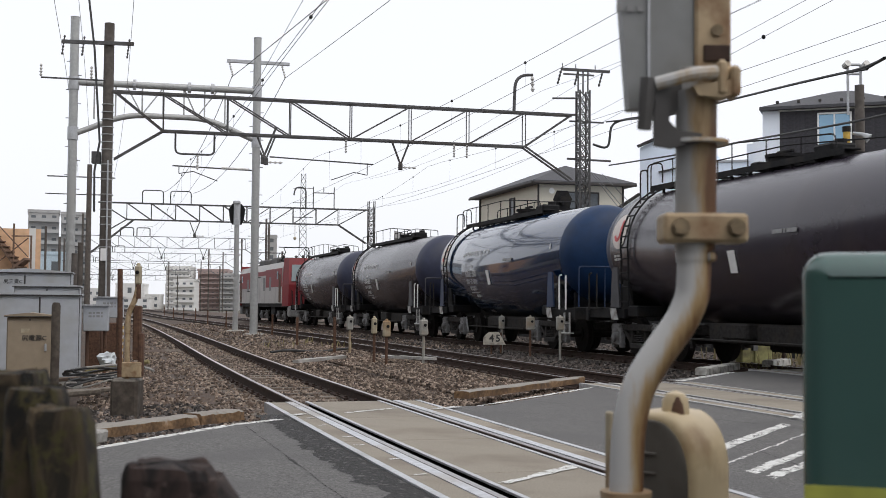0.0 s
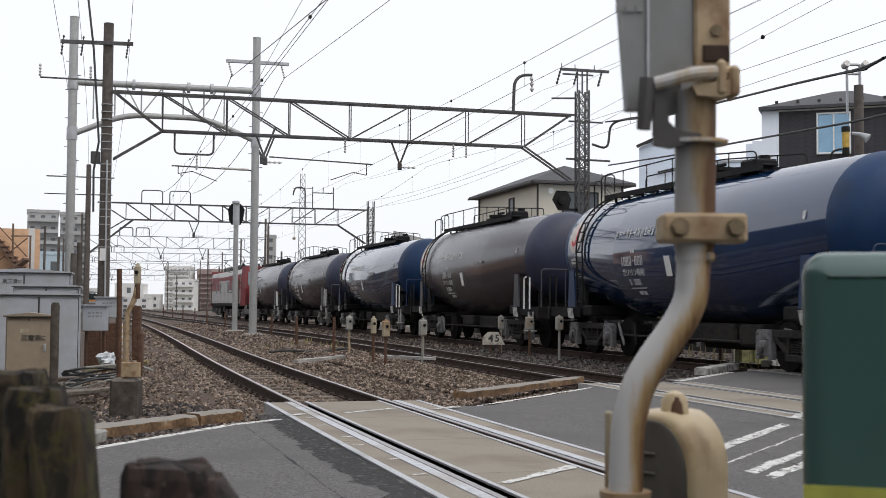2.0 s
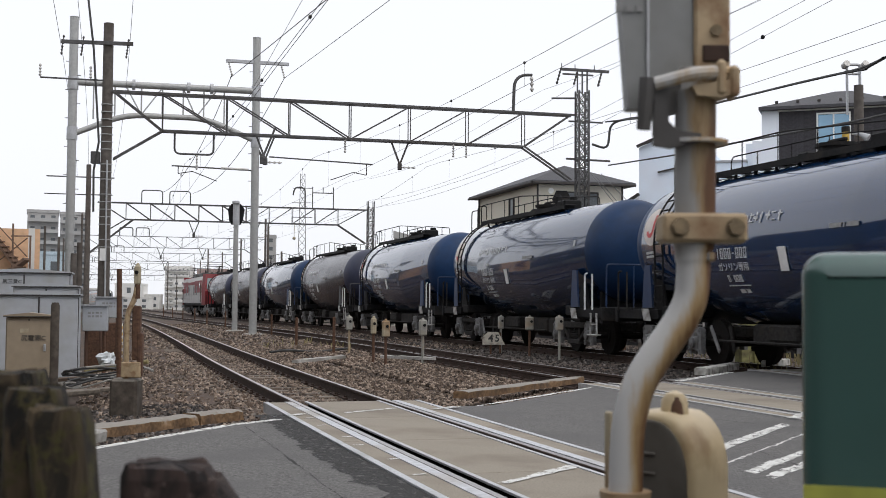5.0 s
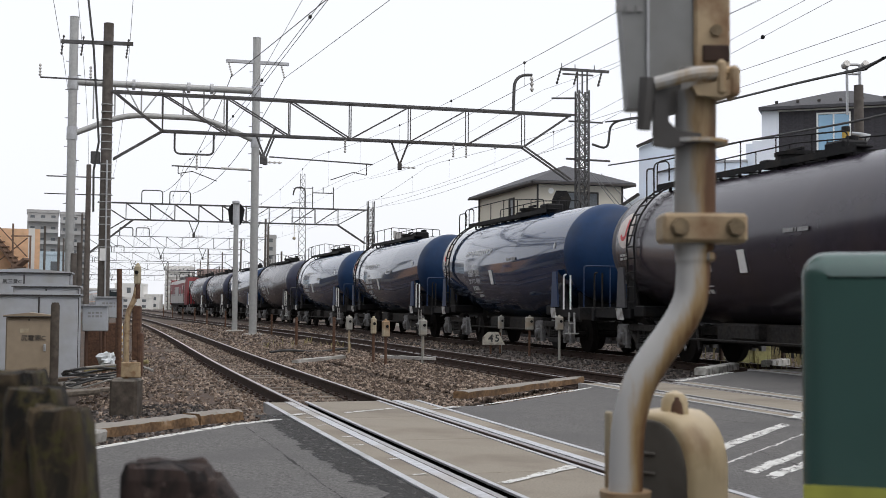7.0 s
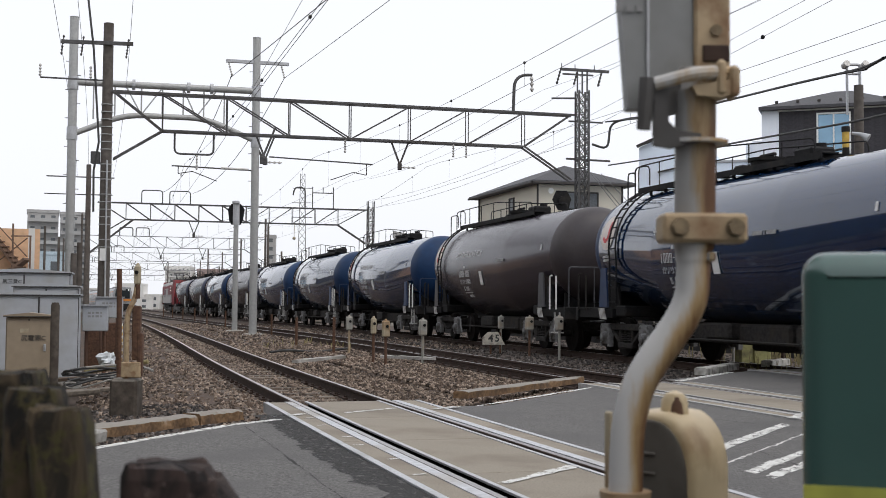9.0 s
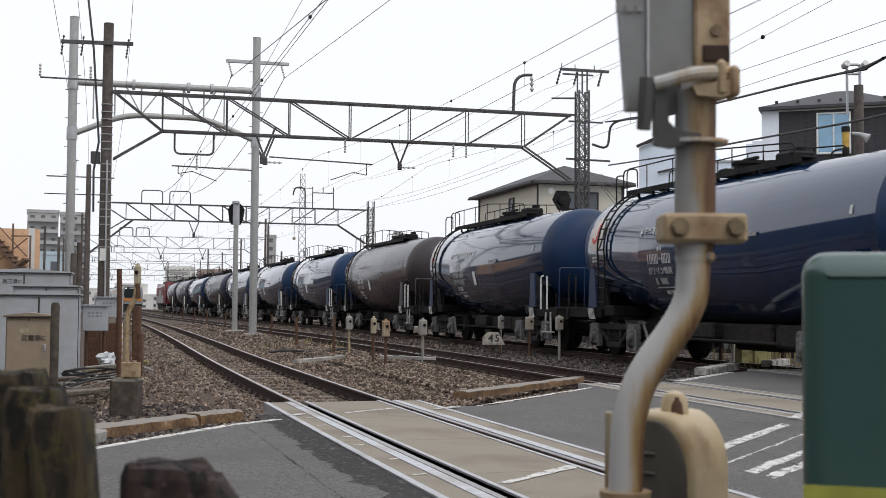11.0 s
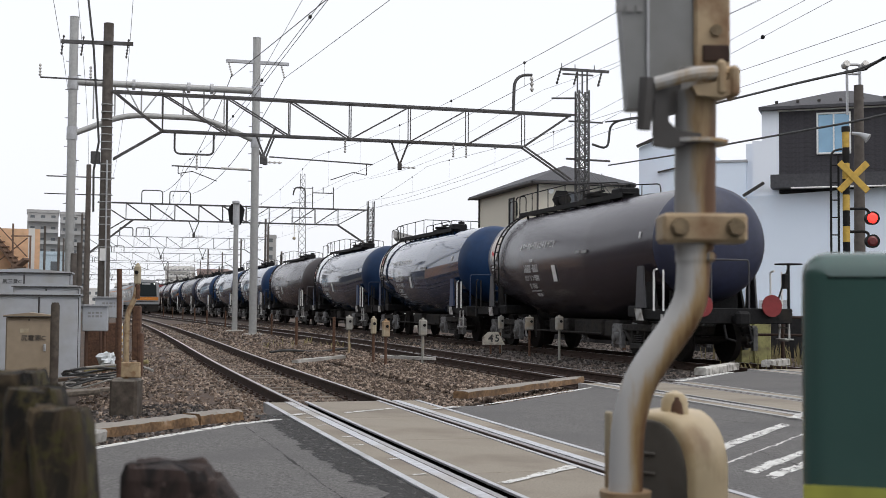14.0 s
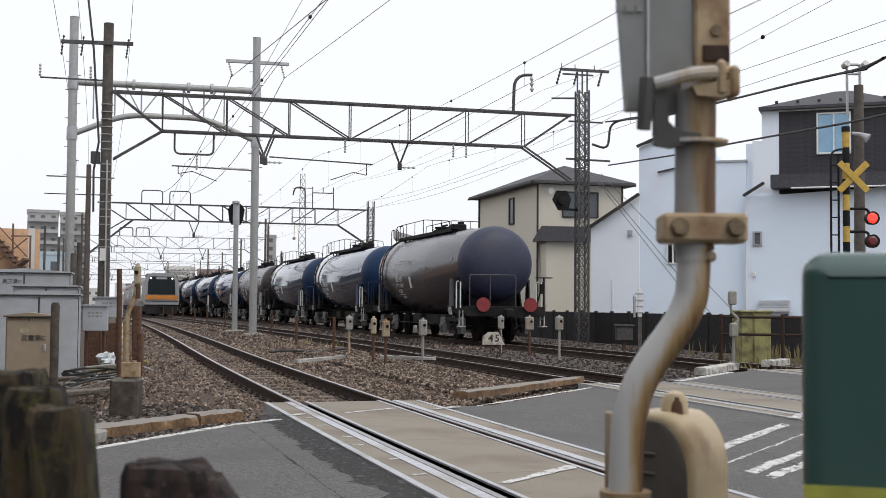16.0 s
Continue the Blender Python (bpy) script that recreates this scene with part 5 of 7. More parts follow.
sh = Shape()
mm = place(G, 16.95)
part("signal_backboard", sh.prism([(-0.36, 5.15), (-0.2, 5.5), (0.22, 5.5), (0.4, 5.2), (0.28, 4.75), (-0.12, 4.75)], mm @ pose(0, -0.1, 0, 90, 0, 0), 0.06), M["black"], g1, "black signal backboard")
part("signal_case", Shape().cyl(mm @ Vector((0, -0.3, 5.12)), mm @ Vector((0, -0.1, 5.12)), 0.16, 14).beam(mm @ Vector((0, 0, 4.8)), mm @ Vector((0.75, 0, 4.8)), 0.08, 0.08), M["black"], g1)

# pale tubular portal over the near track
Q = 48.8
g2 = thing("tubular_portal", "pale grey steel tube portal standing over the near track", "catenary portal")
for d, top, r in ((-1.07, 12.1, 0.215), (5.96, 11.75, 0.2)):
    p = at(Q, d, 0)
    r *= 0.8
    post = part("pole", Shape().tube([(p.x, p.y, -0.3), (p.x, p.y, top)], [r, r * 0.96], 24), M["pole"], g2, "pale grey steel tube pole", smooth=True)
    part("pole_cap", Shape().cyl((p.x, p.y, top), (p.x, p.y, top + 0.03), r * 1.02, 24), M["pole"], post)
    for z in (9.55, 7.6):
        part("pole_collar", Shape().cyl((p.x, p.y, z - 0.25), (p.x, p.y, z + 0.25), r + 0.03, 24), M["galv"], post, smooth=True)
    step_bolts(post, p, r, 1.6, top - 1.0, 0.55)
    part("footing", Shape().box((p.x, p.y, -0.18), (0.8, 0.8, 0.2), ch=0.04), M["concrete"], post)
part("top_tube", Shape().tube([at(Q, -0.95, 9.6), at(Q, 5.85, 9.62)], 0.13, 14), M["pole"], g2, smooth=True)
for d in (1.2, 3.3, 4.2):
    part("tube_flange", Shape().tube([at(Q, d - 0.06, 9.61), at(Q, d + 0.06, 9.61)], 0.21, 14), M["galv"], g2)
part("arched_tube", Shape().tube(bent([at(Q, -0.95, 7.62), at(Q, 0.9, 8.42), at(Q, 4.0, 8.42), at(Q, 5.85, 7.65)], 0.11, 0.7, 6), 0.11, 14), M["pole"], g2, smooth=True)
for d in (-0.3, 0.5, 1.5, 2.3, 3.1, 3.9, 4.7):
    part("web_bar", Shape().beam(at(Q, d, 9.55), at(Q, d, 8.45 if 0.6 < d < 4.3 else 8.2), 0.05, 0.05), M["pole"], g2)
for a, b in ((0.9, 1.5), (2.3, 1.5), (3.1, 3.6), (4.4, 3.6)):
    part("web_bar", Shape().beam(at(Q, a, 9.55), at(Q, b, 8.45), 0.05, 0.05), M["pole"], g2)
part("cross_arm", Shape().beam(at(Q, 4.75, 10.78), at(Q, 7.25, 10.78), 0.14, 0.12), M["galv"], g2)
for d in (4.85, 6.95):
    insulator(at(Q, d, 10.7), at(Q, d + 0.14, 10.2), "insulator", g2, 0.05, 5)
steady_arm(g2, Q, 5.8, 2.7, 6.42, 6.5, 0.3)
steady_arm(g2, Q, 6.5, 10.75, 7.0, 6.85, 0.45)
part("arm_insulator", Shape().tube([at(Q, 4.6, 6.47), at(Q, 5.7, 6.45)], 0.05, 8), M["porcelain"], g2)
part("drop_bracket", Shape().beam(at(Q, 5.75, 7.8), at(Q, 6.25, 6.95), 0.08, 0.08).beam(at(Q, 6.75, 8.2), at(Q, 6.25, 6.95), 0.08, 0.08).box(at(Q, 6.25, 6.85), (0.2, 0.2, 0.3), ch=0.02), M["truss"], g2)

# second truss gantry
G2 = 79.75
g3 = thing("truss_gantry", "dark lattice truss gantry farther along the line", "catenary gantry")
truss_beam(g3, G2, 0.0, 17.4, 6.4, 7.45, 9, w=0.36, t=0.062)
lattice_mast(g3, G2, 17.65, -0.3, 8.05, 0.4, 0.5, 0.06)
p = at(G2, -0.57, 0)
part("concrete_pole", Shape().tube([(p.x, p.y, -0.4), (p.x, p.y, 9.8)], [0.19, 0.15], 14), M["brown_pole"], g3, "old dark concrete pole", smooth=True)
part("cross_arm", Shape().beam(at(G2, -3.1, 9.0), at(G2, 1.0, 9.0), 0.07, 0.07), M["truss"], g3)
part("cross_arm", Shape().beam(at(G2, -3.2, 7.9), at(G2, 0.9, 7.9), 0.06, 0.06), M["truss"], g3)
part("knee_brace", Shape().beam(at(G2, -0.5, 4.2), at(G2, 2.2, 6.4), 0.12, 0.12), M["truss"], g3)
hoop(g3, G2, 3.35, 7.45, 1.3, 0.85)
hoop(g3, G2, 5.1, 7.45, 1.3, 0.85)
part("curved_arm", Shape().tube(bent([at(G2, 13.2, 7.5), at(G2, 13.2, 8.8), at(G2, 12.5, 8.85), at(G2, 12.4, 8.3)], 0.05, 0.3), 0.05, 8), M["truss"], g3)
part("rack", Shape().beam(at(G2, 13.7, 7.5), at(G2, 13.7, 8.9), 0.06, 0.06).beam(at(G2, 15.1, 7.5), at(G2, 15.1, 8.9), 0.06, 0.06).beam(at(G2, 13.7, 8.5), at(G2, 15.1, 8.5), 0.06, 0.06).beam(at(G2, 14.4, 8.5), at(G2, 14.4, 8.9), 0.05, 0.05), M["truss"], g3)
for d in (9.9, 6.0):
    hanger_v(g3, G2, d, 6.4)

q = at(G2, 12.5, 5.45)
part("hanging_ball", Shape().ball(q, 0.11, 12).cyl(q, q + Vector((0, 0, 0.95)), 0.02, 6), M["beige"], g3, "pale hanging ball", smooth=True)

# gantries in the distance
for s, dl, dr in ((118.0, -0.6, 16.5), (156.0, -1.0, 20.0), (196.0, -1.5, 24.0), (236.0, -2.0, 27.0), (280.0, -2.0, 30.0)):
    g = thing("truss_gantry", "distant thin lattice gantry over the tracks", "catenary gantry", group="distant gantries")
    truss_beam(g, s, dl, dr, 6.35, 7.4, 9, w=0.3, t=0.04, paint="hazed_truss")
    for d in (dl, dr):
        p = at(s, d, 0)
        part("pole", Shape().tube([(p.x, p.y, -0.4), (p.x, p.y, 9.4)], 0.1, 8), M["brown_pole"], g)
    for d in (3.4, 4.9):
        hoop(g, s, d, 7.4, 1.2, 0.8, 0.05)
    for d in (6.6, 10.5):
        hanger_v(g, s, d, 6.35)

# signal post with its dark head, seen from behind
S = 54.6
sg = thing("signal_post", "pale signal post with a dark signal head seen from behind", "railway signal")
p = at(S, 5.85, 0)
part("post", Shape().tube([(p.x, p.y, -0.3), (p.x, p.y, 5.3)], [0.125, 0.105], 18), M["pole"], sg, smooth=True)
sh = Shape()
m = place(S, 5.85) 
sh.prism([(-0.36, 5.3), (-0.2, 5.55), (0.2, 5.55), (0.38, 5.3), (0.3, 4.8), (0.2, 4.62), (-0.2, 4.62), (-0.3, 4.8)], m @ pose(0, 0.1, 0, 90, 0, 0), 0.06)
part("backboard", sh, M["black"], sg, "black backboard")
part("head_case", Shape().cyl((p.x, p.y, 4.6), (p.x, p.y, 5.6), 0.15, 12).box((p.x, p.y - 0.1, 5.6), (0.3, 0.25, 0.14), ch=0.03), M["galv"], sg)
step_bolts(sg, p, 0.16, 1.6, 4.4, 0.45)
part("footing", Shape().box((p.x, p.y, -0.16), (0.7, 0.7, 0.2), ch=0.04), M["concrete"], sg)


# ---- wires ----
def wire(name, s0, s1, d, z, r, material, label, sag=0.0, span=40.0, start=G, droop=None):
    """Wire along the line at offset d and height z, sagging between supports a span apart."""
    pts = []
    for s in np.arange(s0, s1 + 0.1, 2.5):
        k = ((s - start) / span) % 1.0
        dd = d(s) if callable(d) else d
        pts.append(spot(s, dd, z - 4 * sag * k * (1 - k)))
    return tagged(part(name, Shape().tube(pts, r, 5, False), material), label, "overhead wire")


def messenger_height(s, low, c, at_s):
    """Messenger wire: one long span before the first gantry, shorter ones beyond it."""
    if s <= G:
        return low + c * (s - at_s) ** 2
    top, k = low + c * (G - at_s) ** 2, ((s - G) / 36.15) % 1.0
    return top - 3.4 * k * (1 - k)


for off, za, low, c, at_s in ((lambda s: NEAR, 4.87, 4.95, 0.0016, 17), (mid_offset, 5.14, 5.555, 0.0013, 17), (far_offset, 5.35, 5.665, 0.001, 18)):
    wire("contact_wire", -60, 300, off, za, 0.005, M["wire"], "thin taut contact wire over a track")
    S = np.arange(-40, 300, 2.0)
    tagged(part("messenger_wire", Shape().tube([spot(s, off(s), messenger_height(s, low, c, at_s)) for s in S], 0.005, 5, False), M["wire"]), "sagging messenger wire over a track", "overhead wire")
    sh = Shape()
    for s in np.arange(-38.9, 200, 5.0):
        sh.cyl(spot(s, off(s), za), spot(s, off(s), messenger_height(s, low, c, at_s)), 0.003, 4)
        sh.ball(spot(s, off(s), messenger_height(s, low, c, at_s)), 0.03 if s < 60 else 0.02, 6)
    tagged(part("dropper_wires", sh, M["wire"]), "short droppers between messenger and contact wire", "overhead wire", kind="stuff")
# feeders from the portal arm towards the viewpoint, and on to the next gantry
for a, b, r in (((49.3, 4.97, 10.2), (32.8, 6.0, 9.44), 0.014), ((48.75, 7.07, 10.2), (33.75, 8.0, 9.82), 0.01), ((34.35, 4.2, 7.14), (25.05, 4.2, 7.43), 0.006)):
    end = [q + (w - q) * 2.4 for q, w in zip(a, b)]
    tagged(part("feeder_wire", Shape().tube([spot(*(q + (w - q) * k / 12 for q, w in zip(a, end))) for k in range(13)], r, 5, False), M["wire"]), "black feeder wire running from the portal arm", "overhead wire")
for a, b in ((4.97, 4.0), (7.07, 5.9)):
    tagged(part("feeder_wire", Shape().tube([spot(Q + (G2 - Q) * k / 12, a + (b - a) * k / 12, 10.2 + (8.2 - 10.2) * k / 12 - 4 * 0.9 * k / 12 * (1 - k / 12)) for k in range(13)], 0.015, 5, False), M["wire"]), "black feeder wire running on to the next gantry", "overhead wire")
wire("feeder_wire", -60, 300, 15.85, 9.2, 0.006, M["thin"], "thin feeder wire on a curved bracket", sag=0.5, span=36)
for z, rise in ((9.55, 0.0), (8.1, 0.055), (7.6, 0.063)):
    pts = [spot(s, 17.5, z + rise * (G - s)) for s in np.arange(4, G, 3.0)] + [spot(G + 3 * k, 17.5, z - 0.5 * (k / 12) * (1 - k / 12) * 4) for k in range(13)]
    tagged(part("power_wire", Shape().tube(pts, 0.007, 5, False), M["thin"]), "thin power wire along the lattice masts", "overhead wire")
for s, d, z in ((31.6, 17.5, 8.77), (29.6, 17.5, 8.48)):
    tagged(part("wire_marker", Shape().ball(spot(s, d, z), 0.06, 10), M["black"], smooth=True), "small dark ball on an overhead wire", "wire marker", group="wire markers")
for a, b, sag in ((( -1.25, 9.4), (-1.25, 9.6), 0.4), ((-0.6, 9.5), (-0.6, 9.7), 0.4), ((0.9, 9.5), (0.9, 9.7), 0.4)):
    tagged(part("line_wire", Shape().tube([spot(G - k * 4, a[0], a[1] + (b[1] - a[1]) * k / 12 + 0.02 * k * k) for k in range(13)], 0.008, 5, False), M["thin"]), "thin line wire on the old pole's arm", "overhead wire")
    tagged(part("line_wire", Shape().tube([spot(G + k * 3, a[0], a[1] - 0.04 * k - 0.5 * (k / 12) * (1 - k / 12)) for k in range(13)], 0.008, 5, False), M["thin"]), "thin line wire on the old pole's arm", "overhead wire")
# thick twisted cable down the old pole
p = at(G - 0.4, -0.05, 0)
tagged(part("drop_cable", Shape().tube([(p.x - 0.5, p.y, 13.0), (p.x - 0.45, p.y, 11.6), (p.x - 0.22, p.y, 9.8), (p.x - 0.1, p.y, 8.2), (p.x + 0.02, p.y, 6.6), (p.x - 0.14, p.y, 5.6), (p.x - 0.12, p.y, 4.2)], 0.038, 8), M["wire"], smooth=True), "thick black cable hanging along the old pole", "cable")
# black cables to the lattice mast from the street pole
mast = spot(G, 17.9, 0)
for pts, r in ((((10.5, 22.0, 6.9), (8.94, 24.5, 6.2), (8.85, 25.5, 6.13), (8.74, 26.3, 6.23), (8.31, 29.0, 6.44), (8.09, 34.0, 6.94), (7.35, 40.0, 7.41), (6.0, 45.0, 7.95)), 0.03),
               (((10.2, 21.0, 4.9), (8.93, 24.5, 5.03), (8.97, 26.2, 5.15), (7.85, 33.0, 5.56), (7.31, 39.0, 5.96), (6.11, 45.0, 6.33)), 0.026)):
    tagged(part("black_cable", Shape().tube(bent(pts, r, 0.9, 5), r, 7), M["wire"], smooth=True), "thick black cable slung between street pole and lattice mast", "cable")
tagged(part("cable_loop", Shape().tube(bent([(mast.x + 0.3, mast.y - 0.3, 7.3), (mast.x + 0.9, mast.y - 0.3, 7.1), (mast.x + 1.0, mast.y - 0.3, 8.1), (mast.x + 1.5, mast.y - 0.4, 8.25), (mast.x + 3.5, mast.y - 2.0, 8.3)], 0.03, 0.3), 0.045, 8), M["wire"], smooth=True), "black cable loop on the lattice mast", "cable")
for dx in (0.0, 0.35, 1.3):
    tagged(part("guy_wire", Shape().cyl((mast.x + 0.3 + dx * 0.3, mast.y, 6.2), (mast.x + 4.2 + dx, mast.y - 3.0, 0.5), 0.014, 5), M["thin"]), "thin guy wire slanting to the ground", "guy wire", group="guy wires")


# ---- houses across the line ----
def opening(parent, m, w, h, frame_mat, glass, bars_v=1, sill=True):
    """Window with frame, panes and sill in the wall plane of m (x along, y up, z out)."""
    win = part("window", Shape().box((0, 0, -0.03), (w, h, 0.06)), M["trim"], parent, at=m)
    for x in (-w / 2, w / 2):
        part("frame", Shape().box((x, 0, 0.02), (0.07, h + 0.07, 0.1), ch=0.01), frame_mat, win)
    for y in (-h / 2, h / 2):
        part("frame", Shape().box((0, y, 0.02), (w - 0.07, 0.07, 0.1), ch=0.01), frame_mat, win)
    for k in range(1, bars_v + 1):
        part("mullion", Shape().box((-w / 2 + w * k / (bars_v + 1), 0, 0.015), (0.06, h - 0.07, 0.08)), frame_mat, win)
    for k in range(bars_v + 1):
        pw = w / (bars_v + 1)
        part("pane", Shape().box((-w / 2 + pw * (k + 0.5), 0, 0.008 + 0.004 * k), (pw - 0.06, h - 0.07, 0.008)), glass, win)
    return win


WO = pose(11.924, 48.0, 0, 0, 0, math.degrees(math.atan2(-0.35, 0.937)))


def wall_pose(x, z, out=0.0):
    return WO @ pose(x, -out, z, 90, 0, 0)


house = thing("house", "white rendered house with a stepped roofline behind the dark fence", "house")
part("wall", Shape().prism([(-4.23, -0.4), (0.02, -0.4), (0.02, 6.85), (-1.19, 6.85), (-1.19, 7.2), (-3.67, 7.83), (-4.23, 7.58)], wall_pose(0, 0) , -6.0), M["house_white"], house)
part("wing_wall", Shape().prism([(-6.22, -0.4), (-4.2, -0.4), (-4.2, 5.6), (-6.22, 4.31)], wall_pose(0, 0, 0.05), -6.5), M["house_white_b"], house)
part("wing_verge", Shape().beam(WO @ Vector((-6.3, -0.15, 4.33)), WO @ Vector((-4.2, -0.15, 5.68)), 0.3, 0.1, 0.02), M["trim"], house)
part("roof_edge", Shape().beam(WO @ Vector((-4.3, -0.1, 7.62)), WO @ Vector((-3.6, -0.1, 7.9)), 0.25, 0.08), M["trim"], house)
part("coping", Shape().box(WO @ Vector((-0.6, 0.1, 6.9)), (1.35, 0.3, 0.1), WO, 0.01), M["cab_grey"], house)
part("ledge", Shape().beam(WO @ Vector((-3.45, -0.06, 6.55)), WO @ Vector((-2.2, -0.06, 6.8)), 0.1, 0.05), M["trim"], house)
opening(house, wall_pose(-2.85, 3.25, 0.02), 0.45, 0.8, M["white"], M["dark_glass"], 1)
part("vent", Shape().box((0, 0, 0.05), (0.2, 0.24, 0.1), ch=0.02), M["cab_grey"], house, at=wall_pose(-4.58, 4.1, 0.06))
part("drain_pipe", Shape().cyl(WO @ Vector((-5.3, -0.12, 0)), WO @ Vector((-5.3, -0.12, 2.2)), 0.035, 8), M["white"], house)

house2 = thing("house", "white and charcoal two-tone house with a dark siding upper storey", "house")
part("lower_wall", Shape().prism([(0.03, -0.4), (5.6, -0.4), (5.6, 5.72), (0.03, 5.45)], wall_pose(0, 0, 0.25), -6.5), M["house_white"], house2)
part("stair_wall", Shape().prism([(0.28, 5.2), (1.29, 5.2), (1.29, 9.05), (0.64, 9.05), (0.64, 7.67), (0.28, 7.67)], wall_pose(0, 0, 0.02), -5.5), M["house_white_b"], house2)
part("small_wall", Shape().prism([(0.0, 5.2), (0.28, 5.2), (0.28, 7.6), (0.0, 7.6)], wall_pose(0, 0, -0.2), -3.0), M["house_white_b"], house2)
part("upper_wall", Shape().prism([(1.29, 5.6), (5.6, 5.6), (5.6, 8.75), (1.29, 8.75)], wall_pose(0, 0, 0.0), -5.5), M["siding"], house2)
for k in range(16):
    part("siding_board", Shape().box((0, 0, 0.012), (4.3, 0.178, 0.02), ch=0.004), M["siding"], house2, at=wall_pose(3.445, 6.0 + 0.182 * k - 0.02, 0.0) @ pose(0, 0, 0, 3, 0, 0))
part("white_fascia", Shape().box((0, 0, 0.04), (4.4, 0.14, 0.12), ch=0.01), M["white"], house2, at=wall_pose(3.45, 8.85, 0.0))
sh = Shape()
for z, y0 in ((0, 0),):
    a = [(0.55, -0.35, 8.95), (5.9, -0.35, 8.95), (5.9, 5.8, 8.95), (0.55, 5.8, 8.95)]
    b = [(3.3, 2.2, 9.85), (3.9, 2.2, 9.85)]
    lo = [(x, y, z - 0.12) for x, y, z in a]
    V = [WO @ Vector(q) for q in lo + a + b]
    sh.add(V, [(0, 3, 2, 1), (0, 1, 5, 4), (1, 2, 6, 5), (2, 3, 7, 6), (3, 0, 4, 7), (4, 5, 9, 8), (5, 6, 9), (6, 7, 8, 9), (7, 4, 8)])
part("roof", sh, M["roof"], house2, "low dark hipped roof")
for x in (1.2, 2.0, 2.8, 3.6, 4.4, 5.2):
    part("snow_guard", Shape().box(WO @ Vector((x, 0.1, 9.18)), (0.12, 0.1, 0.1), WO, 0.02), M["trim"], house2)
lip = part("lower_roof", Shape().prism([(0.0, 0.0), (0.95, 0.0), (0.95, 0.1), (0.0, 0.5)], WO @ pose(1.05, -0.95, 5.72, 90, 0, 90), 4.6), M["roof"], house2, "dark lean-to roof strip")
part("gutter", Shape().box(WO @ Vector((3.75, -1.0, 5.68)), (3.9, 0.09, 0.06), WO, 0.02), M["white"], house2)
part("gable_verge", Shape().beam(WO @ Vector((-0.05, -0.35, 5.48)), WO @ Vector((0.75, -0.35, 5.98)), 0.25, 0.1, 0.02), M["trim"], house2)
part("corner_pipe", Shape().cyl(WO @ Vector((0.05, -0.32, 0.2)), WO @ Vector((0.05, -0.32, 5.4)), 0.04, 8), M["white"], house2)
opening(house2, wall_pose(3.34, 7.85, 0.06), 1.2, 1.55, M["white"], M["window"], 1)
opening(house2, wall_pose(0.48, 3.8, 0.27), 0.28, 0.5, M["cab_grey"], M["far_pane"], 0)
hood = part("vent_hood", Shape().prism([(0, 0), (0.0, 0.45), (0.12, 0.45), (0.42, 0.05), (0.42, 0)], WO @ pose(0.55, -0.25, 0.95, 90, 0, 90) @ pose(0, 0, 0, 0, 180, 0) @ pose(0, 0, -1.15), 1.15), M["cab_grey"], house2, "grey louvred vent hood")
for k in range(4):
    part("louvre", Shape().box(WO @ Vector((1.12, -0.5 - 0.04 * k, 1.34 - 0.1 * k)), (1.1, 0.03, 0.02), WO), M["galv"], hood)
part("meter", Shape().box((0, 0, 0.05), (0.12, 0.2, 0.1), ch=0.02), M["white"], house2, at=wall_pose(0.35, 2.4, 0.27))

# cream house, square to the tracks
HB = place(57.5, 21.2)
hb = thing("house", "cream two-storey house with a low dark hipped roof", "house")
part("wall", Shape().box(HB @ Vector((2.3, 4.9, 3.4)), (4.6, 9.8, 7.9), HB), M["cream"], hb)
sh = Shape()
a = [(-0.5, -0.5, 7.4), (5.1, -0.5, 7.4), (5.1, 10.3, 7.4), (-0.5, 10.3, 7.4)]
b = [(2.3, 2.3, 8.5), (2.3, 7.5, 8.5)]
V = [HB @ Vector(q) for q in [(x, y, z - 0.16) for x, y, z in a] + a + b]
sh.add(V, [(0, 3, 2, 1), (0, 1, 5, 4), (1, 2, 6, 5), (2, 3, 7, 6), (3, 0, 4, 7), (4, 5, 8), (5, 6, 9, 8), (6, 7, 9), (7, 4, 8, 9)])
part("roof", sh, M["roof"], hb, "low dark hipped roof")
part("gutter", Shape().beam(HB @ Vector((-0.52, -0.5, 7.28)), HB @ Vector((-0.52, 10.3, 7.28)), 0.12, 0.12, 0.02).beam(HB @ Vector((-0.5, -0.52, 7.28)), HB @ Vector((5.1, -0.52, 7.28)), 0.12, 0.12, 0.02), M["trim"], hb)
for x, y in ((-0.06, -0.06), (4.55, -0.06), (-0.06, 9.7)):
    part("drain_pipe", Shape().cyl(HB @ Vector((x, y, 0)), HB @ Vector((x, y, 7.3)), 0.05, 8), M["trim"], hb)
opening(hb, HB @ pose(2.25, -0.02, 6.25, 90, 0, 0), 1.9, 1.25, M["trim"], M["far_pane"], 1)
opening(hb, HB @ pose(-0.02, 4.0, 6.15, 90, 0, -90), 0.7, 1.35, M["trim"], M["far_pane"], 0)
opening(hb, HB @ pose(1.2, -0.02, 2.4, 90, 0, 0), 1.5, 1.6, M["trim"], M["far_pane"], 1)
part("lean_to_roof", Shape().prism([(0, 0), (1.3, 0), (1.3, 0.1), (0, 0.75)], HB @ pose(-0.3, -1.3, 4.3, 90, 0, 90) , 5.2), M["roof"], hb, "small dark lean-to roof")
part("lean_to_wall", Shape().box(HB @ Vector((2.3, -0.45, 2.0)), (4.4, 0.9, 4.6), HB), M["cream"], hb)
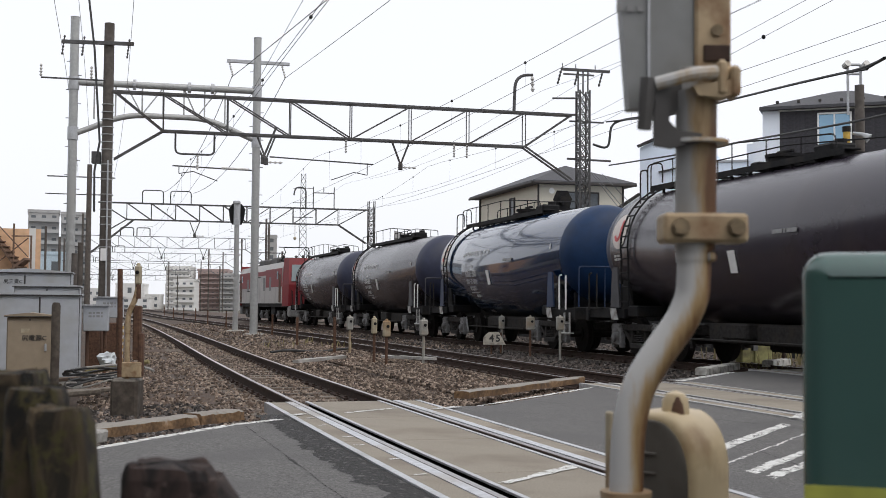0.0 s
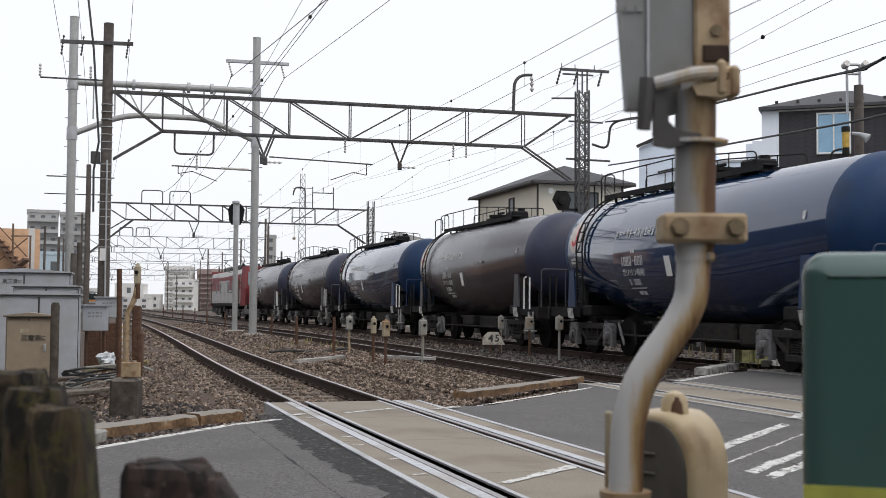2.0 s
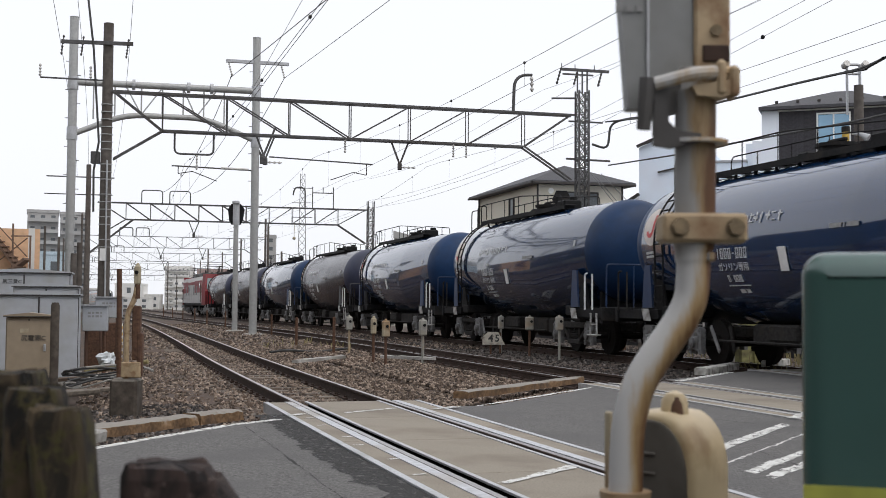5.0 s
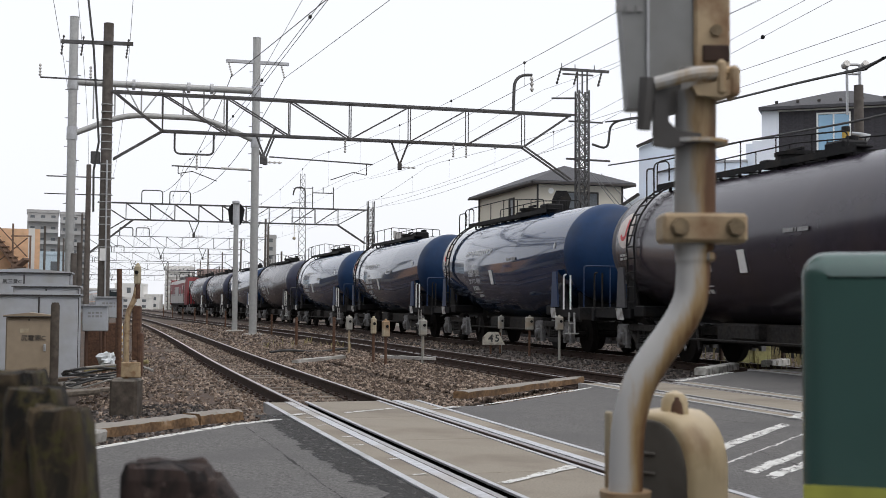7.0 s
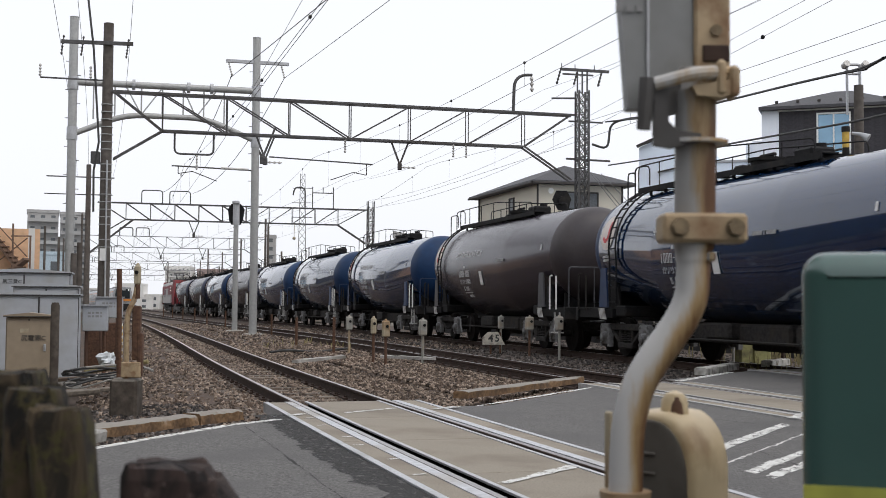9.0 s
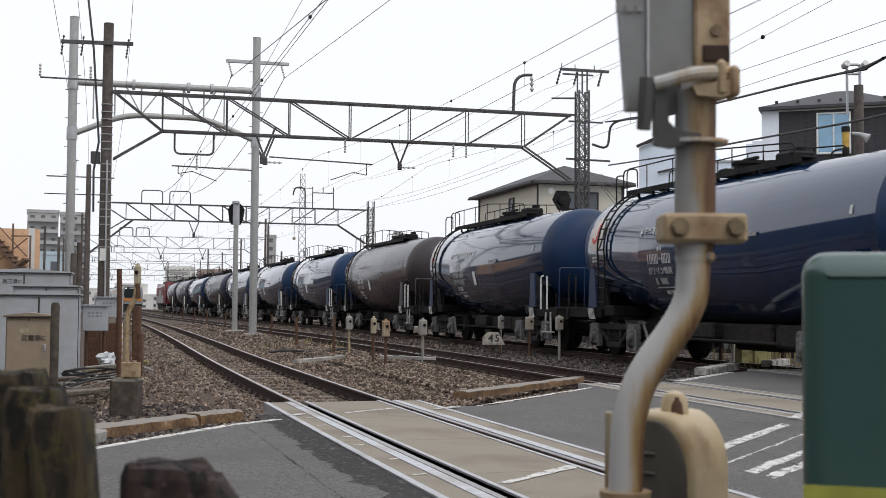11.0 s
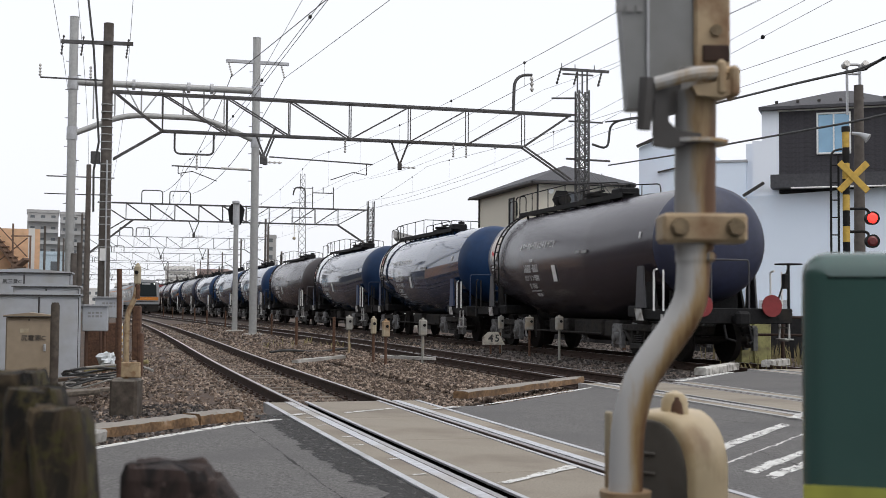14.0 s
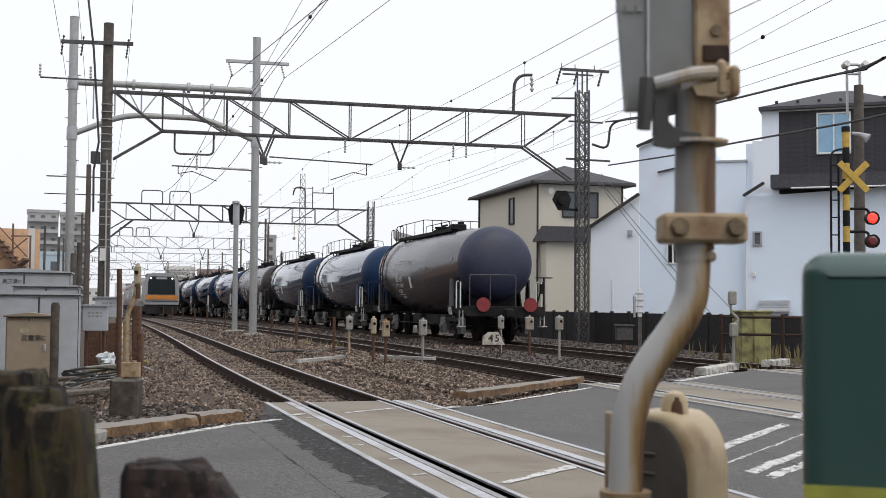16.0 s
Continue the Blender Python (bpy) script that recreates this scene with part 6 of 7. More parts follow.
part("dish", Shape().tube([HB @ Vector((0.6, -0.1, 6.9)), HB @ Vector((0.6, -0.22, 6.9))], [0.05, 0.15], 14), M["white"], hb, "small white dish")

# dark boundary fence
fence = thing("boundary_fence", "dark weathered panel fence along the railway boundary", "fence", kind="structure")
for k in range(34):
    s = 18 + k * 1.5
    p = place(s + 0.75, 18.4, -0.42)
    part("panel", Shape().box((0, 0, 0.65), (0.06, 1.46, 1.3), ch=0.01), M["fence"], fence, at=p)
    part("post", Shape().box((0, 0, 0.68), (0.11, 0.11, 1.36), ch=0.01), M["fence"], fence, at=place(s, 18.4, -0.42))
tagged(sheet("verge", 14, 90, 2, 19.0, 46, 3, lambda s, d: -0.38, M["earth"], "bare earth verge beyond the fence", "ground"), kind="structure")
fr = thing("track_fence", "low rusty pipe fence beside the far track", "fence")
rails = [Vector((6.04, 26.5, 0)), Vector((7.24, 26.0, 0)), Vector((8.4, 25.6, 0)), Vector((9.6, 25.2, 0))]
for a, b in zip(rails, rails[1:]):
    part("post", Shape().cyl(a + Vector((0, 0, -0.42)), a + Vector((0, 0, 0.96)), 0.04, 8), M["rail_web"], fr)
    for z in (0.52, 0.89):
        part("bar", Shape().cyl(a + Vector((0, 0, z)), b + Vector((0, 0, z)), 0.028, 8), M["rail_web"], fr)

# crossing warning mast
XM = spot(19.5, 13.44)
xm = thing("crossing_signal", "black and yellow striped crossing signal with two red lamps", "crossing signal")
for k in range(16):
    z = -0.3 + k * 0.29
    part("mast_band", Shape().cyl((XM.x, XM.y, z), (XM.x, XM.y, z + 0.29), 0.065, 14), M["yellow"] if k % 2 else M["black"], xm, smooth=True)
part("mast_cap", Shape().cyl((XM.x, XM.y, 4.34), (XM.x, XM.y, 4.44), 0.075, 12), M["black"], xm)
for a in (45, -45):
    part("cross_board", Shape().box((0, -0.1 - (0.02 if a > 0 else 0), 0), (0.74, 0.02, 0.12), ch=0.006), M["yellow"], xm, "yellow crossbuck board", at=pose(XM.x + 0.1, XM.y, 3.5) @ pose(0, 0, 0, 0, a, 0))
for z, lit in ((2.74, True), (2.32, False)):
    arm = part("lamp_arm", Shape().tube(bent([(XM.x, XM.y, z + 0.18), (XM.x + 0.36, XM.y - 0.1, z + 0.18), (XM.x + 0.4, XM.y - 0.1, z)], 0.02, 0.08), 0.025, 8), M["black"], xm)
    part("lamp_hood", Shape().tube([(XM.x + 0.42, XM.y - 0.05, z), (XM.x + 0.42, XM.y - 0.2, z)], [0.115, 0.125], 20), M["black"], arm, smooth=True)
    part("lamp_lens", Shape().tube([(XM.x + 0.41, XM.y - 0.2, z), (XM.x + 0.41, XM.y - 0.225, z)], [0.095, 0.06], 18), M["lamp_red"] if lit else M["lamp_off"], arm, "lit red lamp" if lit else "unlit red lamp")
lad = part("ladder", Shape().tube(bent([(XM.x - 0.28, XM.y, -0.3), (XM.x - 0.28, XM.y, 4.0), (XM.x - 0.08, XM.y, 4.02)], 0.02, 0.15), 0.02, 6).cyl((XM.x - 0.14, XM.y, -0.3), (XM.x - 0.14, XM.y, 3.9), 0.02, 6), M["black"], xm, "thin black ladder")
for k in range(12):
    part("rung", Shape().cyl((XM.x - 0.28, XM.y, 0.2 + 0.32 * k), (XM.x - 0.14, XM.y, 0.2 + 0.32 * k), 0.012, 6), M["black"], lad)
part("speaker", Shape().tube([(XM.x + 0.12, XM.y, 4.32), (XM.x + 0.25, XM.y - 0.1, 4.28), (XM.x + 0.36, XM.y - 0.16, 4.2)], [0.03, 0.04, 0.09], 12), M["cab_grey"], xm, "grey horn speaker", smooth=True)

# street pole with its cable frame
SP = spot(23.0, 16.08)
sp = thing("utility_pole", "grey concrete utility pole with a cable frame on top", "utility pole")
part("pole", Shape().tube([(SP.x, SP.y, -0.42), (SP.x, SP.y, 5.95)], [0.13, 0.1], 18), M["brown_pole"], sp, smooth=True)
part("cable_frame", Shape().tube(bent([(SP.x - 0.25, SP.y, 5.3), (SP.x - 0.25, SP.y, 6.4), (SP.x + 0.03, SP.y, 6.4), (SP.x + 0.03, SP.y, 5.3)], 0.03, 0.05), 0.03, 8).cyl((SP.x - 0.25, SP.y, 6.2), (SP.x + 0.03, SP.y, 6.2), 0.03, 8), M["galv"], sp)
for x in (-0.33, 0.08):
    part("insulator", Shape().cyl((SP.x + x, SP.y - 0.05, 6.35), (SP.x + x + 0.03, SP.y - 0.18, 6.4), 0.075, 14), M["porcelain"], sp)

# small trackside equipment on the far side
def lineside_post(name, label, category, s, d, z0, ztop, head, mat_head, mat_post, r=0.03, group=""):
    t = thing(name, label, category, group=group)
    p = spot(s, d, 0)
    part("post", Shape().cyl((p.x, p.y, z0), (p.x, p.y, ztop - head[2] * 0.5), r, 10), M[mat_post], t)
    hd = part("head", Shape().box((p.x, p.y, ztop - head[2] / 2), head, pose(0, 0, 0, 0, 0, 12), 0.025), M[mat_head], t)
    part("cap", Shape().ball((p.x, p.y, ztop + 0.01), 0.03, 8), M[mat_head], hd)
    part("lens", Shape().cyl((p.x + head[0] * 0.22, p.y - head[1] / 2 - 0.002, ztop - head[2] * 0.35), (p.x + head[0] * 0.22, p.y - head[1] / 2 - 0.018, ztop - head[2] * 0.35), 0.032, 12), M["black"], hd)
    part("foot", Shape().cyl((p.x, p.y, z0), (p.x, p.y, z0 + 0.03), r * 2.2, 10), M[mat_post], t)
    return t


DET = "grey obstacle detector head on a short post"
for s, d, top, hw, hh, mh, mp in ((30.06, 6.22, 0.80, 0.16, 0.34, "post_grey", "beige"), (25.11, 5.8, 0.82, 0.11, 0.34, "beige", "rust"), (23.93, 5.8, 0.78, 0.15, 0.33, "beige", "rust"),
                                  (24.29, 6.66, 0.80, 0.16, 0.33, "post_grey", "post_grey"), (30.85, 10.45, 0.82, 0.15, 0.34, "post_grey", "post_grey"),
                                  (28.55, 10.45, 0.83, 0.2, 0.33, "post_grey", "rust"), (26.45, 10.45, 0.86, 0.17, 0.32, "post_grey", "post_grey")):
    lineside_post("obstacle_detector", DET, "detector", s, d, -0.2, top, (hw, 0.14, hh), mh, mp, group="obstacle detectors")
for s, d, top in ((35.3, 5.67, 0.72), (30.4, 5.9, 0.78), (48.0, 6.6, 0.7), (62.0, 6.2, 0.75), (70.0, 6.0, 0.75), (78, 6.0, 0.8), (86, 5.9, 0.8), (94, 5.8, 0.8), (102, 5.7, 0.85)):
    t = thing("rusty_post", "short rusty steel post in the ballast", "post", group="rusty posts")
    p = spot(s, d, 0)
    part("upright", Shape().box((p.x, p.y, top / 2 - 0.15), (0.07, 0.05, top + 0.3), ch=0.005), M["rust"], t)
    part("foot", Shape().box((p.x, p.y, -0.2), (0.13, 0.12, 0.2), ch=0.01), M["rust"], t)

sgn = thing("distance_sign", "white trapezoid sign board reading 45 beside the far track", "sign")
SG = pose(1.37, 32.0, 0.2, 0, 0, 4)
brd = part("board", Shape().prism([(-0.29, 0), (0.3, 0), (0.12, 0.33), (-0.15, 0.33), (-0.29, 0.19)], SG @ pose(-0.03, 0, -0.12, 90, 0, 0), 0.03), M["sign_board"], sgn)
letters("45", 0.26, SG @ pose(-0.02, -0.036, 0.04, 90, 0, 0), "numerals", M["ink"], brd, spacing=1.3, bold=0.006)
part("stake", Shape().cyl(SG @ Vector((-0.1, 0.04, -0.6)), SG @ Vector((-0.1, 0.04, 0.2)), 0.025, 8).cyl(SG @ Vector((0.15, 0.04, -0.6)), SG @ Vector((0.15, 0.04, 0.2)), 0.025, 8), M["rust"], sgn)

lp = thing("obstacle_detector", "two grey detector heads on a bent post", "detector")
p = spot(23.5, 13.3)
part("post", Shape().tube(bent([(p.x, p.y, -0.3), (p.x, p.y, 0.7), (p.x + 0.12, p.y, 0.85), (p.x - 0.05, p.y, 1.0), (p.x - 0.05, p.y, 1.3)], 0.03, 0.05), 0.03, 8), M["post_grey"], lp)
part("head", Shape().box((p.x - 0.02, p.y, 1.3), (0.17, 0.15, 0.3), ch=0.03), M["post_grey"], lp)
part("head", Shape().box((p.x, p.y - 0.06, 0.62), (0.17, 0.15, 0.3), ch=0.03), M["post_grey"], lp)
ob = thing("equipment_box", "weathered olive yellow steel equipment box by the crossing", "equipment box")
part("body", Shape().box((6.98, 27.6, 0.4), (0.7, 0.55, 1.2), pose(0, 0, 0, 0, 0, 8), 0.02), M["olive"], ob)
part("lid", Shape().box((6.98, 27.58, 1.01), (0.8, 0.62, 0.05), pose(0, 0, 0, 0, 0, 8), 0.015), M["olive"], ob)
part("rib", Shape().box((6.98, 27.3, 0.4), (0.04, 0.05, 1.1), pose(0, 0, 0, 0, 0, 8), 0.005), M["olive"], ob)
tl = thing("marker_post", "white multi-band marker post on a dark stem", "marker post")
p = spot(29.0, 13.6)
part("stem", Shape().box((p.x, p.y, 0.25), (0.09, 0.06, 1.2)), M["brown_pole"], tl)
part("board", Shape().box((p.x, p.y, 1.2), (0.11, 0.08, 0.72), ch=0.01), M["white"], tl)
for k in range(4):
    part("clamp", Shape().box((p.x - 0.02, p.y, 0.95 + 0.16 * k), (0.2, 0.11, 0.03)), M["galv"], tl)
part("cable_box", Shape().box((p.x - 0.14, p.y, 1.1), (0.06, 0.1, 0.55), ch=0.015), M["galv"], tl)
gb = thing("junction_box", "small grey junction box on legs in the ballast", "junction box")
part("body", Shape().box((5.62, 37.8, 0.28), (0.5, 0.35, 0.45), ch=0.02).box((5.62, 37.78, 0.52), (0.58, 0.42, 0.05), ch=0.01), M["truss"], gb)
part("leg", Shape().box((5.62, 37.8, -0.15), (0.1, 0.1, 0.4)), M["rust"], gb)
p = spot(26.5, 12.9)
sb = thing("striped_guard", "short black and yellow striped guard pole leaning by a post", "guard pole")
for k in range(7):
    a = Vector((p.x - 0.05 + 0.02 * k, p.y, 0.45 - 0.085 * k))
    part("band", Shape().cyl(a, a + Vector((0.02, 0, -0.085)), 0.04, 10), M["yellow"] if k % 2 else M["black"], sb)
lineside_post("obstacle_detector", DET, "detector", 26.4, 13.1, -0.2, 0.75, (0.13, 0.14, 0.32), "post_grey", "white", group="obstacle detectors")


# ---- kerb stones ----
def kerb(name, s0, d0, s1, d1, w, h, label, material, seed):
    a, b = spot(s0, d0), spot(s1, d1)
    n = 22
    side = (b - a).normalized().cross(Vector((0, 0, 1)))
    sh = Shape()
    prof = [(-0.5, -0.25), (-0.5, 0.82), (-0.38, 1.0), (0.36, 1.0), (0.5, 0.8), (0.5, -0.25)]
    pts = []
    for i in range(n + 1):
        for j, (x, z) in enumerate(prof):
            e = 0.02 * noise.noise((i * 0.3, j * 2.0, seed)) + 0.007 * noise.noise((i * 1.3, j * 3.1, seed + 4))
            pts.append(a.lerp(b, i / n) + side * (x * w + e) + Vector((0, 0, z * h - 0.01 + 0.7 * e)))
    m = len(prof)
    sh.add(pts, [(i * m + k, i * m + (k + 1) % m, (i + 1) * m + (k + 1) % m, (i + 1) * m + k) for i in range(n) for k in range(m)] + [tuple(range(m))[::-1], tuple(n * m + k for k in range(m))])
    return tagged(part(name, sh, material, smooth=True, angle=0.6), label, "kerb stone", group="kerb stones")


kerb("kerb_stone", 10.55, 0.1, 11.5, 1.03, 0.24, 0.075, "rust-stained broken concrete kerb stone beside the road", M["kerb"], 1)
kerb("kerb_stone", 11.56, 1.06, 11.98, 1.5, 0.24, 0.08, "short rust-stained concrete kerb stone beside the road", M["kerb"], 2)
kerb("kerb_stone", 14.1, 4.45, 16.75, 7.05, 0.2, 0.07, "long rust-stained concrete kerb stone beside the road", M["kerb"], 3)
kerb("kerb_stone", 18.4, 9.9, 20.1, 11.45, 0.2, 0.1, "whitewashed worn kerb stone by the far track", M["whitewash"], 4)
kerb("kerb_stone", 20.9, 12.6, 21.6, 13.4, 0.22, 0.1, "whitewashed broken stone by the far track", M["whitewash"], 5)
kerb("kerb_stone", 10.0, 0.02, 10.35, 0.22, 0.16, 0.07, "pale chipped stone at the road edge", M["concrete"], 6)
kerb("cable_trough", 10.6, -0.25, 14.2, -0.35, 0.24, 0.02, "concrete cable trough lid strip", M["concrete"], 7)
for s0, d0, s1, d1 in ((23.1, 3.85, 25.26, 5.19), (25.16, 6.0, 24.1, 6.85)):
    kerb("timber_plank", s0, d0, s1, d1, 0.12, 0.05, "grey weathered plank lying in the ballast", M["concrete"], s0)
tagged(part("black_hose", Shape().tube([spot(30 + 0.2 * k, 4.25 + 0.28 * k, -0.08 + 0.03 * math.sin(k)) for k in range(9)], 0.03, 8), M["wire"], smooth=True), "black cable lying in the ballast", "cable")


# ---- cabinets by the near track ----
def cabinet(label, m, w, d, h, material, peak=0.05, doors=2, text=None, tsize=0.1, tx=0.0, tz=None, over=0.03):
    c = thing("relay_cabinet", label, "relay cabinet", at=m)
    part("body", Shape().box((0, d / 2, h / 2), (w, d, h), ch=0.012), material, c)
    for k in range(doors):
        dw = w / doors
        x = -w / 2 + dw * (k + 0.5)
        dr = part("door", Shape().box((x, -0.012, h / 2 - 0.01), (dw - 0.025, 0.024, h - 0.08), ch=0.008), material, c)
        part("handle", Shape().box((x + (dw / 2 - 0.09) * (1 if k == 0 else -1), -0.035, h * 0.6), (0.03, 0.03, 0.1), ch=0.006), M["galv"], dr)
        part("notice", Shape().box((x - dw * 0.1, -0.027, h * 0.82), (0.11, 0.004, 0.06)), M["beige"] if doors == 1 else M["cab_grey"], dr)
    part("roof", Shape().prism([(-w / 2 - over, 0), (w / 2 + over, 0), (w / 2 + over, 0.025), (0, 0.025 + peak), (-w / 2 - over, 0.025)], pose(0, d + over, h, 90, 0, 0), d + 2 * over + 0.03), material, c)
    part("drip_edge", Shape().box((0, -0.055, h + 0.004), (w + 2 * over, 0.012, 0.012)), M["trim"], c, "dark roof edge")
    part("door_seam", Shape().box((0, -0.006, h / 2), (0.02, 0.02, h - 0.06)), M["trim"], c, "dark gap between the doors")
    part("corner_gap", Shape().box((w / 2 - 0.008, -0.006, h / 2), (0.012, 0.02, h - 0.06)), M["trim"], c, "dark gap at the door edge")
    part("plinth", Shape().box((0, d / 2, -0.14), (w + 0.1, d + 0.1, 0.3), ch=0.02), M["concrete"], c)
    if text:
        letters(text, tsize, pose(tx, -0.03, tz, 90, 0, 0), "lettering", M["ink"], c)
    return c


TAN = cabinet("tan steel relay cabinet with black lettering", pose(-5.64, 16.68, -0.15, 0, 0, 14), 0.6, 0.45, 1.04, M["cab_tan"], 0.035, 1, "尻電源C", 0.088, 0.06, 0.75)
cabinet("light grey steel relay cabinet with double doors", pose(-6.28, 19.0, -0.1, 0, 0, 14), 1.2, 0.7, 1.3, M["cab_grey"], 0.05, 2)
cabinet("light grey steel relay cabinet behind the others", pose(-6.66, 20.5, -0.1, 0, 0, 14), 1.05, 0.7, 1.45, M["cab_grey"], 0.05, 2)
cabinet("tall light grey relay cabinet with black lettering", pose(-7.55, 22.0, -0.1, 0, 0, 14), 1.6, 0.8, 1.72, M["cab_grey"], 0.06, 2, "尻三貨C", 0.088, -0.2, 1.56)
for x, y, z, w, h, lab in ((-6.03, 21.2, 0.82, 0.42, 0.44, "small grey terminal box with faint lettering"), (-6.34, 23.2, 1.0, 0.5, 0.38, "small pale terminal box on posts")):
    t = thing("terminal_box", lab, "terminal box", at=pose(x, y, z, 0, 0, 10), group="terminal boxes")
    part("body", Shape().box((0, 0.1, 0), (w, 0.22, h), ch=0.012), M["cab_grey"], t)
    part("lid", Shape().box((0, 0.08, h / 2 + 0.012), (w + 0.04, 0.28, 0.02)), M["galv"], t)
    for k in range(2):
        bars([0.05, 0.04, 0.06, 0.03], 0.035, 0.02, pose(0, -0.013, h * 0.22 - 0.06 * k, 90, 0, 0), M["grey_bar"], t, "lettering")
    for e in (-0.15, 0.15):
        part("leg", Shape().cyl((e, 0.12, -h / 2), (e, 0.12, -z - 0.3), 0.03, 8), M["rust"], t)
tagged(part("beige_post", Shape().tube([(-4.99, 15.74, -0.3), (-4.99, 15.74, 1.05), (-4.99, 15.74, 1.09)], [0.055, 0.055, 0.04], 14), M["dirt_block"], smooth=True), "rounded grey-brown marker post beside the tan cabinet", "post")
tagged(part("rusty_pipe", Shape().cyl((-4.33, 16.44, -0.3), (-4.36, 16.44, 1.55), 0.035, 12), M["rust"], smooth=True), "dark rusty steel pipe post", "post")
for x, y, h in ((-7.42, 24.5, 2.08), (-7.9, 26.5, 2.4)):
    tagged(part("old_post", Shape().cyl((x, y, -0.3), (x, y, h), 0.06, 12), M["brown_pole"], smooth=True), "old dark concrete stub post behind the cabinets", "post")
det = thing("detector_post", "beige bent pipe post with a detector head on a concrete block", "detector")
part("pipe", Shape().tube(bent([(-3.6, 13.95, -0.05), (-3.6, 13.95, 0.98), (-3.51, 13.95, 1.14), (-3.49, 13.95, 1.3)], 0.03, 0.1), 0.03, 12), M["tan_steel"], det, smooth=True)
part("neck", Shape().cyl((-3.49, 13.95, 1.14), (-3.49, 13.95, 1.34), 0.032, 12), M["rust"], det)
hd = part("head", Shape().box((-3.49, 13.95, 1.41), (0.07, 0.08, 0.22), ch=0.015), M["beige"], det)
part("head_cap", Shape().ball((-3.49, 13.95, 1.525), 0.025, 8), M["beige"], hd)
part("lens", Shape().cyl((-3.49, 13.905, 1.44), (-3.49, 13.89, 1.44), 0.022, 12), M["black"], hd)
part("hinge_box", Shape().box((-3.5, 14.0, 0.75), (0.09, 0.1, 0.62), ch=0.015).box((-3.45, 13.98, 0.5), (0.06, 0.1, 0.5), ch=0.015), M["rust"], det, "rusty hinge box")
part("base_plate", Shape().box((-3.54, 13.95, 0.33), (0.22, 0.1, 0.18), ch=0.01), M["tan_steel"], det)
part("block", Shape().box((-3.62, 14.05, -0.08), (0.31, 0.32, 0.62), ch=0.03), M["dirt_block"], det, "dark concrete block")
st = thing("striped_guard", "yellow and black striped guard sleeve on a stay", "guard pole")
for k in range(12):
    part("band", Shape().cyl((-6.05, 23.0, 0.72 - 0.06 * k), (-6.05, 23.0, 0.66 - 0.06 * k), 0.035, 10), M["yellow"] if k % 2 else M["white"], st)
# litter of hoses, planks and bags behind the block
for k in range(9):
    a = 0.35 + 0.14 * k
    pts = [(-4.75 + 0.5 * math.cos(t + k) * (0.7 + 0.1 * k) * 0.8, 16.6 + 0.35 * math.sin(t * 1.3 + k * 2) + 0.12 * k, -0.02 + 0.05 * math.sin(t * 2 + k) + 0.02 * k) for t in np.linspace(0, 4.2, 16)]
    tagged(part("old_hose", Shape().tube(pts, 0.013 + 0.003 * (k % 3), 7), M["wire"] if k % 4 else M["concrete"], smooth=True), "tangled old cable on the ground", "cable", group="tangled cables")
for k, (x, y, rz, l) in enumerate(((-4.9, 15.9, 70, 0.9), (-4.7, 16.2, 60, 1.1), (-4.95, 15.3, 78, 1.0), (-4.55, 15.0, 66, 0.7), (-5.1, 17.8, 72, 1.2))):
    tagged(part("old_plank", Shape().box((0, 0, 0.02), (0.12, l, 0.05), ch=0.008), M["sleeper"], at=pose(x, y, -0.13 + 0.03 * k, 4, 3, -rz)), "weathered plank lying on the ground", "plank", group="loose planks")
tagged(part("bamboo_pole", Shape().tube([(-5.3, 18.2, 0.06), (-4.7, 18.0, 0.16), (-4.3, 17.9, 0.24)], 0.03, 8), M["weed"]), "green-brown pole lying aslant", "pole")
sh = Shape()
sh.ball((0, 0, 0), 0.17, 18)
sh.v = [Vector((-5.0, 18.3, 0.24)) + Vector((q[0], q[1], q[2] * 0.8)) * (0.8 + 0.5 * noise.noise(Vector(q) * 9) + 0.2 * noise.noise(Vector(q) * 22)) for q in sh.v]
tagged(part("plastic_bag", sh, M["plastic"]), "crumpled pale plastic bag on a heap", "bag")
# dark panel added to fill the dark area behind the terminal boxes
tagged(part("dark_screen", Shape().box((-6.75, 24.2, 0.25), (0.6, 0.1, 0.9), pose(0, 0, 0, 0, 0, 14), 0.02), M["rust"]), "dark rust-coloured panel filling the area behind the terminal boxes", "plate")

# weeds
wd = random.Random(4)
for s, d, n, sp, h, mm in ((11.9, -0.35, 90, 0.4, 0.2, "weed"), (36, 6.2, 40, 1.2, 0.25, "weed"), (24.5, 15.6, 220, 1.6, 0.4, "weed"), (21.2, 12.4, 60, 0.5, 0.2, "weed"), (15.3, -0.8, 80, 0.4, 0.25, "weed")):
    sh = Shape()
    for _ in range(n):
        p = spot(s + wd.gauss(0, sp), d + wd.gauss(0, sp * 0.5), -0.2)
        q = p + Vector((wd.gauss(0, 0.08), wd.gauss(0, 0.08), h * wd.uniform(0.6, 1.4)))
        side = Vector((0.012, 0.004, 0))
        mid = p.lerp(q, 0.6) + Vector((0, 0, 0.02))
        sh.add([p - side, p + side, mid + side * 0.8, mid - side * 0.8, q], [(0, 1, 2, 3), (3, 2, 4)])
    tagged(part("weeds", sh, M[mm]), "dry weeds growing in the gravel", "weeds", kind="stuff")


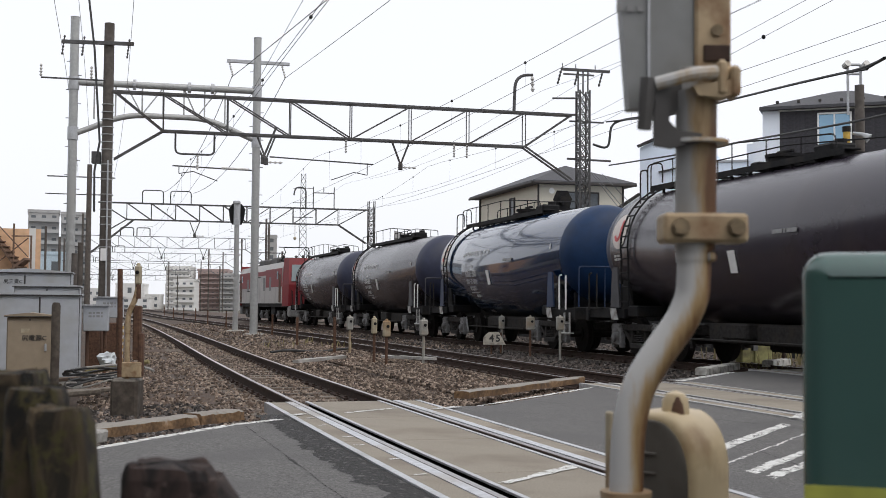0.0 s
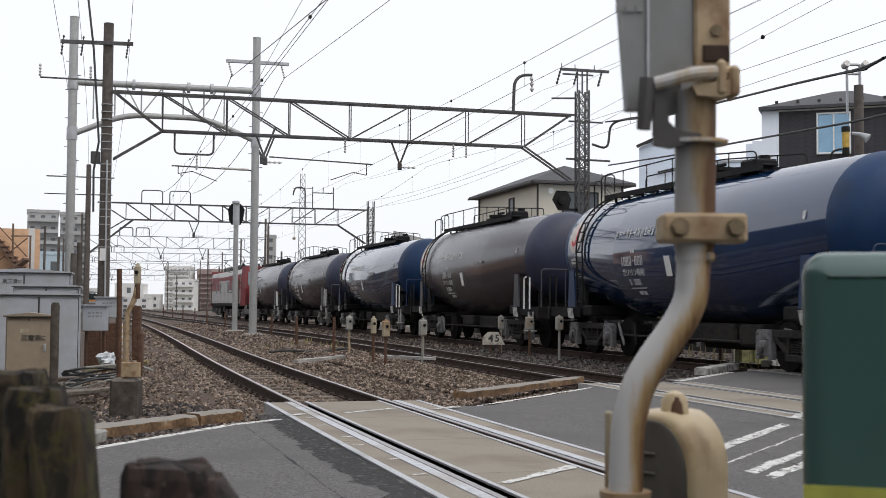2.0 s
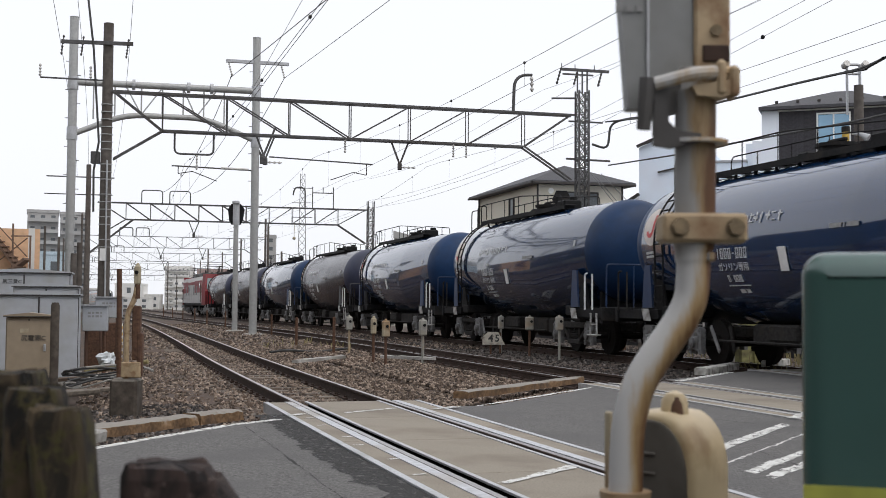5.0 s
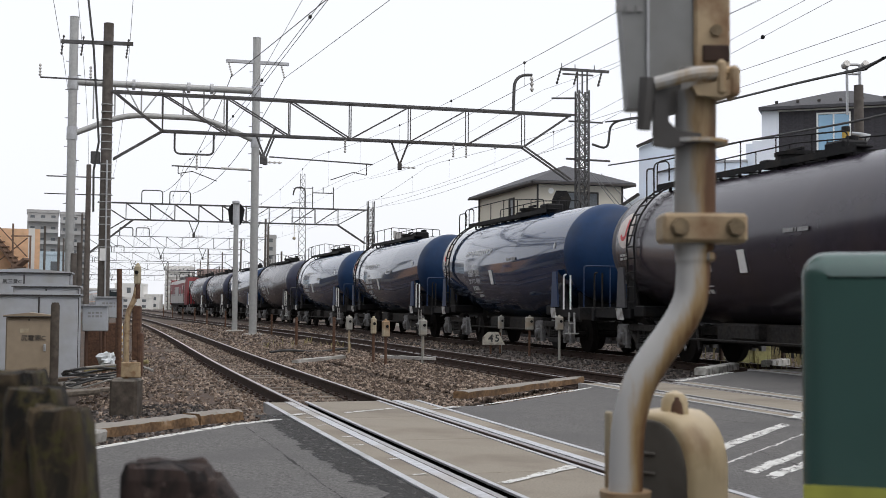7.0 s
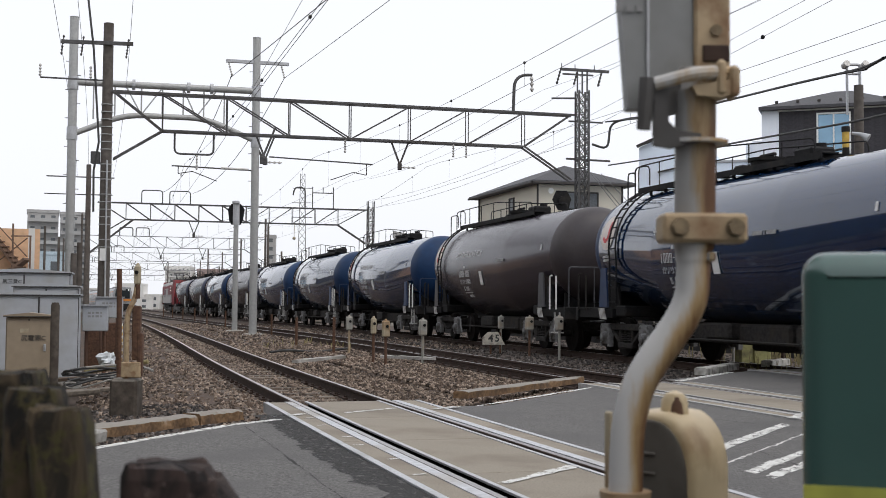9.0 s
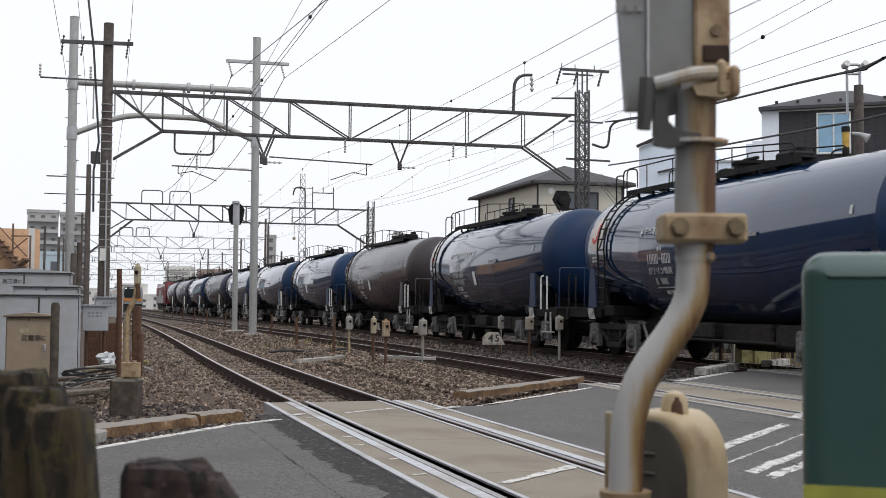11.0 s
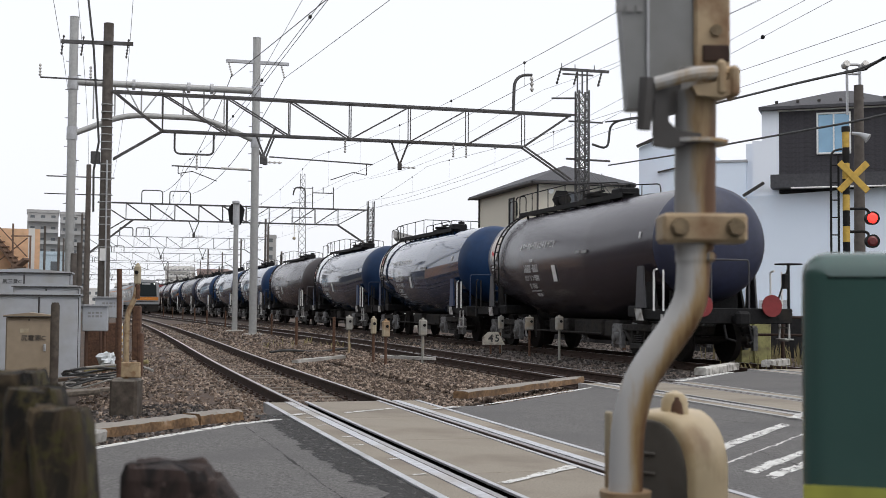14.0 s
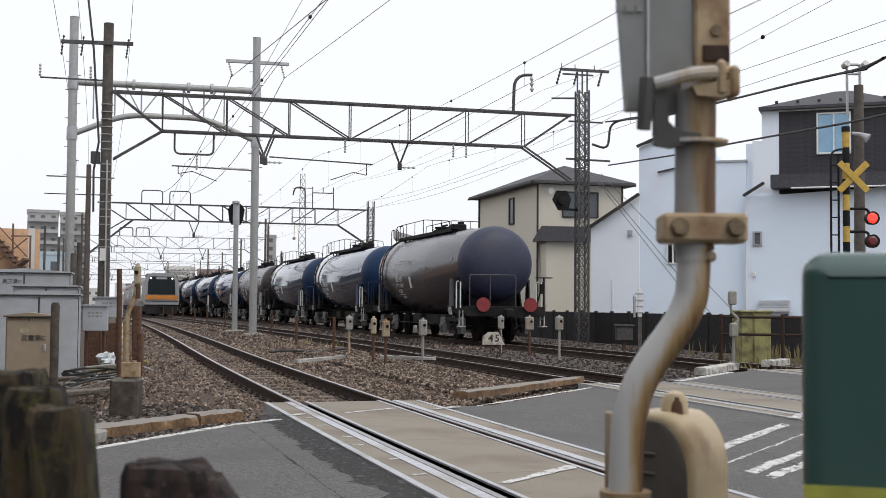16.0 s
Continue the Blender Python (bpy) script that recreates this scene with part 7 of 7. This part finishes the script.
# ---- distant buildings ----
def tower_block(label, x, y, w, d, h, material, floors, cols, rz=0.0, balcony=False):
    t = thing("apartment_building", label, "apartment building", at=pose(x, y, -0.4, 0, 0, rz), group="distant buildings")
    part("wall", Shape().box((0, d / 2, h / 2), (w, d, h)), material, t)
    part("parapet", Shape().box((0, d / 2, h + 0.2), (w + 0.2, d + 0.2, 0.4)), material, t)
    fh = h / floors
    for i in range(floors):
        for k in range(cols):
            xx = -w / 2 + w * (k + 0.5) / cols
            win = part("window", Shape().box((xx, -0.03, fh * (i + 0.55)), (w / cols * 0.42, 0.06, fh * 0.45)), M["far_pane"], t)
        if balcony:
            part("balcony", Shape().box((0, -0.45, fh * i + 0.5), (w * 0.96, 0.9, fh * 0.32)), material, t)
    return t


tower_block("grey high-rise apartment building with balconies", -52.6, 160, 3.9, 6, 13.3, M["apartment"], 9, 3, 18, True)
tower_block("grey high-rise apartment wing with balconies", -48.7, 161, 3.7, 6, 13.1, M["apartment"], 9, 3, 17, True)
tower_block("pale blue low block beside the apartments", -49.0, 150, 5.0, 8, 7.4, M["pale_blue"], 2, 2, 8)
tower_block("white apartment building far down the line", -55.5, 255, 5.0, 10, 9.0, M["apartment_w"], 8, 6, 5, True)
tower_block("brownish apartment building far down the line", -49.5, 262, 6.5, 10, 8.6, M["far_brick"], 8, 7, 5, True)
tower_block("grey apartment building far down the line", -45.6, 258, 3.4, 10, 7.6, M["apartment"], 7, 4, 5, True)
tower_block("white apartment building far down the line", -51.0, 240, 4.0, 8, 6.0, M["apartment_w"], 4, 3, 5, True)
tower_block("slim grey tower far behind the train", -35.6, 252, 1.8, 4, 15.5, M["apartment"], 9, 1, 5)
for k in range(22):
    rr = random.Random(k)
    tower_block("low pale building far down the line", -100 + k * 3.7 + rr.uniform(-1, 1), 300 + rr.uniform(-10, 25), rr.uniform(4, 8), 8, rr.uniform(2.5, 6.5), M[rr.choice(["apartment_w", "apartment", "far_brick", "apartment_w"])], 2, 3, 5)
tower_block("white low house with a slanted roof behind the train", -1.8, 118, 4.5, 6, 7.2, M["apartment_w"], 2, 2, 10)
tagged(part("slanted_roof", Shape().prism([(-2.9, 7.6), (2.6, 6.7), (2.6, 6.9), (-2.9, 8.3)], pose(-1.9, 117.5, 0, 90, 0, 0) , -6.0), M["apartment"]), "pale slanted metal roof on the low house", "roof")
for k in range(10):
    rr = random.Random(50 + k)
    tower_block("plain house beyond the railway fence", 26 + k * 11 + rr.uniform(-2, 2), 48 + rr.uniform(-3, 12), 8, 8, rr.uniform(5, 8), M[rr.choice(["apartment_w", "cream", "apartment"])], 2, 3, -15)

# orange building with an outside stair
orb = thing("building", "orange rendered building with a brown outside stair", "building")
part("wall", Shape().box((-24.27, 62.7, 2.1), (6.6, 8, 5.2), pose(0, 0, 0, 0, 0, 19)), M["orange_wall"], orb)
part("end_wall", Shape().box((-20.3, 60.1, 2.12), (0.3, 0.5, 5.25), pose(0, 0, 0, 0, 0, 19)), M["apartment_w"], orb)
stair = part("stair", Shape().beam((-22.0, 59.3, 4.6), (-20.3, 59.2, 2.4), 0.9, 0.12).beam((-22.4, 59.2, 1.4), (-20.2, 59.2, 3.2), 0.9, 0.12), M["steel_brown"], orb, "brown steel stair")
for k in range(9):
    part("tread", Shape().box((-21.9 + 0.2 * k, 59.2, 4.55 - 0.25 * k), (0.24, 0.9, 0.05)), M["steel_brown"], stair)
for x, z in ((-21.9, 5.9), (-20.8, 4.9), (-19.95, 4.3)):
    part("stair_post", Shape().cyl((x, 58.9, 0), (x, 58.9, z), 0.05, 6), M["steel_brown"], stair)
part("stair_rail", Shape().cyl((-22.3, 58.9, 5.6), (-20.1, 58.9, 3.3), 0.03, 6).cyl((-22.3, 58.9, 2.4), (-20.1, 58.9, 4.2), 0.03, 6).cyl((-20.9, 58.9, 4.3), (-19.9, 58.9, 4.3), 0.03, 6), M["steel_brown"], stair)
pyl = Shape().beam((-29.9, 250, 0), (-29.4, 250, 28), 0.12, 0.12).beam((-28.0, 250, 0), (-28.5, 250, 28), 0.12, 0.12)
for k in range(18):
    z = 1.5 * k + 1.0
    pyl.beam((-29.85 + 0.018 * z, 250, z), (-28.05 - 0.018 * z, 250, z + 1.5), 0.08, 0.08).beam((-28.05 - 0.018 * z, 250, z), (-29.85 + 0.018 * z, 250, z + 1.5), 0.08, 0.08)
for z in (25, 22, 19):
    pyl.beam((-31.0, 250, z), (-26.9, 250, z), 0.12, 0.12)
tagged(part("pylon", pyl, M["thin"]), "thin lattice power pylon far away", "pylon")
for k in range(14):
    s, d = 95 + k * 11, [-2.5, -4, 16, 19, -3.2][k % 5] + 0.3 * k
    p = spot(s, d)
    tagged(part("line_pole", Shape().cyl((p.x, p.y, -0.4), (p.x, p.y, 6 + (k * 37 % 5) * 0.7), 0.1, 8), M["brown_pole"]), "distant dark line pole beside the tracks", "pole", group="distant poles")


# ---- close foreground: pipe with its box, posts, green box ----
FZ = 2.1
fg = thing("instrument_stand", "rust-streaked grey steel pipe stand with an S-bend and instrument boxes", "pipe stand")
mp = bpy.data.materials.new("streaked_pipe")
mp.use_nodes = True
n, l = mp.node_tree.nodes, mp.node_tree.links
b = n["Principled BSDF"]
b.inputs["Roughness"].default_value = 0.6
co = n.new("ShaderNodeTexCoord")
mpg = n.new("ShaderNodeMapping")
mpg.inputs["Scale"].default_value = (26, 14, 4.5)
l.new(co.outputs["Object"], mpg.inputs["Vector"])
nz = n.new("ShaderNodeTexNoise")
nz.inputs["Scale"].default_value, nz.inputs["Detail"].default_value, nz.inputs["Roughness"].default_value = 1.0, 5, 0.6
l.new(mpg.outputs[0], nz.inputs["Vector"])
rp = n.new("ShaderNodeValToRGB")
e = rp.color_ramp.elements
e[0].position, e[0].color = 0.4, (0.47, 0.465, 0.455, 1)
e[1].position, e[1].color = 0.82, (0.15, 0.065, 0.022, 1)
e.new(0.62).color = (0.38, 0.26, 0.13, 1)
l.new(nz.outputs["Fac"], rp.inputs["Fac"])
l.new(rp.outputs["Color"], b.inputs["Base Color"])
M["pipe"] = mp
# streaks turn browner on faces that look to the right
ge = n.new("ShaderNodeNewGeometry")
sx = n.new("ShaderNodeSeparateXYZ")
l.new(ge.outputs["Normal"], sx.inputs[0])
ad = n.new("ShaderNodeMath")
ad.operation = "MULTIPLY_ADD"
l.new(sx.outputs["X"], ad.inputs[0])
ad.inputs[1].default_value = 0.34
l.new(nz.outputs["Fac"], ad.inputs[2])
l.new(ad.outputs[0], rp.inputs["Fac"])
M["bolt"] = mat("worn_bolt", (0.2, 0.15, 0.09), 0.7, 0.2, grain=40, vary=0.4, bump=0.3, stain=(0.1, 0.055, 0.03), big=30)
path = [(0.3135, 0.3), (0.314, 0.66), (0.3149, 0.7813), (0.3165, 0.8388), (0.3206, 0.8869), (0.3315, 0.9352), (0.3425, 0.9622), (0.362, 0.9953), (0.3884, 1.0322), (0.404, 1.0546), (0.4167, 1.077), (0.4275, 1.1053), (0.4308, 1.14), (0.4326, 1.19), (0.4346, 1.28), (0.436, 1.5)]
sm = []
for i in range(len(path) - 1):
    p0, p1, p2, p3 = (Vector(path[max(0, min(len(path) - 1, j))]) for j in (i - 1, i, i + 1, i + 2))
    for k in range(6):
        t = k / 6
        sm.append(0.5 * ((2 * p1) + (p2 - p0) * t + (2 * p0 - 5 * p1 + 4 * p2 - p3) * t * t + (3 * p1 - p0 - 3 * p2 + p3) * t ** 3))
sm.append(Vector(path[-1]))
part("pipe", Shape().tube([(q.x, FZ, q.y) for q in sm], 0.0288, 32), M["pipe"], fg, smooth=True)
M["rusty_pipe"] = mp.copy()
for e in M["rusty_pipe"].node_tree.nodes["Color Ramp"].color_ramp.elements:
    e.position -= 0.1
    e.color = [c * 0.62 for c in e.color[:3]] + [1]
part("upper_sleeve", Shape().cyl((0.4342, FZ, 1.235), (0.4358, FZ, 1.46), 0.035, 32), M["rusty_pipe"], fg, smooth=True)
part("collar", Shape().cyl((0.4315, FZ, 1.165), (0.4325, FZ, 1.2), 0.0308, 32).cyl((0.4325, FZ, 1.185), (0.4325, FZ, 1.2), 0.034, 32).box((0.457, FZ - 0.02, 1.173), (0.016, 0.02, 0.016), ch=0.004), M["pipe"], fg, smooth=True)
clamp = part("clamp", Shape().box((0.4425, FZ - 0.012, 1.221), (0.144, 0.075, 0.05), ch=0.006), M["tan_steel"], fg, "rusty beige clamp block")
for x in (0.398, 0.492):
    part("bolt", Shape().cyl((x, FZ - 0.05, 1.221), (x, FZ - 0.066, 1.221), 0.0135, 6).cyl((x, FZ - 0.045, 1.221), (x, FZ - 0.053, 1.221), 0.0165, 16), M["bolt"], clamp, "rusty bolt")
part("ring", Shape().cyl((0.437, FZ, 1.368), (0.437, FZ, 1.374), 0.054, 28), M["pipe"], fg, smooth=True)
part("base_ring", Shape().cyl((0.3145, FZ, 0.762), (0.3145, FZ, 0.773), 0.044, 28).box((0.3145, FZ, 0.35), (0.1, 0.1, 0.7), ch=0.02), M["beige"], fg)
part("ubolt", Shape().tube(bent([(0.358, FZ - 0.04, 1.466), (0.43, FZ - 0.055, 1.484), (0.49, FZ - 0.03, 1.488)], 0.01, 0.03), 0.012, 10), M["pipe"], fg, smooth=True)
part("bracket", Shape().prism([(-0.02, 0.0), (0.052, 0.012), (0.052, -0.012), (0.03, -0.02), (-0.012, -0.016)], pose(0.44, FZ + 0.02, 1.462, 90, 0, 0), 0.07).box((0.47, FZ - 0.03, 1.476), (0.018, 0.05, 0.062), ch=0.006).box((0.492, FZ - 0.03, 1.47), (0.018, 0.05, 0.054), ch=0.006), M["tan_steel"], fg)
part("side_arm", Shape().prism([(-0.08, -0.1), (-0.05, -0.105), (0.0, -0.095), (0.0, -0.08), (-0.04, -0.075), (-0.055, -0.06), (-0.055, 0.01), (-0.08, 0.01)], pose(0.437, FZ - 0.02, 1.462, 90, 0, 0), 0.02), M["truss"], fg)
part("under_plate", Shape().prism([(0.352, 1.418), (0.372, 1.412), (0.41, 1.43), (0.44, 1.445), (0.44, 1.475), (0.352, 1.466)], pose(0, FZ + 0.035, 0, 90, 0, 0), 0.045), M["truss"], fg, "dark mounting plate")
part("lever", Shape().tube([(0.346, FZ - 0.04, 1.475), (0.339, FZ - 0.04, 1.388)], [0.014, 0.0125], 10), M["truss"], fg, "dark hanging lever")
mbx = part("instrument_box", Shape().prism([(0.319, 1.431), (0.354, 1.431), (0.356, 1.47), (0.432, 1.468), (0.432, 1.85), (0.288, 1.85)], pose(0, FZ + 0.05, 0, 90, 0, 0), 0.05), M["box_grey"], fg, "grey instrument box")
part("box_side", Shape().box((0.4635, FZ + 0.02, 1.665), (0.062, 0.06, 0.37), ch=0.005), M["tan_steel"], fg, "cream box side")
part("button", Shape().cyl((0.469, FZ - 0.008, 1.565), (0.469, FZ - 0.016, 1.565), 0.01, 16), M["bolt"], fg)
part("dark_plate", Shape().box((0.469, FZ - 0.012, 1.525), (0.046, 0.006, 0.029), ch=0.002), M["rail_web"], fg)
part("box_seam", Shape().box((0.353, FZ - 0.002, 1.66), (0.004, 0.006, 0.4)), M["galv"], mbx)
bars([0.012, 0.012, 0.01], 0.012, 0.006, pose(0.32, FZ - 0.002, 1.605, 90, 0, 0), M["grey_bar"], mbx, "lettering")
# rounded cover beside the pipe foot
cov = thing("bell_cover", "cream rounded steel cover with rust stains beside the pipe", "cover")
CP = pose(0.377, 2.25, 0, 0, 0, -40)
DEEP = 0.14


def arch(k):
    """Outline of the cover, drawn in by k: straight sides, wide rounded shoulders."""
    a, top, r = 0.096 - k, 0.894 - k, 0.07
    pts = [(a, 0.0)]
    for t in range(0, 91, 10):
        pts.append((a - r + r * math.cos(radians(t)), top - 1.5 * r + 1.5 * r * math.sin(radians(t))))
    for t in range(90, 181, 10):
        pts.append((-a + r + r * math.cos(radians(t)), top - r + r * math.sin(radians(t))))
    return pts + [(-a, 0.0)]


def lofted(rings, shape):
    m = len(rings[0])
    return shape.add([q for r in rings for q in r], [(i * m + k, i * m + (k + 1) % m, (i + 1) * m + (k + 1) % m, (i + 1) * m + k) for i in range(len(rings) - 1) for k in range(m)] + [tuple(range(m))[::-1], tuple((len(rings) - 1) * m + k for k in range(m))])


rings = [[CP @ Vector((x, y, z)) for x, z in arch(k)] for k, y in ((0.012, 0.0), (0.007, 0.001), (0.003, 0.005), (0.0, 0.013), (0.0, DEEP - 0.012), (0.004, DEEP - 0.003), (0.012, DEEP))]
part("body", lofted(rings, Shape()), M["cream_cover"], cov, smooth=True, angle=0.9)
face = part("face", lofted([[CP @ Vector((x, y, z)) for x, z in arch(k)] for k, y in ((0.016, -0.005), (0.014, -0.003), (0.0135, 0.002))], Shape()), M["cover_face"], cov, "dull grey-brown face plate", smooth=True, angle=0.7)
lug = part("lug", Shape().tube([CP @ Vector((0.022, 0.062, z)) for z in (0.885, 0.915, 0.926, 0.931)], [0.026, 0.024, 0.017, 0.004], 18), M["cream_cover"], cov, "small rounded lug", smooth=True)
part("lug_rust", Shape().tube([CP @ Vector((0.034, 0.048, z)) for z in (0.888, 0.908, 0.921)], [0.0135, 0.0105, 0.004], 14), M["rust"], lug, "rusty bolt end", smooth=True)
for z in (0.82, 0.784):
    part("slot", Shape().box((0.004, -0.008, z), (0.034, 0.006, 0.005), ch=0.002), M["cover_face"], cov, at=CP)
part("back_plate", Shape().box((-0.078, -0.008, 0.445), (0.012, 0.014, 0.892), ch=0.003), M["beige"], cov, at=CP)

grn = thing("green_cabinet", "dark green painted steel cabinet with rounded corners", "cabinet")
GZ = 1.75
GP = pose(0.514, GZ, 0, 0, 0, -17.5)


def front_outline(k):
    """Front of the cabinet, drawn in by k, with rounded upper corners."""
    r, w, h = 0.036, 0.6, 1.168
    pts = [(k, 0.0)]
    for t in range(180, 89, -15):
        pts.append((r + (r - k) * math.cos(radians(t)), h - r + (r - k) * math.sin(radians(t))))
    for t in range(90, -1, -15):
        pts.append((w - r + (r - k) * math.cos(radians(t)), h - r + (r - k) * math.sin(radians(t))))
    return (pts + [(w - k, 0.0)])[::-1]


bev = [(0.04 * (1 - math.sin(radians(t))), 0.04 * (1 - math.cos(radians(t)))) for t in range(0, 91, 15)]
part("body", lofted([[GP @ Vector((x, y, z)) for x, z in front_outline(k)] for k, y in bev + [(0.0, 0.4)]], Shape()), M["green_box"], grn, smooth=True, angle=0.9)
part("stripe", Shape().box((0.302, -0.003, 0.806), (0.6, 0.004, 0.06)), M["yellow_strip"], grn, "yellow-green stripe", at=GP)


def wood_mat(name, base, streak, moss, mossy):
    """Old timber: long grain along z, dark checks, moss in patches."""
    m = bpy.data.materials.new(name)
    m.use_nodes = True
    n, l = m.node_tree.nodes, m.node_tree.links
    b = n["Principled BSDF"]
    b.inputs["Roughness"].default_value = 0.95
    co = n.new("ShaderNodeTexCoord")
    mp = n.new("ShaderNodeMapping")
    mp.inputs["Scale"].default_value = (26, 26, 7)
    l.new(co.outputs["Object"], mp.inputs["Vector"])
    g = n.new("ShaderNodeTexNoise")
    g.inputs["Scale"].default_value, g.inputs["Detail"].default_value, g.inputs["Distortion"].default_value = 1.0, 9, 1.2
    l.new(mp.outputs[0], g.inputs["Vector"])
    r = n.new("ShaderNodeValToRGB")
    r.color_ramp.elements[0].position, r.color_ramp.elements[0].color = 0.43, (*streak, 1)
    r.color_ramp.elements[1].position, r.color_ramp.elements[1].color = 0.6, (*base, 1)
    l.new(g.outputs["Fac"], r.inputs["Fac"])
    k = n.new("ShaderNodeTexNoise")
    k.inputs["Scale"].default_value, k.inputs["Detail"].default_value, k.inputs["Roughness"].default_value = 30, 9, 0.7
    l.new(co.outputs["Object"], k.inputs["Vector"])
    kr = n.new("ShaderNodeValToRGB")
    kr.color_ramp.elements[0].position, kr.color_ramp.elements[1].position = 0.53 - mossy, 0.6 - mossy
    l.new(k.outputs["Fac"], kr.inputs["Fac"])
    mx = n.new("ShaderNodeMix")
    mx.data_type = "RGBA"
    l.new(kr.outputs["Color"], mx.inputs[0])
    l.new(r.outputs["Color"], mx.inputs[6])
    mx.inputs[7].default_value = (*moss, 1)
    l.new(mx.outputs[2], b.inputs["Base Color"])
    bp = n.new("ShaderNodeBump")
    bp.inputs["Strength"].default_value, bp.inputs["Distance"].default_value = 1.0, 0.012
    l.new(g.outputs["Fac"], bp.inputs["Height"])
    l.new(bp.outputs["Normal"], b.inputs["Normal"])
    return m


M["wood"] = wood_mat("weathered_timber", (0.066, 0.047, 0.026), (0.012, 0.009, 0.005), (0.047, 0.04, 0.012), 0.03)
M["split_wood"] = wood_mat("split_timber", (0.062, 0.043, 0.023), (0.005, 0.004, 0.003), (0.046, 0.038, 0.013), 0.02)
M["dark_wood"] = wood_mat("dark_timber", (0.03, 0.018, 0.015), (0.005, 0.003, 0.003), (0.08, 0.056, 0.048), -0.05)


def wood_post(label, x, y, w, d, top, material, lean=0.0, seed=0.0, skew=0.0, flare=0.0):
    sh = Shape()
    n, m = 24, 28
    pts = []
    for i in range(n + 1):
        z = top * (1 - (1 - i / n) ** 1.6)
        for k in range(m):
            a = 2 * math.pi * k / m
            ca, sa = math.cos(a), math.sin(a)
            e = 1 + 0.05 * noise.noise((ca * 2 + seed, sa * 2, z * 6)) + 0.025 * noise.noise((ca * 7 + seed, sa * 7, z * 9))
            g = 1.0 if i < n else 0.9
            pts.append((x + w / 2 * e * g * math.copysign(abs(ca) ** 0.45, ca) + lean * (top - z) + (min(0.045, flare * (top - z)) if ca > 0.2 else 0.0), y + d / 2 * e * g * math.copysign(abs(sa) ** 0.45, sa),
                        z + (0.012 * noise.noise((ca * 3, sa * 3, seed)) + skew * ca if i >= n - 1 else 0) - (0.012 if i == n - 1 else 0)))
    sh.add(pts, [(i * m + k, i * m + (k + 1) % m, (i + 1) * m + (k + 1) % m, (i + 1) * m + k) for i in range(n) for k in range(m)])
    c = len(sh.v)
    sh.add([(x, y, top + 0.004)], [])
    for k in range(m):
        sh.f.append((n * m + k, n * m + (k + 1) % m, c))
    return tagged(part("timber_post", sh, material, smooth=True, angle=0.7), label, "timber post", group="timber posts")


wood_post("mossy weathered square timber fence post", -0.53, 1.7, 0.082, 0.07, 0.938, M["wood"], 0.1, 1.0)
wood_post("split weathered timber post with cracked top", -0.596, 1.8, 0.082, 0.08, 0.959, M["split_wood"], 0.0, 3.0)
wood_post("dark weathered timber post at the edge", -0.70, 2.0, 0.1, 0.1, 0.971, M["split_wood"], 0.0, 5.0)
wood_post("dark broken timber stump with a worn top", -0.388, 1.75, 0.124, 0.11, 0.857, M["dark_wood"], 0.0, 7.0, -0.004, 0.7)
tagged(part("blue_bucket", Shape().cyl((-0.785, 1.9, 0.0), (-0.785, 1.9, 0.965), 0.09, 20), M["pale_blue"], smooth=True), "pale blue round container behind the posts", "container")


# ---- motion ----
def motions():
    def run(t):
        return 8.130482 * t - 0.06848 * t * t + 0.001094 * t ** 3

    def on_far(s):
        a, b = spot(s - 4.2, far_offset(s - 4.2)), spot(s + 4.2, far_offset(s + 4.2))
        m = (a + b) / 2
        return pose(m.x, m.y, 0, 0, 0, math.degrees(math.atan2(-(b.x - a.x), b.y - a.y)))

    times = [0.5 * k for k in range(33)]
    for k, w in enumerate(WAGONS):
        walk(w, [(t, on_far(-21.435 + run(t) + (6 - k) * 13.569)) for t in times])
    walk(LOCO, [(t, on_far(-21.435 + run(t) + 6 * 13.569 + 6.785 + 9.95)) for t in times])
    spin = [0.075 * k for k in range(214)] + [16.0]
    for owner in (*WAGONS, LOCO):
        for w in owner.children_recursive:
            if w.name.startswith("wheelset"):
                loc = w.matrix_basis.translation.copy()
                walk(w, [(t, pose(loc.x, loc.y, loc.z, -math.degrees(run(t) / 0.43))) for t in spin])
    ts, ps = [0, 3, 6.5, 9, 11.5, 13, 14.5, 16], [306, 270, 231, 203, 173, 152, 130.5, 107.0]
    fit = np.polyfit(ts, ps, 3)
    for k, c in enumerate(CARS):
        rows = []
        for t in times:
            s = float(np.polyval(fit, t)) + 9.9 + k * 20.0
            a, b = spot(s - 7, mid_offset(s - 7)), spot(s + 7, mid_offset(s + 7))
            m = (a + b) / 2
            rows.append((t, pose(m.x, m.y, 0, 0, 0, math.degrees(math.atan2(-(b.x - a.x), b.y - a.y)))))
        walk(c, rows)


motions()
